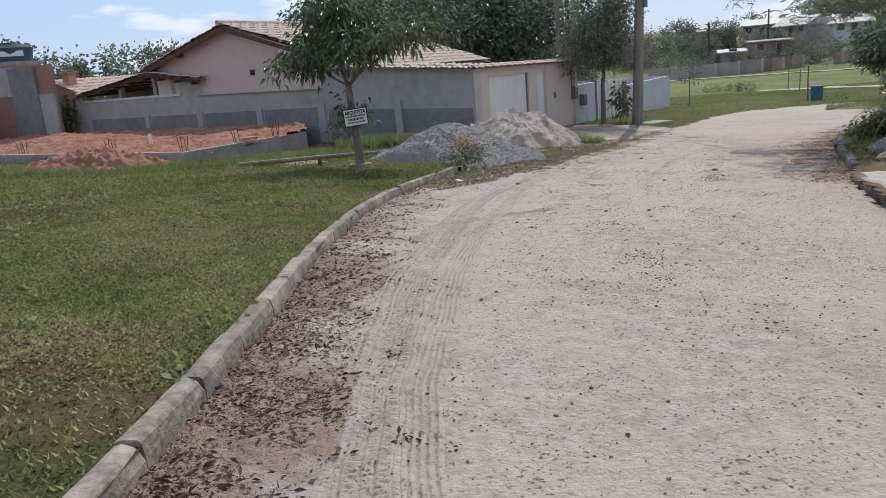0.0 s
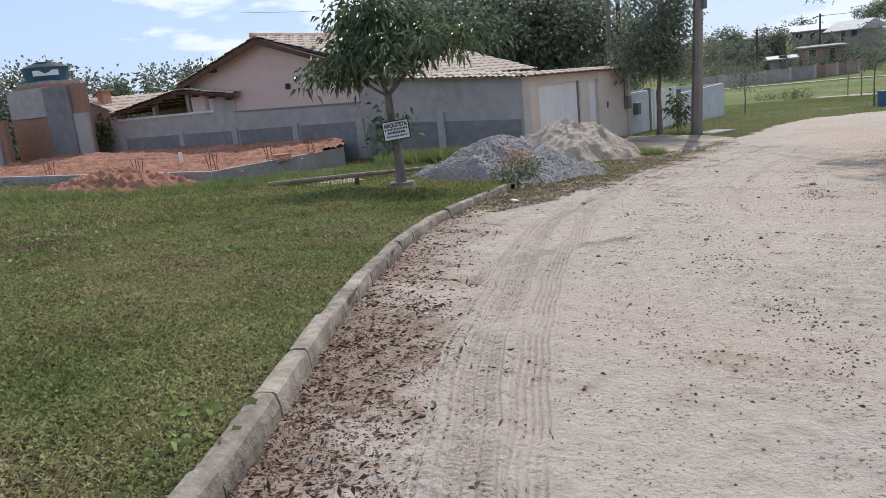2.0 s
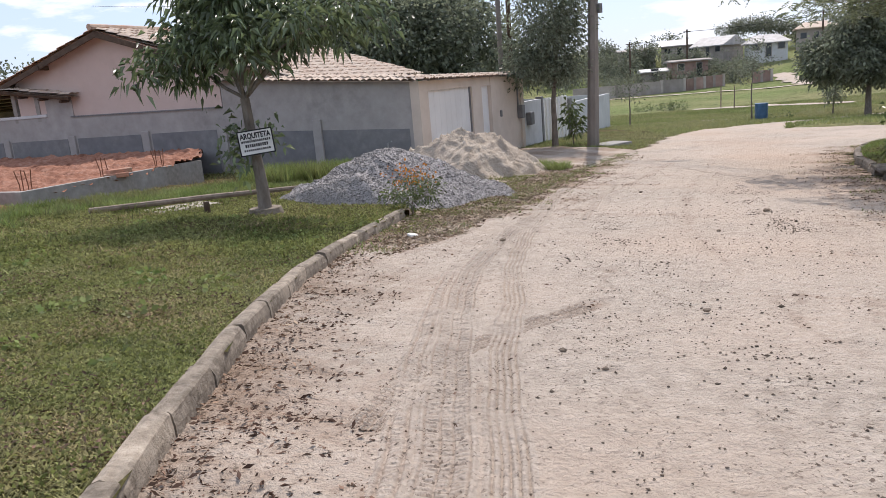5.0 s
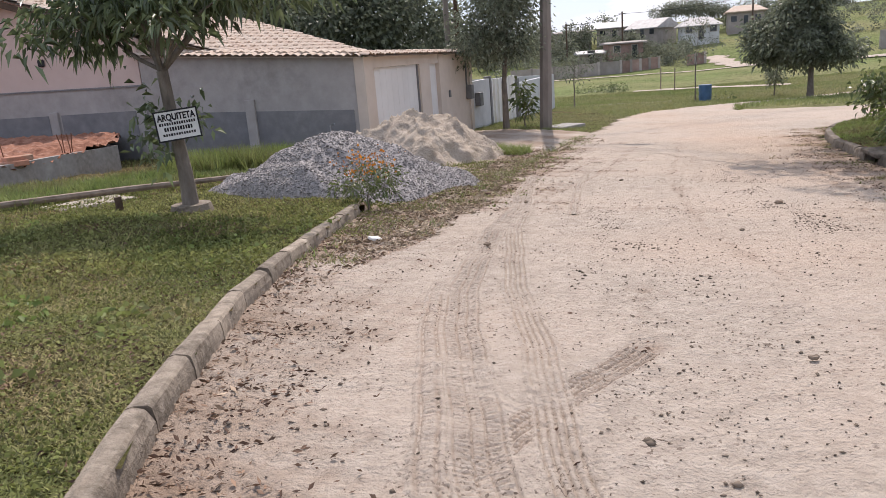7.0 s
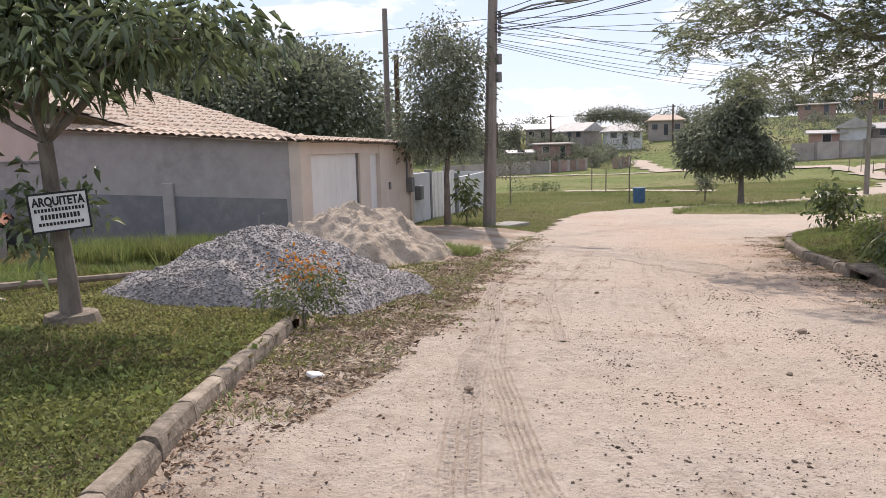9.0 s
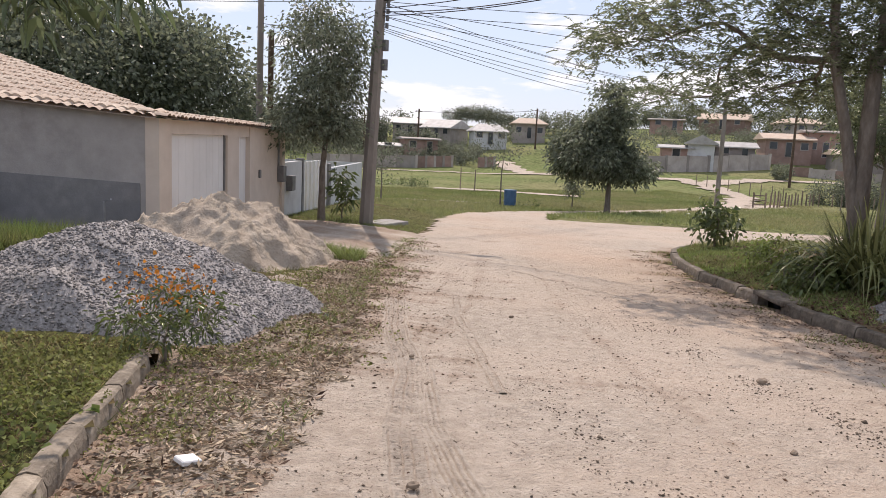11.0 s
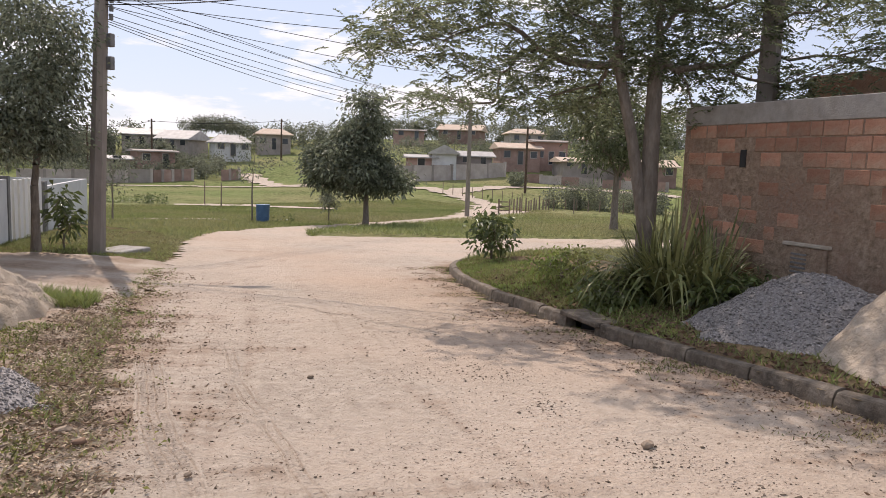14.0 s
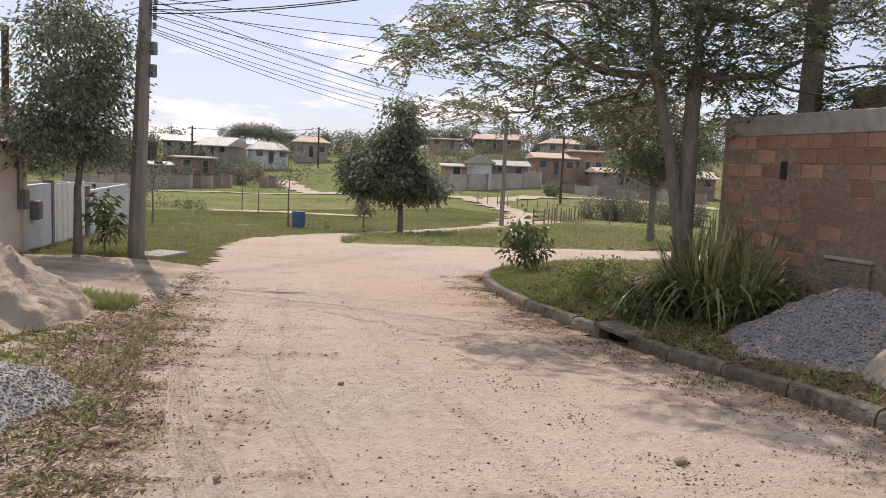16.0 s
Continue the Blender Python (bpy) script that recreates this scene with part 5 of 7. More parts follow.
def strap_plant(x, y, n, L, seed):
    """A fountain of long arching strap leaves."""
    rnd = random.Random(seed)
    z = float(verge_height(x, y))
    bb_ = Build()
    for i in range(n):
        a = rnd.uniform(0, 6.283)
        out = rnd.uniform(0.2, 1.2)
        ll = L * rnd.uniform(0.6, 1.1)
        d = Vector((math.cos(a), math.sin(a), 0))
        sd = Vector((-d.y, d.x, 0))
        w = rnd.uniform(0.016, 0.031)
        p0 = Vector((x, y, z)) + d * rnd.uniform(0, 0.22)
        vs, m = [], 6
        for k in range(m):
            u = k / (m - 1)
            q_ = p0 + d * (out * ll * 0.75 * u) + Vector((0, 0, ll * (u * 1.05 - out * 0.95 * u ** 2.2)))
            ww = w * (1 - u ** 2) + 0.002
            vs += [tuple(q_ + sd * ww), tuple(q_ - sd * ww)]
        bb_.add(vs, [(2 * k, 2 * k + 1, 2 * k + 3, 2 * k + 2) for k in range(m - 1)])
    ob = bb_.link("strap_plant", M_LEAF_STRAP)
    return tagged(ob, "clump of long arching strap leaves by the brick wall", "plant", "strap-leaf plants by the wall")


strap_plant(11.2, 13.7, 170, 1.9, 1)
strap_plant(11.5, 14.2, 140, 1.8, 2)
strap_plant(11.0, 13.1, 100, 1.3, 3)
strap_plant(11.65, 13.3, 110, 1.6, 4)
tree("shrub", (10.75, 14.35, float(verge_height(10.75, 14.35))), 0.12, 0.02, [((0, 0, 0.25), (0.5, 0.5, 0.25))], 40, 24, 0.2, 0.11, 0.05, M_LEAF_SHRUB, "leafy undergrowth beside the strap plants", seed=35, category="shrub")
tree("shrub", (10.95, 12.75, float(verge_height(10.95, 12.75))), 0.12, 0.02, [((0, 0, 0.22), (0.5, 0.5, 0.22))], 34, 18, 0.2, 0.16, 0.06, M_LEAF_SHRUB, "low leafy plant at the foot of the brick wall", seed=38, category="shrub")
# flowering weed on the kerb's end
tree("flowering_weed", (1.15, 13.2, gz(1.15, 13.2) + 0.05), 0.16, 0.012, [((0, 0, 0.34), (0.45, 0.4, 0.24))], 46, 18, 0.14, 0.07, 0.02, M_LEAF_SHRUB, "weed with orange blossoms at the kerb's end", seed=36, category="weed", twig=0.004)
P = np.array([1.15, 13.2, gz(1.15, 13.2) + 0.62]) + g.normal(0, 1, (170, 3)) * [0.2, 0.2, 0.08]
leaves("blossom", P, g.normal(0, 1, (170, 3)) + [0, 0, 1], 0.04, 0.034, M_ORANGE, bpy.data.objects["flowering_weed"], 0.1, 37, "orange blossoms")


def foliage_bank(name, ells, n_clump, per, clump_r, ll, lw, material, label, seed):
    """A far wood: many leafy clumps, as one object."""
    g_ = np.random.default_rng(seed)
    C, d = in_ellipsoids(ells, n_clump, g_, 0.55)
    P_ = np.repeat(C, per, 0)
    off = g_.normal(0, 1, P_.shape) * clump_r * 0.55
    P_ = P_ + off
    D_ = off + np.repeat(d, per, 0) * clump_r * 0.5 + g_.normal(0, 0.2, off.shape) * clump_r
    ob = leaves(name, P_, D_, ll, lw, material, None, 0.25, seed + 1)
    return tagged(ob, label, "woods", kind="stuff")


def W(s, e, z):
    p = wp(s, e, z)
    return (p.x, p.y, p.z)


foliage_bank("woods", [(W(11.5, 29, 2.6), (5, 5, 4.6)), (W(15, 27, 3.2), (6, 6, 4.9)), (W(21, 29, 3.2), (6, 6, 5.0)), (W(28, 33, 3.0), (7, 7, 4.8))],
             1150, 92, 1.0, 0.34, 0.2, M_LEAF_DARK, "dense dark wood behind the house", 41)
foliage_bank("distant_trees", [((-34, 62, 2.0), (7, 5, 4.2)), ((-24, 66, 1.6), (7, 5, 3.6)), ((-44, 58, 2.0), (8, 5, 3.8))], 420, 70, 0.85, 0.42, 0.22, M_LEAF_FAR, "distant trees behind the outbuilding, leaf colour paled for haze", 42)

P = np.array(wp(20.9, -0.15, 0.75)) + g.normal(0, 1, (260, 3)) * [0.35, 0.22, 0.4]
tagged(leaves("vine", P, g.normal(0, 1, (260, 3)), 0.22, 0.14, M_LEAF_SHRUB, None, 0.3, 51), "green vine climbing the grey wall by the brick tower", "vine", kind="stuff")
# ---- poles, cables, sign, small fixtures ----
def ppole(name, x, y, h, r0, r1, label, lean=(0, 0), sides=4, z=None, cross=False, material=None):
    z = gz(x, y) if z is None else z
    t = thing(name, (x, y, z), label, "pole", "utility poles" if h > 5 else "")
    bb_ = Build()
    bb_.tube([(x, y, z - 0.3), (x + lean[0] * 0.5, y + lean[1] * 0.5, z + h / 2), (x + lean[0], y + lean[1], z + h)], [r0, (r0 + r1) / 2, r1], sides)
    bb_.link("shaft", material or M_POLE, t)
    if cross:
        part("crossarm", bevel_box(pose(x + lean[0], y + lean[1], z + h - 0.35, 0, 0, 35), 2.0, 0.1, 0.12, 0.01), M_TIMBER, t)
    return t


PX, PY = 9.05, 28.1
PZ = gz(PX, PY)
LEAN = (0.25, -0.28)
pole = ppole("utility_pole", PX, PY, 9.0, 0.23, 0.14, "leaning concrete utility pole at the road edge", LEAN, 8)


def on_pole(h):
    return Vector((PX + LEAN[0] * h / 9, PY + LEAN[1] * h / 9, PZ + h))


for h_, o in ((5.35, 0.24), (4.8, 0.25)):
    q = on_pole(h_)
    part("junction_box", bevel_box(pose(q.x + o * 0.68, q.y - o * 0.73, q.z, 0, 0, 20), 0.15, 0.17, 0.32, 0.02), M_BOX, pole)
for h_ in (5.9, 6.1, 6.3, 6.5, 6.7):
    q = on_pole(h_)
    part("insulator", cyl((q.x + 0.17, q.y - 0.17, q.z - 0.06), 0.05, 0.05, 0.14, 10), M_BOX, pole)
bb = Build()
q = on_pole(6.55)
bb.tube([tuple(q), tuple(q + Vector((0.9, -0.95, 0.3))), tuple(q + Vector((1.6, -1.65, 0.35)))], [0.035, 0.03, 0.03], 6)
arm = bb.link("lamp_arm", M_METAL, pole, "steel lamp arm")
bb = Build()
bb.tube([tuple(q + Vector((1.45, -1.5, 0.36))), tuple(q + Vector((1.7, -1.76, 0.38))), tuple(q + Vector((2.0, -2.05, 0.34)))], [0.05, 0.13, 0.06], 8)
bb.link("lamp_head", M_METAL, arm)
part("concrete_pad", bevel_box(pose(PX + 0.75, PY + 0.25, PZ + 0.06, 0, 0, 30), 1.3, 0.9, 0.14, 0.02), M_CONCRETE, pole)
p2 = ppole("utility_pole", 13.35, 13.35, 7.6, 0.2, 0.15, "square concrete pole behind the brick wall", (0.03, 0.0), 4, float(verge_height(13.3, 13.3)))
pa = ppole("utility_pole", *wp(0.85, 9.2, 0)[:2], 7.2, 0.13, 0.10, "slim concrete service pole behind the gate front", (0.05, 0), 4)
pb = ppole("utility_pole", *wp(0.85, 10.35, 0)[:2], 5.9, 0.11, 0.10, "slim dark service pole behind the gate front", (0.05, 0), 4, None, False, M_TIMBER)
FAR_POLES = [(polar_a(26.36, 120), 6.6), (polar_a(35.2, 124), 6.4), (polar_a(22.3, 118), 6.2), (polar_b(53.7, 86), 7.4), (polar_b(58, 110), 7.0)]
far_tops = []
for (x, y), hh in FAR_POLES:
    ppole("utility_pole", x, y, hh, 0.16, 0.12, "distant wooden utility pole with a crossarm", (0, 0), 6, None, True, M_TIMBER)
    far_tops.append(Vector((x, y, gz(x, y) + hh - 0.3)))
FPX, FPY = polar_b(49.4, 53)
ppole("utility_pole", FPX, FPY, 8.0, 0.19, 0.13, "concrete pole with a crossarm beside the field path", (0, 0), 6, None, True)
far_tops.append(Vector((FPX, FPY, gz(FPX, FPY) + 7.7)))


def cable(a, b_, sag, r=0.009):
    a, b_ = Vector(a), Vector(b_)
    bb_ = Build()
    pts = [a.lerp(b_, i / 18) - Vector((0, 0, sag * 4 * (i / 18) * (1 - i / 18))) for i in range(19)]
    bb_.tube([tuple(p) for p in pts], [r] * 19, 4, False)
    ob = bb_.link("power_cable", M_CABLE)
    return tagged(ob, "thin black overhead cable strung between poles", "cable", "overhead cables")


p2t = Vector((13.38, 13.35, gz(13.3, 13.3) + 8.0))
for h_, dz, sg in ((6.75, 0.0, 0.25), (6.6, -0.4, 0.4), (6.4, -0.9, 0.45), (6.2, -1.3, 0.5), (6.3, -1.1, 0.6)):
    cable(on_pole(h_), p2t + Vector((0, 0, dz)), sg, 0.013)
for h_, k, dz, sg in ((6.6, 5, 0.1, 0.5), (6.4, 4, 0, 1.0), (6.2, 5, 0.3, 0.5), (6.0, 4, -0.3, 1.2), (5.9, 5, 0.0, 0.7), (5.85, 5, -0.5, 0.7), (5.8, 5, -0.8, 0.8)):
    cable(on_pole(h_), far_tops[k] + Vector((0, 0, dz)), sg)
cable(on_pole(6.6), (34, 22, 7.5), 0.6)
cable(on_pole(6.5), (36, 28, 6.0), 0.6)
cable(on_pole(6.2), (38, 33, 6.0), 0.6)
cable(on_pole(6.7), (30, 12, 9.0), 0.6)
cable(on_pole(6.3), (34, 20, 7.0), 0.7)
cable(on_pole(6.7), (24, 8, 7.2), 0.5, 0.02)
qa, qb = wp(0.85, 9.2, 0), wp(0.85, 10.35, 0)
cable(on_pole(6.4), (qa.x, qa.y, gz(qa.x, qa.y) + 5.9), 0.25)
cable(on_pole(6.3), (qb.x, qb.y, gz(qb.x, qb.y) + 5.4), 0.25)
cable(on_pole(6.6), (-14, 52, 7.5), 0.6)
cable(tuple(far_tops[2]), tuple(far_tops[0]), 0.4, 0.03)
cable(tuple(far_tops[0]), tuple(far_tops[1]), 0.4, 0.03)
cable(tuple(p2t + Vector((0, 0, -2.4))), (22, 4, 5.2), 0.2, 0.014)
cable(tuple(p2t + Vector((0, 0, -1.6))), (22, 3.5, 6.0), 0.2, 0.014)

# sign on the mango tree
SC = Vector((-1.03, 13.0, 0.68))
sign = thing("sign_board", (SC.x, SC.y, SC.z), "small white notice board with black lettering tied to the tree", "sign")
view = Vector((0.25, 0.5, SC.z)) - SC
s_ang = math.degrees(math.atan2(view.y, view.x)) + 90 + 6
SM = pose(SC.x, SC.y, SC.z, 0, 0, s_ang) @ pose(0, 0, 0, 0, -4, 0)
part("board", bevel_box(SM, 0.50, 0.018, 0.36, 0.004), M_WHITE, sign)
for x, z, w_, h_ in ((0, 0.172, 0.50, 0.018), (0, -0.172, 0.50, 0.018), (0.242, 0, 0.018, 0.36), (-0.242, 0, 0.018, 0.36)):
    part("border", bevel_box(SM @ pose(x, -0.012, z), w_, 0.006, h_, 0), M_BLACK, sign)
txt = bpy.data.curves.new("lettering", "FONT")
txt.body, txt.size, txt.align_x, txt.align_y, txt.extrude = "ARQUITETA", 0.09, "CENTER", "CENTER", 0.002
txt.offset = 0.0035
tmp = bpy.data.objects.new("lettering", txt)
me = bpy.data.meshes.new_from_object(tmp)
me.transform(SM @ pose(0, -0.014, 0.095) @ pose(0, 0, 0, 90, 0, 0) @ Matrix.Diagonal((0.88, 1.2, 1, 1)))
part_mesh("lettering", me, M_BLACK, sign, "black capital lettering")
bpy.data.objects.remove(tmp)
bpy.data.curves.remove(txt)
for z, w_, h_ in ((0.022, 0.42, 0.032), (-0.04, 0.33, 0.045), (-0.105, 0.38, 0.028)):
    k = int(w_ / 0.028)
    for i in range(k):
        part("text_bar", bevel_box(SM @ pose(-w_ / 2 + (i + 0.5) * w_ / k, -0.012, z), w_ / k * (0.62 if i % 3 else 0.78), 0.005, h_, 0), M_BLACK, sign)

# drum, fence posts, slab, rebar, bits
BX, BY = polar_a(33.6, 43.5)
drum = thing("plastic_drum", (BX, BY, gz(BX, BY)), "blue plastic drum standing at the field's edge", "drum")
part("body", cyl((BX, BY, gz(BX, BY) - 0.02), 0.34, 0.36, 0.92, 20), M_PLASTIC_BLUE, drum)
for z in (0.25, 0.6, 0.88):
    part("hoop", cyl((BX, BY, gz(BX, BY) + z), 0.375, 0.375, 0.05, 20), M_PLASTIC_BLUE, drum)


def fence_post(x, y, h, r=0.05, label="rough wooden fence post in the grass", group="field fence posts"):
    b_ = Build()
    z = gz(x, y)
    b_.tube([(x, y, z - 0.2), (x + 0.02, y, z + h * 0.5), (x + 0.04, y + 0.02, z + h)], [r, r * 0.95, r * 0.85], 6)
    return tagged(b_.link("fence_post", M_POST_WOOD), label, "post", group)


for (x, y), h in ((polar_a(29.72, 62), 1.75), (polar_a(30.83, 58), 1.75), (polar_b(57.4, 60), 1.3)):
    fence_post(x, y, h)
rnd = random.Random(5)
for i in range(13):
    x, y = polar_b(52.9 + 2.6 * i / 12 + rnd.uniform(-0.06, 0.06), 59.5 + 8.5 * i / 12)
    fence_post(x, y, rnd.uniform(0.85, 1.25), 0.07, "stubby rough fence post in a close row", "close row of posts")
for i in range(9):
    fence_post(*polar_b(47.5 + 0.75 * i, 82 - 1.1 * i), 1.15)
for i in range(8):
    fence_post(*polar_b(55.9 + 0.85 * i, 66 - 0.6 * i), 1.05)
SX, SY = polar_b(52.2, 58.5)
SZ = gz(SX, SY)
steps = thing("wooden_steps", (SX, SY, SZ), "small wooden ladder stile by the fence", "stile")
for i in (-1, 1):
    part("rail", bevel_box(pose(SX + i * 0.35, SY - i * 0.25, SZ + 0.5), 0.09, 0.09, 1.25, 0), M_POST_WOOD, steps)
for i in range(3):
    part("rung", bevel_box(pose(SX, SY, SZ + 0.25 + i * 0.33, 0, 0, -35), 0.85, 0.06, 0.08, 0), M_POST_WOOD, steps)

slab = thing("concrete_slab", (-2.6, 14.6, float(lawn_height(-2.6, 14.6))), "pale flat concrete slab lying in the grass", "slab")
part("slab_top", bevel_box(pose(-2.55, 14.65, float(lawn_height(-2.6, 14.6)) - 0.005, 1, 1.5, 40), 1.1, 0.6, 0.07, 0.01), M_SLAB, slab)
bb = Build()
bb.tube([(-3.9, 14.3, float(lawn_height(-3.9, 14.3)) + 0.08), (-2.2, 15.35, float(lawn_height(-2.2, 15.3)) + 0.10), (-0.6, 16.2, float(lawn_height(-0.6, 16.2)) + 0.12)], [0.045, 0.05, 0.04], 7)
tagged(bb.link("bamboo_pole", M_POST_WOOD), "long bamboo pole lying in the grass", "pole")
bb = Build()
zz = float(lawn_height(-1.95, 13.6))
bb.tube([(-1.95, 13.6, zz - 0.1), (-1.96, 13.6, zz + 0.2)], [0.05, 0.045], 7)
tagged(bb.link("wooden_stake", M_TIMBER), "short dark wooden stake in the grass", "stake")

for x, y, n_ in ((-6.2, 17.6, 4), (-8.7, 19.0, 4), (-4.3, 20.6, 4), (-12.5, 21.5, 4), (-5.2, 19.4, 3)):
    rb = thing("rebar_starter", (x, y, -0.25), "rusty starter bars standing in the red soil", "rebar", "starter bars on the plot")
    for i in range(n_):
        b_ = Build()
        ox, oy = (i % 2) * 0.16, (i // 2) * 0.16
        b_.tube([(x + ox, y + oy, -0.5), (x + ox + 0.01, y + oy, 0.0), (x + ox + 0.03 * (i - 1.5), y + oy, 0.28)], [0.011] * 3, 5)
        b_.link("bar", M_RUST, rb)
pp = thing("white_pipe", (-8.4, 21.7, -0.15), "short white pipe standing in the red soil", "pipe")
part("pipe", cyl((-8.4, 21.7, -0.25), 0.055, 0.055, 0.45, 12), M_WHITE, pp)
for x, y, a in ((-4.75, 19.0, 20), (-4.7, 19.1, 40)):
    tagged(part("brick_block", bevel_box(pose(x, y, -0.1 + (a - 20) * 0.004, 0, 0, a), 0.5, 0.2, 0.1, 0.01), M_BRICK), "flat clay block lying on the red soil", "block")
bt2 = thing("wall_tap", (1.3, 21.7, gz(1.3, 21.7)), "garden tap on a short standpipe by the wall", "tap")
b_ = Build()
b_.tube([(1.35, 21.75, -1.2), (1.35, 21.75, -0.15), (1.45, 21.6, -0.1)], [0.02] * 3, 6)
b_.link("standpipe", M_METAL, bt2)
tagged(part("concrete_block", bevel_box(pose(2.0, 21.1, gz(2.0, 21.1) + 0.25, 0, 0, 30), 0.5, 0.3, 0.35, 0.02), M_CONCRETE), "grey concrete block beside the wall", "block")
tagged(part("broken_tile", bevel_box(pose(0.93, 10.9, gz(0.93, 10.9) + 0.04, 8, 12, 25), 0.12, 0.09, 0.03, 0.006), M_WHITE), "broken white tile lying in the dirt", "tile")


def clod(x, y, r, seed, label="dark stone lying on the road"):
    bm = bmesh.new()
    bmesh.ops.create_icosphere(bm, subdivisions=2, radius=r, matrix=Matrix.Translation((x, y, gz(x, y) + r * 0.4)) @ Matrix.Diagonal((1.2, 0.9, 0.6, 1)))
    rn = random.Random(seed)
    for v in bm.verts:
        v.co += Vector((rn.uniform(-1, 1), rn.uniform(-1, 1), rn.uniform(-1, 1))) * r * 0.16
    return tagged(part("stone", bm, M_CLOD), label, "stone", "stones on the road")


for i, (x, y, r) in enumerate(((5.3, 14.45, 0.05), (5.79, 11.25, 0.075), (3.0, 14.25, 0.08), (1.92, 10.26, 0.05), (2.9, 12.0, 0.045), (4.4, 9.9, 0.04), (2.6, 6.6, 0.04), (3.2, 12.9, 0.04))):
    clod(x, y, r * 0.6, i)

# ---- beyond the field ----
fw = thing("wall_far", (*polar_a(25, 104), gz(*polar_a(25, 104))), "long low brick and render boundary wall beyond the field", "wall", kind="structure")


def far_wall(owner, a, b2, n_, h_, mats):
    a, b2 = Vector(a), Vector(b2)
    d = (b2 - a).normalized()
    ang = math.degrees(math.atan2(d.y, d.x))
    Lw = (b2 - a).length
    for i in range(n_):
        c_ = a + d * (Lw * (i + 0.5) / n_)
        part("panel", bevel_box(pose(c_.x, c_.y, gz(c_.x, c_.y) + h_ / 2 - 0.25, 0, 0, ang), Lw / n_ - 0.3, 0.18, h_ + 0.5, 0), mats[i % len(mats)], owner)
        c_ = a + d * (Lw * (i + 1) / n_)
        part("pier", bevel_box(pose(c_.x, c_.y, gz(c_.x, c_.y) + h_ / 2 - 0.2, 0, 0, ang), 0.34, 0.3, h_ + 0.55, 0), M_FAR_WALL, owner)


far_wall(fw, polar_a(18, 101), polar_a(26.3, 104), 5, 1.6, [M_FAR_WALL])
far_wall(fw, polar_a(26.35, 104), polar_a(29.0, 106), 4, 1.5, [M_FAR_BRICK])
far_wall(fw, polar_a(30.9, 106), polar_a(32.2, 107), 2, 1.4, [M_FAR_BRICK])


def far_house(x, y, w_, d_, h_, roof_h, ang_, wall_m, roof_m, label, hip=False, wins=3):
    z = gz(x, y) + 0.3
    t = thing("far_house", (x, y, z), label, "house", "houses beyond the field")
    M0 = pose(x, y, z, 0, 0, ang_ + 180)
    part("wall", bevel_box(M0 @ pose(0, 0, h_ / 2 - 0.5), w_, d_, h_ + 1.0, 0), wall_m, t)
    b_ = Build()
    o = 0.5
    ix = w_ * 0.28 if hip else 0
    V = [(-w_ / 2 - o, -d_ / 2 - o, h_), (w_ / 2 + o, -d_ / 2 - o, h_), (w_ / 2 + o, d_ / 2 + o, h_), (-w_ / 2 - o, d_ / 2 + o, h_), (-w_ / 2 - o + ix, 0, h_ + roof_h), (w_ / 2 + o - ix, 0, h_ + roof_h)]
    V += [(p[0], p[1], p[2] - 0.15) for p in V[:4]]
    b_.add([tuple(M0 @ Vector(p)) for p in V], [(0, 1, 5, 4), (2, 3, 4, 5), (1, 2, 5), (3, 0, 4), (0, 6, 7, 1), (1, 7, 8, 2), (2, 8, 9, 3), (3, 9, 6, 0), (9, 8, 7, 6)])
    b_.link("roof", roof_m, t)
    for i in range(wins):
        xx = -w_ / 2 + w_ * (i + 0.5) / wins
        win = part("window" if i != 1 else "door", bevel_box(M0 @ pose(xx, -d_ / 2 - 0.02, 1.75 if i != 1 else 1.25), 1.1 if i != 1 else 0.9, 0.08, 1.1 if i != 1 else 2.1, 0), M_FAR_WALL, t)
        part("pane", bevel_box(M0 @ pose(xx, -d_ / 2 - 0.065, 1.75 if i != 1 else 1.25), 0.9 if i != 1 else 0.7, 0.03, 0.9 if i != 1 else 1.9, 0), M_GLASS, win)
    return t


far_house(*polar_a(31.6, 125), 5.4, 4.6, 2.3, 1.2, 160, M_PALE_WALL, M_METAL_ROOF, "white house with a bright metal roof on the rise", True)
far_house(*polar_a(34.6, 138), 5.6, 5.5, 2.9, 1.0, 150, M_FAR_WALL, M_TILE_PALE, "pale house with a hipped tile roof on the rise", True)
far_house(*polar_a(28.4, 130), 6.0, 4.8, 2.3, 1.4, 112, M_FAR_WALL, M_METAL_ROOF, "grey rendered house with a bright pitched roof on the rise")
far_house(*polar_a(25.8, 136), 6.0, 5.0, 2.6, 1.0, 150, M_FAR_WALL, M_METAL_ROOF, "house with a bright low roof on the rise")
far_house(*polar_a(26.4, 114), 5.0, 4.5, 2.6, 0.2, 165, M_FAR_BRICK, M_FAR_WALL, "low flat-roofed brick building behind the wall", False, 2)
far_house(*polar_a(24.0, 112), 3.2, 3.0, 1.9, 0.4, 165, M_FAR_WALL, M_METAL_ROOF, "small hut with a bright tin roof behind the wall", False, 1)
far_house(*polar_a(22.6, 136), 6.0, 5.0, 2.5, 0.3, 165, M_FAR_WALL, M_FAR_WALL, "flat-roofed rendered house behind trees", False)
far_house(*polar_b(47.5, 105), 6.5, 3.3, 2.9, 1.1, 43, M_PALE_WALL, M_METAL_ROOF, "white gabled house with a bright roof behind a block wall", False, 2)
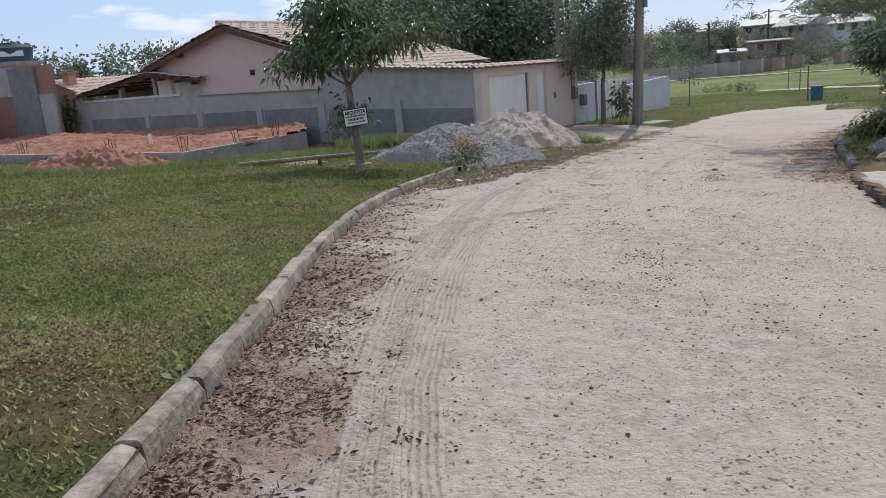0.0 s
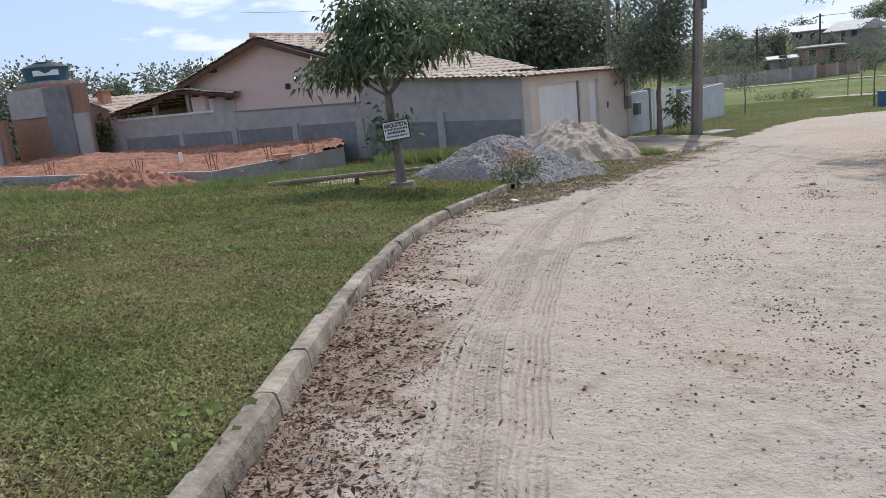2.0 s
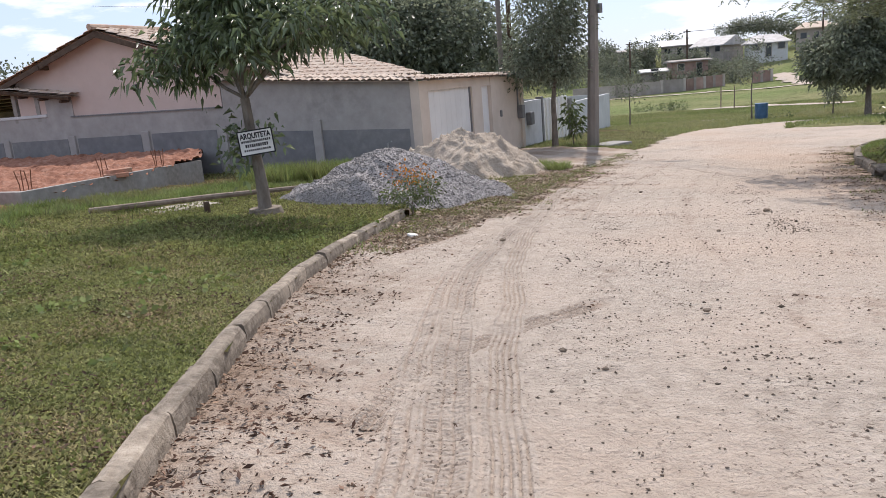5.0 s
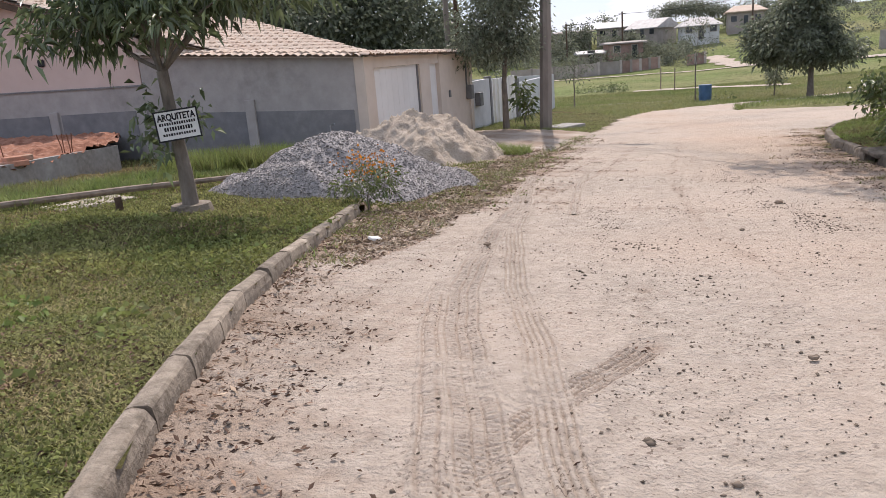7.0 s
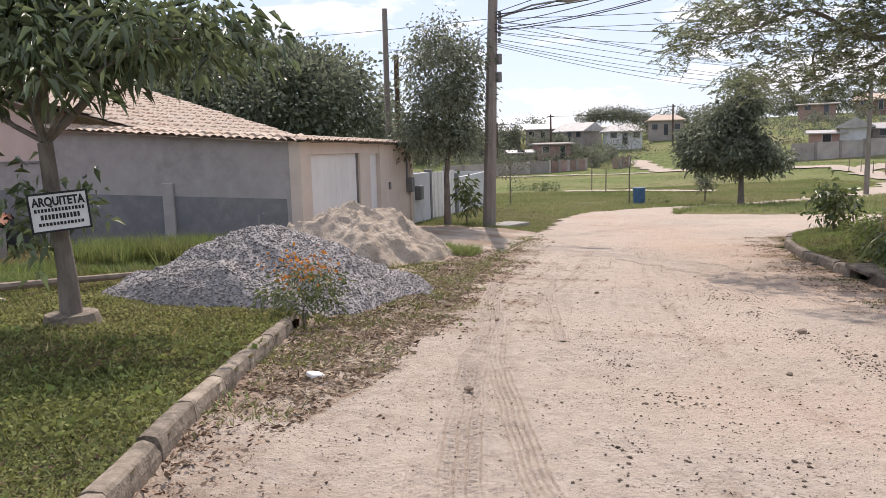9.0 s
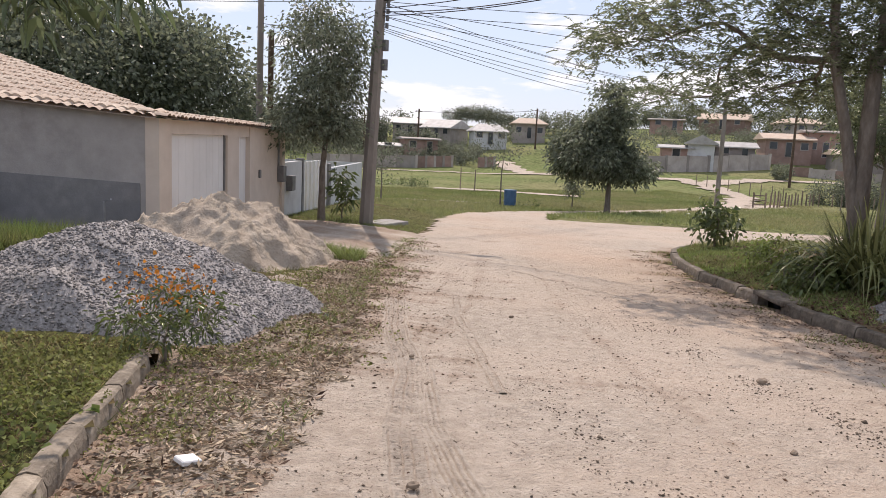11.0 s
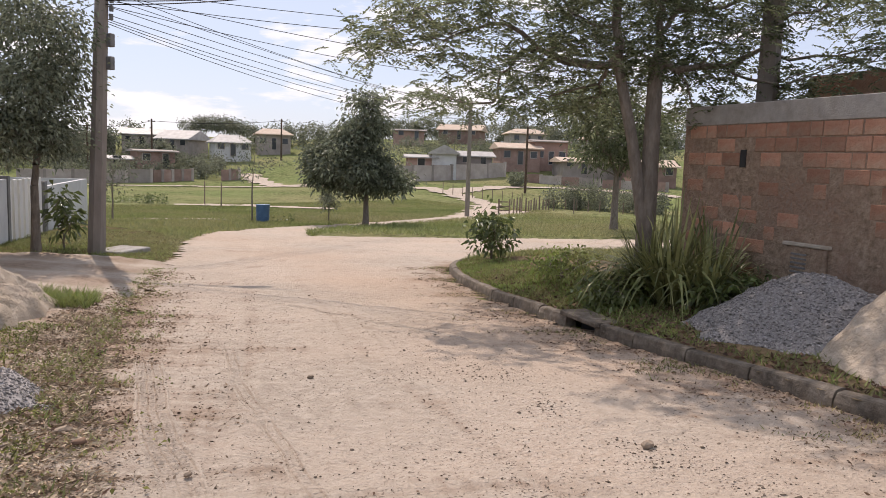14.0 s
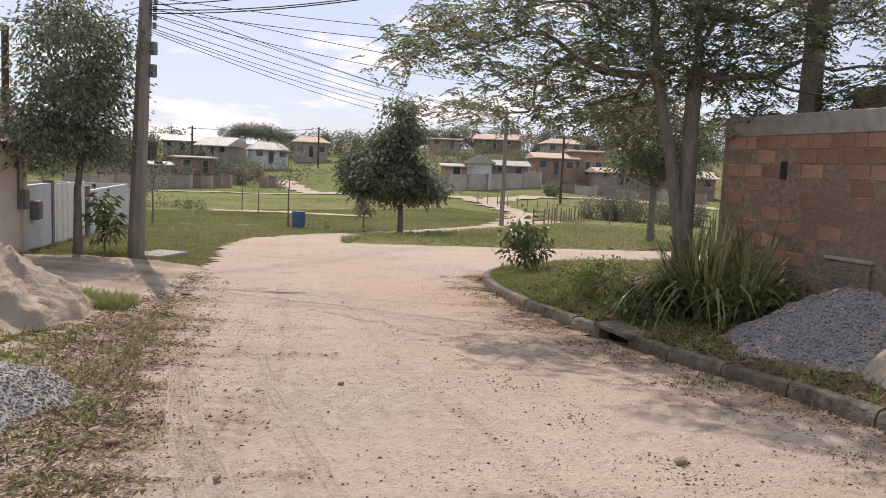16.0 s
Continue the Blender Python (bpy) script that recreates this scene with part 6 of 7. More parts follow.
far_house(*polar_b(45.7, 103.5), 3.6, 3.4, 2.4, 0.35, 140, M_FAR_BRICK, M_METAL_ROOF, "open annexe with a bright tin roof beside the white house", False, 1)
far_house(*polar_b(49.6, 109), 5.0, 4.5, 2.2, 0.7, 140, M_FAR_WALL, M_METAL_ROOF, "low house with a bright metal roof behind the block wall", False, 2)
far_house(*polar_b(52.9, 116), 6.0, 6.0, 2.7, 0.8, 140, M_FAR_BRICK, M_TILE_PALE, "reddish brick house with a tiled roof")
far_house(*polar_b(55.2, 118), 5.0, 5.0, 3.7, 0.3, 140, M_FAR_BRICK, M_FAR_WALL, "two-storey unplastered brick house", False, 3)
far_house(*polar_b(58.6, 112), 10.5, 5.5, 2.0, 0.6, 140, M_FAR_WALL, M_TILE_PALE, "long low rendered house with a pale roof", False, 5)
far_house(*polar_b(62.6, 108), 6.0, 5.5, 2.4, 0.9, 135, M_FAR_BRICK, M_TILE_PALE, "low brick house with a tiled roof")
far_house(*polar_b(48.8, 158), 8.5, 6.5, 2.2, 1.2, 120, M_FAR_BRICK, M_TILE_PALE, "tiled house high on the hillside", False)
far_house(*polar_b(44.8, 150), 6.0, 5.5, 2.2, 0.3, 135, M_FAR_BRICK, M_FAR_WALL, "unplastered brick house high on the hillside", False, 2)
far_house(*polar_b(53.5, 150), 7.0, 6.0, 2.6, 1.0, 140, M_FAR_WALL, M_TILE_PALE, "tiled house on the hillside", True)
far_house(*polar_b(59.5, 145), 8.0, 6.0, 2.8, 1.1, 140, M_FAR_WALL, M_TILE_PALE, "tiled house on the hillside", True)
fw2 = thing("wall_far", (*polar_b(48, 103), gz(*polar_b(48, 103))), "grey block boundary wall beside the far path", "wall", kind="structure")
far_wall(fw2, polar_b(43.6, 96), polar_b(52.1, 108), 6, 2.0, [M_FAR_WALL])
fw3 = thing("wall_far", (*polar_b(58, 100), gz(*polar_b(58, 100))), "low reddish wall beyond the field road", "wall", kind="structure")
far_wall(fw3, polar_b(53.4, 104), polar_b(64, 98), 7, 1.1, [M_FAR_BRICK, M_FAR_WALL])


def ell(p, dz, r):
    """A crown ellipsoid standing dz above the ground at a plan point."""
    return ((p[0], p[1], gz(*p) + dz), r)


foliage_bank("broad_tree", [ell(polar_a(28.9 + 0.75 * k, 142 + (k % 2)), 4.0 + 0.7 * (1 - abs(k - 2.2) / 2.2), (1.7, 1.7, 0.95)) for k in range(6)], 130, 60, 0.7, 0.34, 0.16, M_LEAF_FAR, "wide open-crowned tree behind the hillside houses", 43)
foliage_bank("distant_trees", [ell(polar_a(8.0 + 1.5 * k, 124 + 8 * (k % 3)), 1.8 + 0.5 * (k % 3), (2.6, 2.6, 1.8)) for k in range(13)] +
             [ell(polar_a(34.0 + 1.2 * k, 146 + 4 * (k % 3)), 1.8 + 0.6 * (k % 2), (2.4, 2.4, 1.7)) for k in range(5)] +
             [ell(polar_b(41 + 1.7 * k, 168 + 6 * (k % 3)), 2.0 + 0.9 * (k % 2), (3.4, 3.4, 2.2)) for k in range(15)], 1000, 70, 0.9, 0.42, 0.24, M_LEAF_FAR, "distant trees among the hillside houses", 44)
rs = random.Random(12)
SCRUB = []
for k in range(60):
    r_ = rs.uniform(0.6, 1.6)
    SCRUB.append(ell(polar_a(rs.uniform(20.5, 31.5), rs.uniform(108, 121)), r_ * 0.6, (r_ * 1.2, r_ * 1.2, r_)))
for k in range(70):
    r_ = rs.uniform(0.6, 1.7)
    SCRUB.append(ell(polar_b(rs.uniform(40, 68), rs.uniform(112, 152)), r_ * 0.8, (r_ * 1.2, r_ * 1.2, r_)))
for k in range(26):
    r_ = rs.uniform(1.0, 2.2)
    SCRUB.append(ell(polar_a(rs.uniform(9, 22), rs.uniform(108, 140)), r_ * 0.8, (r_ * 1.2, r_ * 1.2, r_)))
foliage_bank("scrub", SCRUB, 1250, 50, 0.6, 0.3, 0.17, M_LEAF_FAR, "scrubby bushes on the slope below the houses", 48)
foliage_bank("thicket", [ell(polar_b(56.6, 71), 0.9, (1.7, 1.7, 1.1)), ell(polar_b(58.2, 72), 1.0, (2.0, 1.8, 1.2)), ell(polar_b(60.4, 70), 0.8, (1.8, 1.6, 1.0)), ell(polar_b(62.6, 68), 0.9, (1.8, 1.8, 1.1))],
             170, 60, 0.5, 0.22, 0.1, M_LEAF_FAR, "brownish thicket beside the field fence", 45)
foliage_bank("round_bush", [ell(polar_b(53.1, 94), 0.9, (0.9, 0.9, 0.8))], 40, 50, 0.4, 0.2, 0.1, M_LEAF_DARK, "small round clipped tree beside the far road", 46)
foliage_bank("field_bushes", [ell(polar_a(23.9 + 0.9 * k, 65 - 0.6 * k), 0.15, (0.7, 0.7, 0.35)) for k in range(4)] + [ell(polar_a(35.0, 43.5), 0.15, (0.5, 0.5, 0.3))], 60, 30, 0.3, 0.14, 0.06, M_LEAF_SHRUB, "low bushes dotted over the field", 49)
PATHS = [[polar_a(28.6, 61.5), polar_a(33, 61.5), polar_a(37.6, 59.5)], [polar_b(48.8, 49), polar_b(50.5, 60), polar_b(51, 73), polar_b(48.2, 82), polar_b(46.6, 86), polar_b(43.2, 86), polar_a(35.2, 95)],
         [polar_b(48.2, 84), polar_b(52, 92), polar_b(56.2, 95), polar_b(64, 92)], [polar_a(21.5, 44), polar_a(26, 44.5), polar_a(31, 45)], [polar_a(20, 97), polar_a(29, 98), polar_a(35.2, 95.5), polar_b(37, 95)], [polar_a(35.2, 95.5), polar_a(33.6, 105), polar_a(32.9, 111)]]
for ln, w_ in zip(PATHS, (1.0, 1.2, 1.5, 0.35, 0.8, 1.2)):
    xs = [p[0] for p in ln]
    ys = [p[1] for p in ln]
    sheet("path", np.arange(min(xs) - 3, max(xs) + 3, 0.22), np.arange(min(ys) - 3, max(ys) + 3, 0.22),
          lambda x, y: dist_line(x, y, ln) < w_ + 0.5 * wob(x, y, 0.7), lambda x, y: height(x, y) + 0.03, M_SAND_ROAD, label="bare sandy footpath through the grass", category="path")


# ---- grass, litter and clods ----
def blades(name, P, h, w_, material, label, category, seed=1, lean=0.6):
    g_ = np.random.default_rng(seed)
    n = len(P)
    a = g_.uniform(0, 6.283, n)
    hh = h * g_.uniform(0.5, 1.3, n)
    side = np.stack([np.cos(a), np.sin(a), 0 * a], -1) * (w_ * g_.uniform(0.7, 1.3, n))[:, None]
    b_ = a + g_.uniform(0.6, 2.5, n)
    tip = P + np.stack([np.cos(b_) * lean * hh, np.sin(b_) * lean * hh, hh], -1)
    V = np.stack([P - side, P + side, tip], 1).reshape(-1, 3)
    ob = part_mesh(name, np_mesh(name, V, np.arange(3 * n).reshape(-1, 3)), material)
    return tagged(ob, label, category, kind="stuff")


def scatter(n, x0, x1, y0, y1, test, zfun, seed):
    g_ = np.random.default_rng(seed)
    x, y = g_.uniform(x0, x1, n), g_.uniform(y0, y1, n)
    k = np.asarray(test(x, y), bool)
    x, y = x[k], y[k]
    return np.stack([x, y, zfun(x, y)], -1)


def lawn_ok(x, y):
    return inside(x, y, LAWN) & (dist_line(x, y, KERB_L) > 0.105) & ~inside(x, y, PLOT) & ~(np.hypot((x - 1.15) / 2.2, (y - 15.2) / 1.8) < 0.95) & ~(np.hypot(x - 3, y - 19.9) < 1.6)


thin = lambda x, y, lo: np.random.default_rng(77).uniform(0, 1, len(x)) < np.clip(0.75 + 0.55 * wob(x, y, 0.8, 5) + 0.3 * wob(x, y, 2.6, 1), lo, 1)
P = scatter(620000, -4.0, 0.4, 1.0, 10.5, lambda x, y: lawn_ok(x, y) & thin(x, y, 0.7), lawn_height, 21)
blades("lawn_grass", P, 0.013, 0.0058, M_BLADE, "dense low lawn grass by the kerb", "grass", 21, 1.9)
P = scatter(300000, -9.5, 0.9, -2.0, 14, lambda x, y: lawn_ok(x, y) & thin(x, y, 0.3), lawn_height, 1)
blades("lawn_grass", P, 0.022, 0.0075, M_BLADE, "short mown lawn grass", "grass", 1, 1.1)
P = scatter(90000, -22, 4, 9, 30, lambda x, y: lawn_ok(x, y) & thin(x, y, 0.3), lawn_height, 2)
blades("lawn_grass", P, 0.075, 0.010, M_BLADE, "rougher grass farther up the lawn", "grass", 2, 0.8)
weed_zone = lambda x, y: lawn_ok(x, y) & ((dist_line(x, y, [(-9.5, 14.2), (-5.2, 14.9), (-3.6, 16.6), (-1.5, 17.8), (1.2, 20.3)]) + 0.5 * wob(x, y, 1.3, 2)) < 1.35)
P = scatter(220000, -12, 3, 12, 23, lambda x, y: weed_zone(x, y) & (wob(x, y, 1.5, 4) + 0.7 * wob(x, y, 4.3, 2) > -0.05), lawn_height, 3)
blades("weeds", P, 0.15, 0.011, M_WEED, "tall bright weeds along the plot and wall", "weeds", 3, 0.7)
P = scatter(60000, -3, 2.5, 16.5, 22, lambda x, y: lawn_ok(x, y) & (np.hypot((x + 0.4) / 1.7, (y - 19.6) / 1.0) + 0.55 * wob(x, y, 2.4, 3) < 0.8), lawn_height, 4)
blades("weeds", P, 0.42, 0.016, M_WEED, "tall bright weeds in front of the wall", "weeds", 4, 0.5)
edge = lambda x, y: (dist_line(x, y, EDGE_L[:9]) + 0.25 * wob(x, y, 1.9, 4) < 0.42)
P = scatter(36000, 0.6, 10, 11.6, 27, lambda x, y: edge(x, y) & (wob(x, y, 1.3, 3) + 0.5 * wob(x, y, 4, 1) > -0.1), lambda x, y: height(x, y) + 0.01, 5)
blades("edge_weeds", P, 0.04, 0.008, M_FIELD_BLADE, "scruffy weeds along the road's edge", "weeds", 5, 1.0)
P = scatter(70000, 3, 16, 15, 36, lambda x, y: ((wob(x, y, 1.1, 3) + 0.6 * wob(x, y, 3.3, 1) > -0.05) | (y > 22)) & inside(x, y, LAWN) & ~inside(x, y, APRON) & ~(np.hypot(x - 3, y - 19.9) < 1.7), lambda x, y: lawn_height(x, y), 6)
blades("edge_weeds", P, 0.08, 0.010, M_FIELD_BLADE, "scruffy grass between the road and walls", "weeds", 6, 0.9)
vok = lambda x, y: inside(x, y, VERGE) & (dist_line(x, y, KERB_R) > 0.15) & (y > 9.4) & ((x - BC.x) * BN.x + (y - BC.y) * BN.y < 0.0) & ~(np.hypot(x - 10.3, y - 11.6) < 1.2) & ~(np.hypot((x - 9.55) / 1.2, (y - 10.1) / 0.95) < 1)
P = scatter(160000, 7.5, 22, 9.4, 22, lambda x, y: vok(x, y) & thin(x, y, 0.2) & ((y > 13.6) | (np.random.default_rng(3).uniform(0, 1, len(x)) < 0.4)), verge_height, 7)
blades("verge_grass", P, 0.07, 0.009, M_WEED, "uneven grass on the verge", "grass", 7, 0.9)
P = scatter(90000, 16, 42, 10, 24, lambda x, y: inside(x, y, VERGE) & ((x - BC.x) * BN.x + (y - BC.y) * BN.y < 14), verge_height, 17)
blades("verge_grass", P, 0.14, 0.022, M_FIELD_BLADE, "uneven grass farther along the verge", "grass", 17, 0.8)
P = scatter(140000, 12, 55, 33, 62, lambda x, y: ~inside(x, y, ROAD) & np.all([dist_line(x, y, l_) > 1.7 for l_ in PATHS[:3]], axis=0), lambda x, y: height(x, y) - 0.03, 8)
blades("field_tufts", P, 0.13, 0.03, M_FIELD_BLADE, "grass tufts over the field", "grass", 8, 0.8)
P = scatter(60000, 18, 50, 17, 44, lambda x, y: inside(x, y, ISLAND + [(60, 20), (60, 44)]), lambda x, y: height(x, y) + 0.1, 9)
blades("island_grass", P, 0.14, 0.024, M_FIELD_BLADE, "grass on the corner between the roads", "grass", 9, 0.8)
P = scatter(1500, -7, 0.6, -1, 13, lambda x, y: lawn_ok(x, y), lawn_height, 10)
P = np.repeat(P[::8], 30, 0) + np.random.default_rng(4).normal(0, 1, (len(P[::8]) * 30, 3)) * [0.09, 0.09, 0.012]
tagged(leaves("lawn_weeds", P, np.random.default_rng(5).normal(0, 1, P.shape) * [1, 1, 0.3] + [0, 0, 0.6], 0.075, 0.04, M_WEED, None, 0.2, 14), "broad-leaved weeds dotted over the lawn", "weeds", kind="stuff")

litter_ok = lambda x, y: inside(x, y, ROAD) & (np.random.default_rng(8).uniform(0, 1, len(x)) < np.clip(1.3 * damp(x, y) - 0.1, 0.0, 1))
P = scatter(90000, -1, 10, -2, 22, litter_ok, lambda x, y: road_height(x, y) + 0.006, 11)
g5 = np.random.default_rng(6)
tagged(leaves("leaf_litter", P, g5.normal(0, 1, P.shape) * [1, 1, 0.18], 0.03, 0.012, M_LITTER, None, 0.02, 15, vary=0.6), "dry brown leaf litter along the kerbs", "leaf litter", kind="stuff")
P = scatter(16000, 8, 14, 9.4, 18, lambda x, y: vok(x, y), lambda x, y: verge_height(x, y) + 0.012, 12)
tagged(leaves("leaf_litter", P, g5.normal(0, 1, P.shape) * [1, 1, 0.15], 0.07, 0.03, M_LITTER, None, 0.02, 16, vary=0.5), "dry brown leaf litter on the verge", "leaf litter", kind="stuff")
cl = lambda x, y: inside(x, y, ROAD) & (np.random.default_rng(9).uniform(0, 1, len(x)) < np.clip(0.25 + 0.8 * np.maximum(0, wob(x, y, 0.9, 6)), 0, 1))
P = scatter(42000, -1, 10, -2.5, 22, cl, lambda x, y: road_height(x, y) + 0.003, 13)
stones("road_clods", P, 0.0058, M_CLOD, "small dark clods and pebbles strewn on the road", None, 5, 0.55)
crumb = lambda x, y: inside(x, y, ROAD) & (np.random.default_rng(19).uniform(0, 1, len(x)) < np.clip(0.9 - dist_line(x, y, KERB_L) / 0.8 + 0.8 * wob(x, y, 2.4, 6) + 0.7 * wob(x, y, 9, 2), 0, 1) * np.clip(1.15 - y / 5.5, 0.06, 1))
P = scatter(110000, -1, 0.6, -1, 12, crumb, lambda x, y: road_height(x, y) + 0.002, 14)
stones("soil_crumbs", P, 0.0052, M_LITTER, "dark soil crumbs and bits of bark along the kerb", None, 15, 0.6)

P = scatter(9000, 0.6, 10, 11.6, 26, lambda x, y: dist_line(x, y, EDGE_L[:9]) + 0.4 * wob(x, y, 1.7, 4) < 0.5, lambda x, y: height(x, y) + 0.02, 33)
tagged(leaves("edge_herbs", P, g5.normal(0, 1, P.shape) * [1, 1, 0.4] + [0, 0, 0.5], 0.042, 0.021, M_LEAF_CLOVER, None, 0.25, 34), "low broad-leaved weeds along the road's edge", "weeds", kind="stuff")

# leaves, twigs and sprouting grass in the gutter of the verge's kerb
gut = lambda x, y: inside(x, y, ROAD) & (np.random.default_rng(29).uniform(0, 1, len(x)) < np.clip(1.0 - dist_line(x, y, KERB_R[:12]) / 0.85 + 0.8 * wob(x, y, 2.1, 6) + 0.4 * wob(x, y, 6.5, 2), 0, 1))
P = scatter(70000, 5, 15, 8.6, 22, gut, lambda x, y: road_height(x, y) + 0.006, 35)
tagged(leaves("leaf_litter", P, g5.normal(0, 1, P.shape) * [1, 1, 0.2], 0.034, 0.014, M_LITTER_DRY, None, 0.02, 36, vary=0.6), "dry leaves and twigs in the gutter", "leaf litter", kind="stuff")
P = scatter(70000, 5, 15, 8.6, 22, lambda x, y: gut(x, y) & (wob(x, y, 1.2, 8) > 0.15), lambda x, y: road_height(x, y), 37)
blades("gutter_grass", P, 0.04, 0.006, M_BLADE, "low grass sprouting in the gutter", "grass", 38, 1.0)
side = lambda x, y: inside(x, y, ROAD) & (np.random.default_rng(39).uniform(0, 1, len(x)) < np.clip(1.0 - dist_line(x, y, EDGE_L[1:9]) / 0.75 + 0.6 * wob(x, y, 2.3, 5) + 0.4 * wob(x, y, 7, 3), 0, 1))
P = scatter(90000, 1.5, 9, 12.4, 24, side, lambda x, y: np.where(y > 18.8, height(x, y), road_height(x, y)) + 0.008, 40)
tagged(leaves("leaf_litter", P, g5.normal(0, 1, P.shape) * [1, 1, 0.25], 0.032, 0.013, M_LITTER_DRY, None, 0.02, 43, vary=0.6), "dry red-brown litter along the road's edge", "leaf litter", kind="stuff")

near_edge = lambda x, y: inside(x, y, LAWN) & (np.random.default_rng(49).uniform(0, 1, len(x)) < np.clip(0.9 - dist_line(x, y, EDGE_L[1:8]) / 1.0 + 0.7 * wob(x, y, 1.9, 5) + 0.4 * wob(x, y, 7, 3), 0, 1))
P = scatter(60000, 1.2, 7, 12.6, 22, near_edge, lambda x, y: lawn_height(x, y) + 0.022, 50)
tagged(leaves("leaf_litter", P, g5.normal(0, 1, P.shape) * [1, 1, 0.3], 0.045, 0.018, M_LITTER_DRY, None, 0.02, 52, vary=0.6), "dry leaves caught in the grass by the road", "leaf litter", kind="stuff")

herb_ok = lambda x, y: vok(x, y) & (y > 12.8) & (wob(x, y, 0.9, 3) + 0.5 * wob(x, y, 3.1, 6) > -0.15) & (dist_line(x, y, KERB_R) < 3.2)
P = scatter(42000, 8, 20, 12.8, 22, herb_ok, lambda x, y: verge_height(x, y) + 0.01, 55)
tagged(leaves("verge_herbs", P, g5.normal(0, 1, P.shape) * [1, 1, 0.4] + [0, 0, 0.5], 0.06, 0.032, M_WEED, None, 0.25, 56), "low bright broad-leaved weeds on the verge", "weeds", kind="stuff")

# matted twigs, dead stems and yellowing clover between the heaps and the road
MATTED = [(0.5, 10.2), (1.3, 10.6), (2.1, 12.0), (2.65, 12.85), (3.1, 13.7), (3.4, 14.6), (3.9, 15.5), (4.35, 16.5), (4.9, 17.8), (5.5, 19.0), (5.0, 19.4),
          (4.2, 18.4), (3.4, 17.2), (2.9, 15.4), (2.3, 14.2), (1.5, 13.4), (1.0, 12.6), (0.7, 11.4)]
mat_z = lambda x, y: np.where(inside(x, y, LAWN), lawn_height(x, y) + 0.02, road_height(x, y) + 0.008)
mat_in = lambda x, y: inside(x + 0.16 * wob(x, y, 2.1, 3) + 0.1 * wob(x, y, 6, 2), y + 0.16 * wob(x, y, 2.3, 5) + 0.1 * wob(x, y, 7, 1), MATTED)
P = scatter(125000, 0.3, 6, 10, 19.6, lambda x, y: mat_in(x, y) & (wob(x, y, 1.6, 4) + 0.6 * wob(x, y, 5.2, 2) > -0.75), mat_z, 121)
tagged(leaves("dead_stems", P, g5.normal(0, 1, P.shape) * [1.0, 0.5, 0.22], 0.05, 0.011, M_STRAW, None, 0.03, 122, vary=0.7), "matted dry stems and twigs along the dirt road", "leaf litter", kind="stuff")
P = scatter(7000, 0.3, 6, 10, 19.6, lambda x, y: mat_in(x, y) & (wob(x, y, 1.9, 7) + 0.6 * wob(x, y, 5.9, 1) > 0.0), mat_z, 123)
tagged(leaves("dead_stems", P, g5.normal(0, 1, P.shape) * [1.0, 0.5, 0.3], 0.06, 0.014, M_LITTER, None, 0.04, 124, vary=0.7), "dark rotting stems and bark along the dirt road", "leaf litter", kind="stuff")
P = scatter(55000, 0.3, 6.2, 11.2, 20.2, lambda x, y: (dist_line(x, y, MATTED[11:]) + 0.3 * wob(x, y, 2.2, 8) < 0.42) & (wob(x, y, 2.6, 4) + 0.5 * wob(x, y, 6.3, 2) > -0.3), mat_z, 125)
tagged(leaves("clover", P, g5.normal(0, 1, P.shape) * [1, 1, 0.4] + [0, 0, 0.6], 0.032, 0.02, M_LEAF_CLOVER, None, 0.2, 126), "yellow-green clover creeping round the heaps", "weeds", kind="stuff")
P = scatter(2600, 4.6, 6.0, 19.6, 21.4, lambda x, y: np.hypot((x - 5.25) / 0.55, (y - 20.4) / 0.6) < 1 + 0.3 * wob(x, y, 3, 1), mat_z, 127)
blades("grass_tuft", P, 0.2, 0.01, M_WEED, "tuft of tall grass beside the sand pile", "grass", 128, 1.0)
stones("earth_clod", np.array([[2.95, 13.85, gz(2.95, 13.85) + 0.04]]), 0.06, M_LITTER, "brown clod of earth on the road's edge", None, 131, 0.6)
tagged(part("broken_brick", bevel_box(pose(4.0, 18.95, gz(4.0, 18.95) + 0.09, 28, 18, 40), 0.2, 0.15, 0.22, 0.012), M_CONCRETE), "broken grey-brown brick lying below the sand pile", "brick")

# rough strip of dry leaves, soil and weeds past the kerb's end
P = scatter(60000, -1, 6, 7, 20, lambda x, y: inside(x, y, STRIP) & (wob(x, y, 2.2, 3) + 0.5 * wob(x, y, 6, 2) > -0.5), lambda x, y: road_height(x, y) + 0.01, 61)
tagged(leaves("leaf_litter", P, g5.normal(0, 1, P.shape) * [1, 1, 0.3], 0.042, 0.017, M_LITTER_DRY, None, 0.03, 62, vary=0.6), "dry leaves and twigs matted past the kerb's end", "leaf litter", kind="stuff")
P = scatter(32000, -1, 6, 7, 20, lambda x, y: inside(x, y, STRIP) & (wob(x, y, 1.4, 9) + 0.5 * wob(x, y, 4, 2) > 0.25), lambda x, y: road_height(x, y), 63)
blades("edge_weeds", P, 0.06, 0.007, M_WEED, "low weeds growing through the leaf litter", "weeds", 64, 1.1)


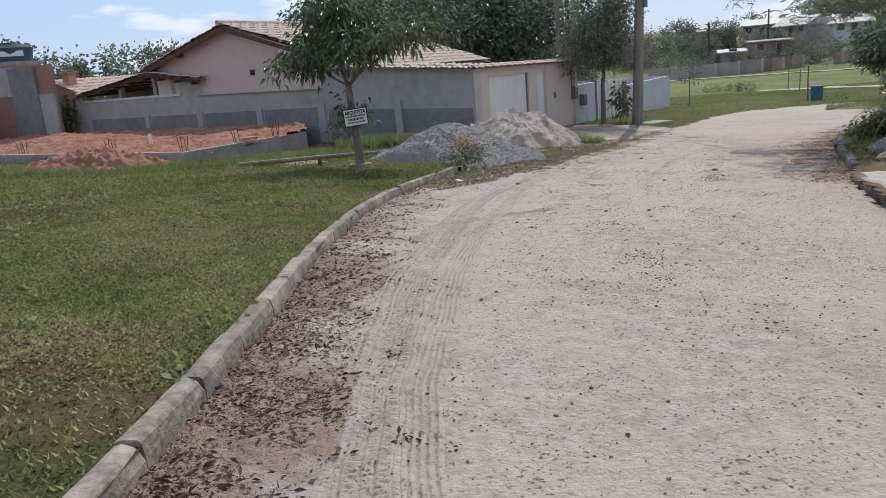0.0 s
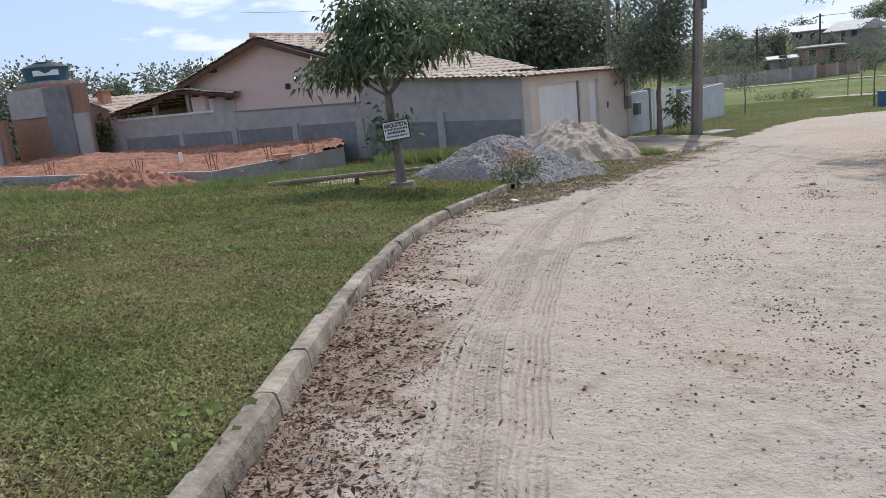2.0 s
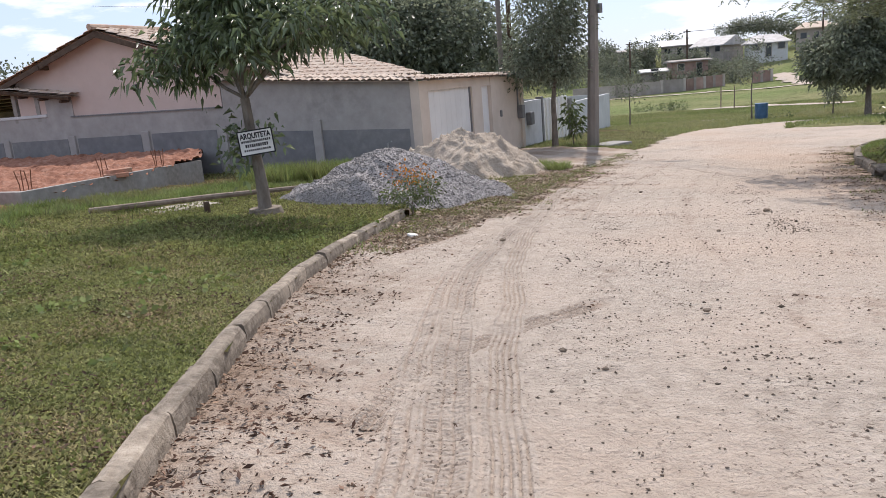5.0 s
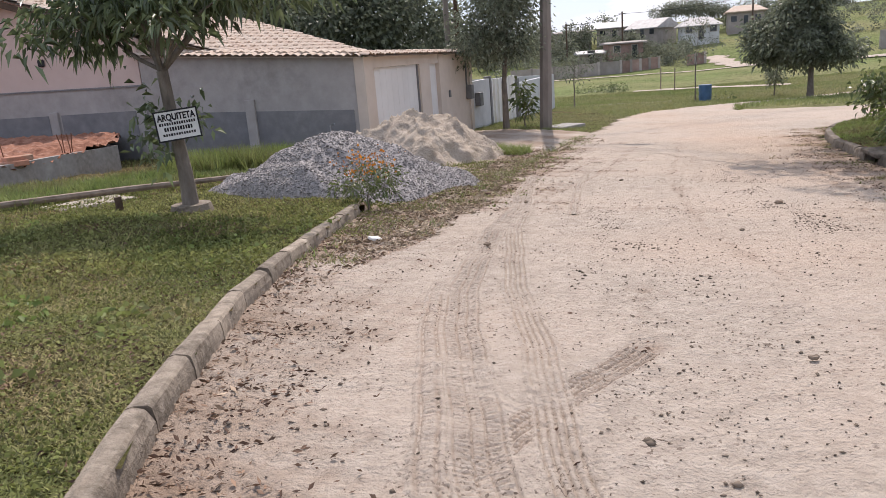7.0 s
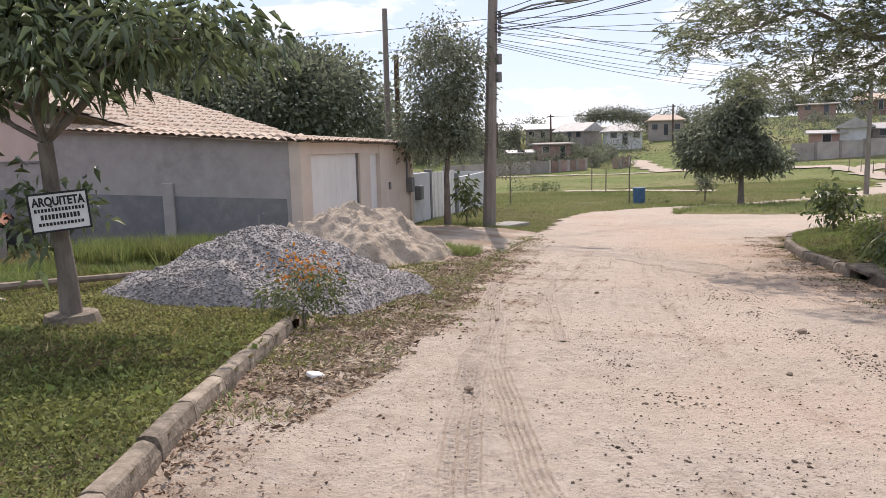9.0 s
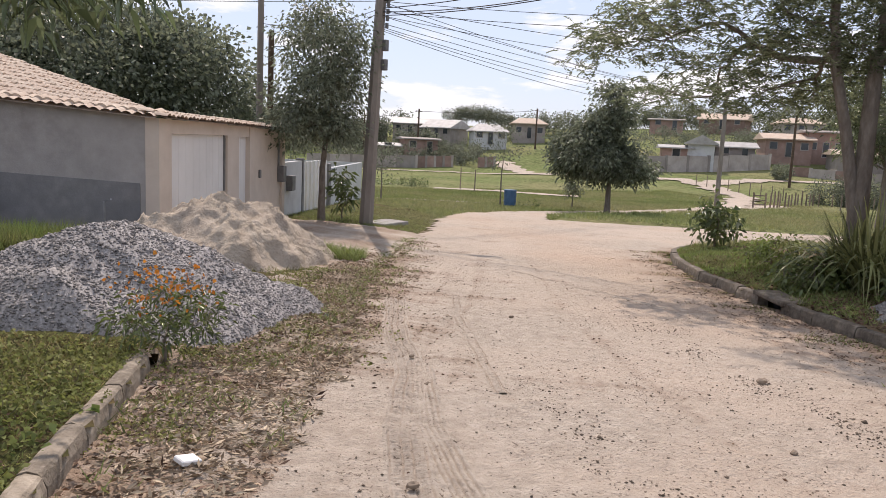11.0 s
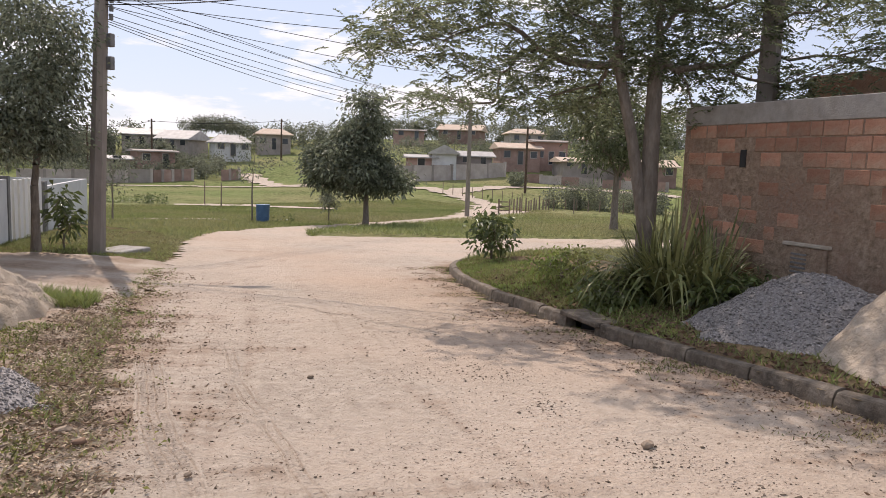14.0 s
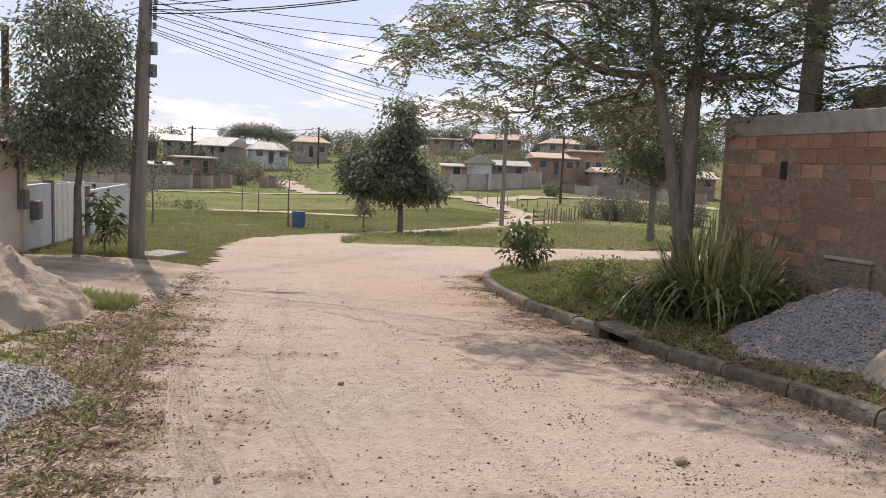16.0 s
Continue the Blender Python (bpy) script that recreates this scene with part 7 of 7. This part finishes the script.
def tyre_print(line, y0, y1, half, profile, label, press_shade=0.6):
    """A pressed print along a track: profile(c, s) gives the groove, 0 to 1, from the offset across and the way along.
    The last argument darkens the grooves' colour.
    """
    pts = np.array(line, float)
    seg = np.hypot(*np.diff(pts, axis=0).T)
    cum = np.concatenate([[0], np.cumsum(seg)])
    sv = np.arange(0, cum[-1], 0.011)
    fx = lambda q: np.interp(q, cum, pts[:, 0])
    fy = lambda q: np.interp(q, cum, pts[:, 1])
    # rounded corners: the mean over a window along the line
    X0 = sum(fx(np.clip(sv + o, 0, cum[-1])) for o in np.linspace(-0.5, 0.5, 9)) / 9
    Y0 = sum(fy(np.clip(sv + o, 0, cum[-1])) for o in np.linspace(-0.5, 0.5, 9)) / 9
    k = (Y0 > y0) & (Y0 < y1)
    sv, X0, Y0 = sv[k], X0[k], Y0[k]
    dx, dy = np.gradient(X0), np.gradient(Y0)
    L_ = np.hypot(dx, dy)
    cv = np.arange(-half, half + 1e-6, 0.006)
    S_, C_ = np.meshgrid(sv, cv, indexing="ij")
    wv = 0.012 * np.sin(S_ * 2.3) + 0.006 * np.sin(S_ * 7.1)
    X = X0[:, None] - (dy / L_)[:, None] * (C_ + wv)
    Y = Y0[:, None] + (dx / L_)[:, None] * (C_ + wv)
    fade = np.clip(0.95 + 0.7 * wob(X, Y, 1.7, 3) + 0.35 * wob(X, Y, 7, 5), 0, 1)
    gr = np.clip(profile(C_, S_), 0, 1) * fade
    edge_ = np.clip((half - np.abs(C_)) / 0.03, 0, 1)
    Z_ = road_height(X, Y) - 0.006 + 0.019 * edge_ - 0.016 * gr + 0.002 * wob(X, Y, 45, 2)
    me_ = np_mesh("tyre_print", np.stack([X.ravel(), Y.ravel(), Z_.ravel()], -1), grid_quads(X.shape), True)
    # grooves coloured darker as pressed sand, with their shade painted in too
    for key, val in (("damp", press_shade * gr * edge_), ("red", 0 * gr)):
        a_ = me_.attributes.new(key, "FLOAT", "POINT")
        a_.data.foreach_set("value", val.ravel().astype(np.float32))
    return tagged(part_mesh("tyre_print", me_, M_SAND_ROAD), label, "tyre track", kind="stuff")


def grid_quads(shape):
    i_ = np.arange(shape[0] * shape[1]).reshape(shape)
    return np.stack([i_[:-1, :-1], i_[1:, :-1], i_[1:, 1:], i_[:-1, 1:]], -1).reshape(-1, 4)


def bar_(c, at, w_):
    return np.exp(-((c - at) / w_) ** 2)


def lugs(c, s_):
    rows = np.clip(1.6 * np.sin(s_ * 2 * math.pi / 0.036 + 9 * np.abs(c)) - 0.2, 0, 1) * (bar_(np.abs(c), 0.065, 0.026) + 0.8 * bar_(np.abs(c), 0.005, 0.014))
    return rows + 0.9 * bar_(np.abs(c), 0.030, 0.0065) + 0.7 * bar_(np.abs(c), 0.105, 0.0065)


def ribs(c, s_):
    return sum(bar_(c, o, 0.0065) for o in (-0.075, -0.037, 0.0, 0.037, 0.075))


def twin(c, s_):
    return 0.9 * bar_(np.abs(c), 0.04, 0.012) + 0.5 * np.clip(np.sin(s_ * 2 * math.pi / 0.04), 0, 1) * bar_(c, 0, 0.025)


tyre_print(TRACKS[0], -2.6, 16.0, 0.15, lugs, "tyre print with lug marks pressed into the sand")
tyre_print(TRACKS[1], -2.6, 12.6, 0.12, ribs, "tyre print of fine parallel grooves in the sand", 0.4)
tyre_print(TRACKS[2], 5.0, 7.1, 0.12, lambda c, s_: 1.5 * lugs(c * 1.1, s_) + ribs(c, s_) * 0.6, "short tyre print crossing the sandy road", 1.0)
tyre_print([(-0.12, -3), (-0.10, 1.3), (0.02, 3.2), (0.2, 4.4), (0.42, 5.6), (0.8, 7.6), (1.2, 9.0)], 1.0, 9.0, 0.09, twin, "faint twin tyre grooves in the sand")
tyre_print(TRACKS[4], 11.6, 16.2, 0.08, twin, "faint twin tyre grooves in the sand")
tyre_print(TRACKS[5], 14.6, 18.4, 0.06, lambda c, s_: bar_(c, 0, 0.018), "single thin groove curving over the road")

# windrows of clods that the wheels threw up
gq = np.random.default_rng(91)
for ln, n_ in (([(2.2, 2.5), (2.25, 4.0), (2.5, 6.15), (3.05, 9.0), (3.25, 10.3), (3.75, 11.9)], 1000), ([(5.1, 9.2), (5.35, 10.4), (6.0, 12.1), (7.0, 14.0)], 900), ([(1.2, 2.0), (1.3, 5.0), (2.1, 7.9), (2.5, 9.1)], 350), ([(6.2, 17.2), (6.4, 18.4)], 90)):
    lx, ly = np.array(ln).T
    q_ = gq.uniform(0, 1, n_) * (len(ln) - 1)
    x = np.interp(q_, np.arange(len(ln)), lx) + gq.normal(0, 0.16, n_)
    y = np.interp(q_, np.arange(len(ln)), ly) + gq.normal(0, 0.12, n_)
    keep = wob(x, y, 1.9, 6) + 0.6 * wob(x, y, 5, 1) > -0.1
    x, y = x[keep], y[keep]
    stones("road_clods", np.stack([x, y, road_height(x, y) + 0.004], -1), 0.0085, M_CLOD, "windrow of dark clods thrown up by wheels", None, 92, 0.6)
P = scatter(3800, -0.7, 8, -2.5, 20, lambda x, y: inside(x, y, ROAD) & (wob(x, y, 0.8, 2) + 0.5 * wob(x, y, 3, 4) > -0.3), lambda x, y: road_height(x, y) + 0.005, 93)
stones("road_clods", P, 0.0085, M_CLOD, "larger dark clods scattered on the road", None, 94, 0.6)
# matted bark, leaf and soil fragments in the gutter by the lawn
mat_ok = lambda x, y: inside(x, y, ROAD) & (np.random.default_rng(95).uniform(0, 1, len(x)) < np.clip(1.0 - dist_line(x, y, KERB_L) / np.clip(0.85 - 0.03 * y, 0.35, 1) + 0.7 * wob(x, y, 3.1, 6) + 0.6 * wob(x, y, 8, 2), 0, 1) * np.clip(1.2 - y / 9, 0.25, 1))
P = scatter(26000, -1, 0.5, -1.5, 10, mat_ok, lambda x, y: road_height(x, y) + 0.006, 96)
D5 = g5.normal(0, 1, P.shape) * [1.0, 0.55, 0.25]
tagged(leaves("gutter_fragments", P, D5, 0.036, 0.012, M_LITTER, None, 0.02, 97, vary=0.7), "dark matted leaf and bark fragments along the kerb", "leaf litter", kind="stuff")
P = scatter(900, -0.9, 2.2, 6.6, 13.2, lambda x, y: (inside(x, y, STRIP) | (dist_line(x, y, KERB_L) < 0.35)) & inside(x, y, ROAD), lambda x, y: road_height(x, y) + 0.014, 98)
tagged(leaves("fallen_leaves", P, g5.normal(0, 1, P.shape) * [1, 1, 0.35], 0.055, 0.02, M_LITTER_DRY, None, 0.05, 99, vary=0.4), "large dry curled leaves at the kerb's end", "leaf litter", kind="stuff")
P = scatter(60000, -6, 0.7, 0, 12.5, lambda x, y: lawn_ok(x, y) & (wob(x, y, 1.3, 8) + 0.6 * wob(x, y, 4.1, 3) > 0.1), lambda x, y: lawn_height(x, y) + 0.012, 105)
tagged(leaves("lawn_thatch", P, g5.normal(0, 1, P.shape) * [1, 1, 0.3], 0.03, 0.01, M_LITTER, None, 0.05, 106, vary=0.6), "brown dead thatch showing through the lawn", "grass", kind="stuff")
# clover and broad-leaved plants mixed into the lawn
P = scatter(150000, -4.5, 0.9, 0.6, 13.2, lambda x, y: lawn_ok(x, y) & thin(x, y, 0.25), lambda x, y: lawn_height(x, y) + 0.010, 101)
tagged(leaves("lawn_clover", P, g5.normal(0, 1, P.shape) * [1, 1, 0.3] + [0, 0, 0.35], 0.024, 0.017, M_LEAF_CLOVER, None, 0.15, 102, vary=0.5), "small clover-like leaves mixed into the lawn", "weeds", kind="stuff")
P = scatter(110000, -12, 1.2, 9.5, 17.5, lambda x, y: lawn_ok(x, y) & thin(x, y, 0.3), lambda x, y: lawn_height(x, y) + 0.03, 103)
tagged(leaves("lawn_clover", P, g5.normal(0, 1, P.shape) * [1, 1, 0.35] + [0, 0, 0.4], 0.036, 0.024, M_LEAF_CLOVER, None, 0.2, 104, vary=0.5), "broad-leaved plants in the lawn round the tree", "weeds", kind="stuff")

# ---- pieces of the brick wall ----
proto = {}
for L_ in (0.19, 0.36):
    bm = bevel_box(Matrix(), L_, 0.03, 0.19, 0.006)
    me = bpy.data.meshes.new("brick")
    bm.to_mesh(me)
    bm.free()
    me.materials.append(M_BRICK)
    proto[L_] = me
rnd = random.Random(17)
binv = BW.matrix_basis.inverted()
for row in range(14):
    z = 1.775 - row * 0.208
    k = 0.12 - 0.14 * (row % 2)
    while k < 5.4:
        L_ = rnd.choice((0.36, 0.36, 0.19, 0.36))
        c_ = bpt(k + L_ / 2, 0.0195 + rnd.uniform(-0.005, 0.005) + (0.0 if row < 3 else 0.001))
        show = (row < 3 and rnd.random() < 0.92) or rnd.random() < 0.42
        niche = (1.9 < k < 2.95 and z < 0.4) or (0.9 < k < 1.36 and 1.1 < z < 1.6)
        if show and not niche and k > -0.02:
            ob = new("brick", proto[L_])
            ob.parent = BW
            ob.matrix_parent_inverse = binv
            ob.matrix_basis = pose(c_.x, c_.y, z, rnd.uniform(-1, 1), 0, B_ANG + rnd.uniform(-0.8, 0.8))
        k += L_ + rnd.choice((0.012, 0.016, 0.03))
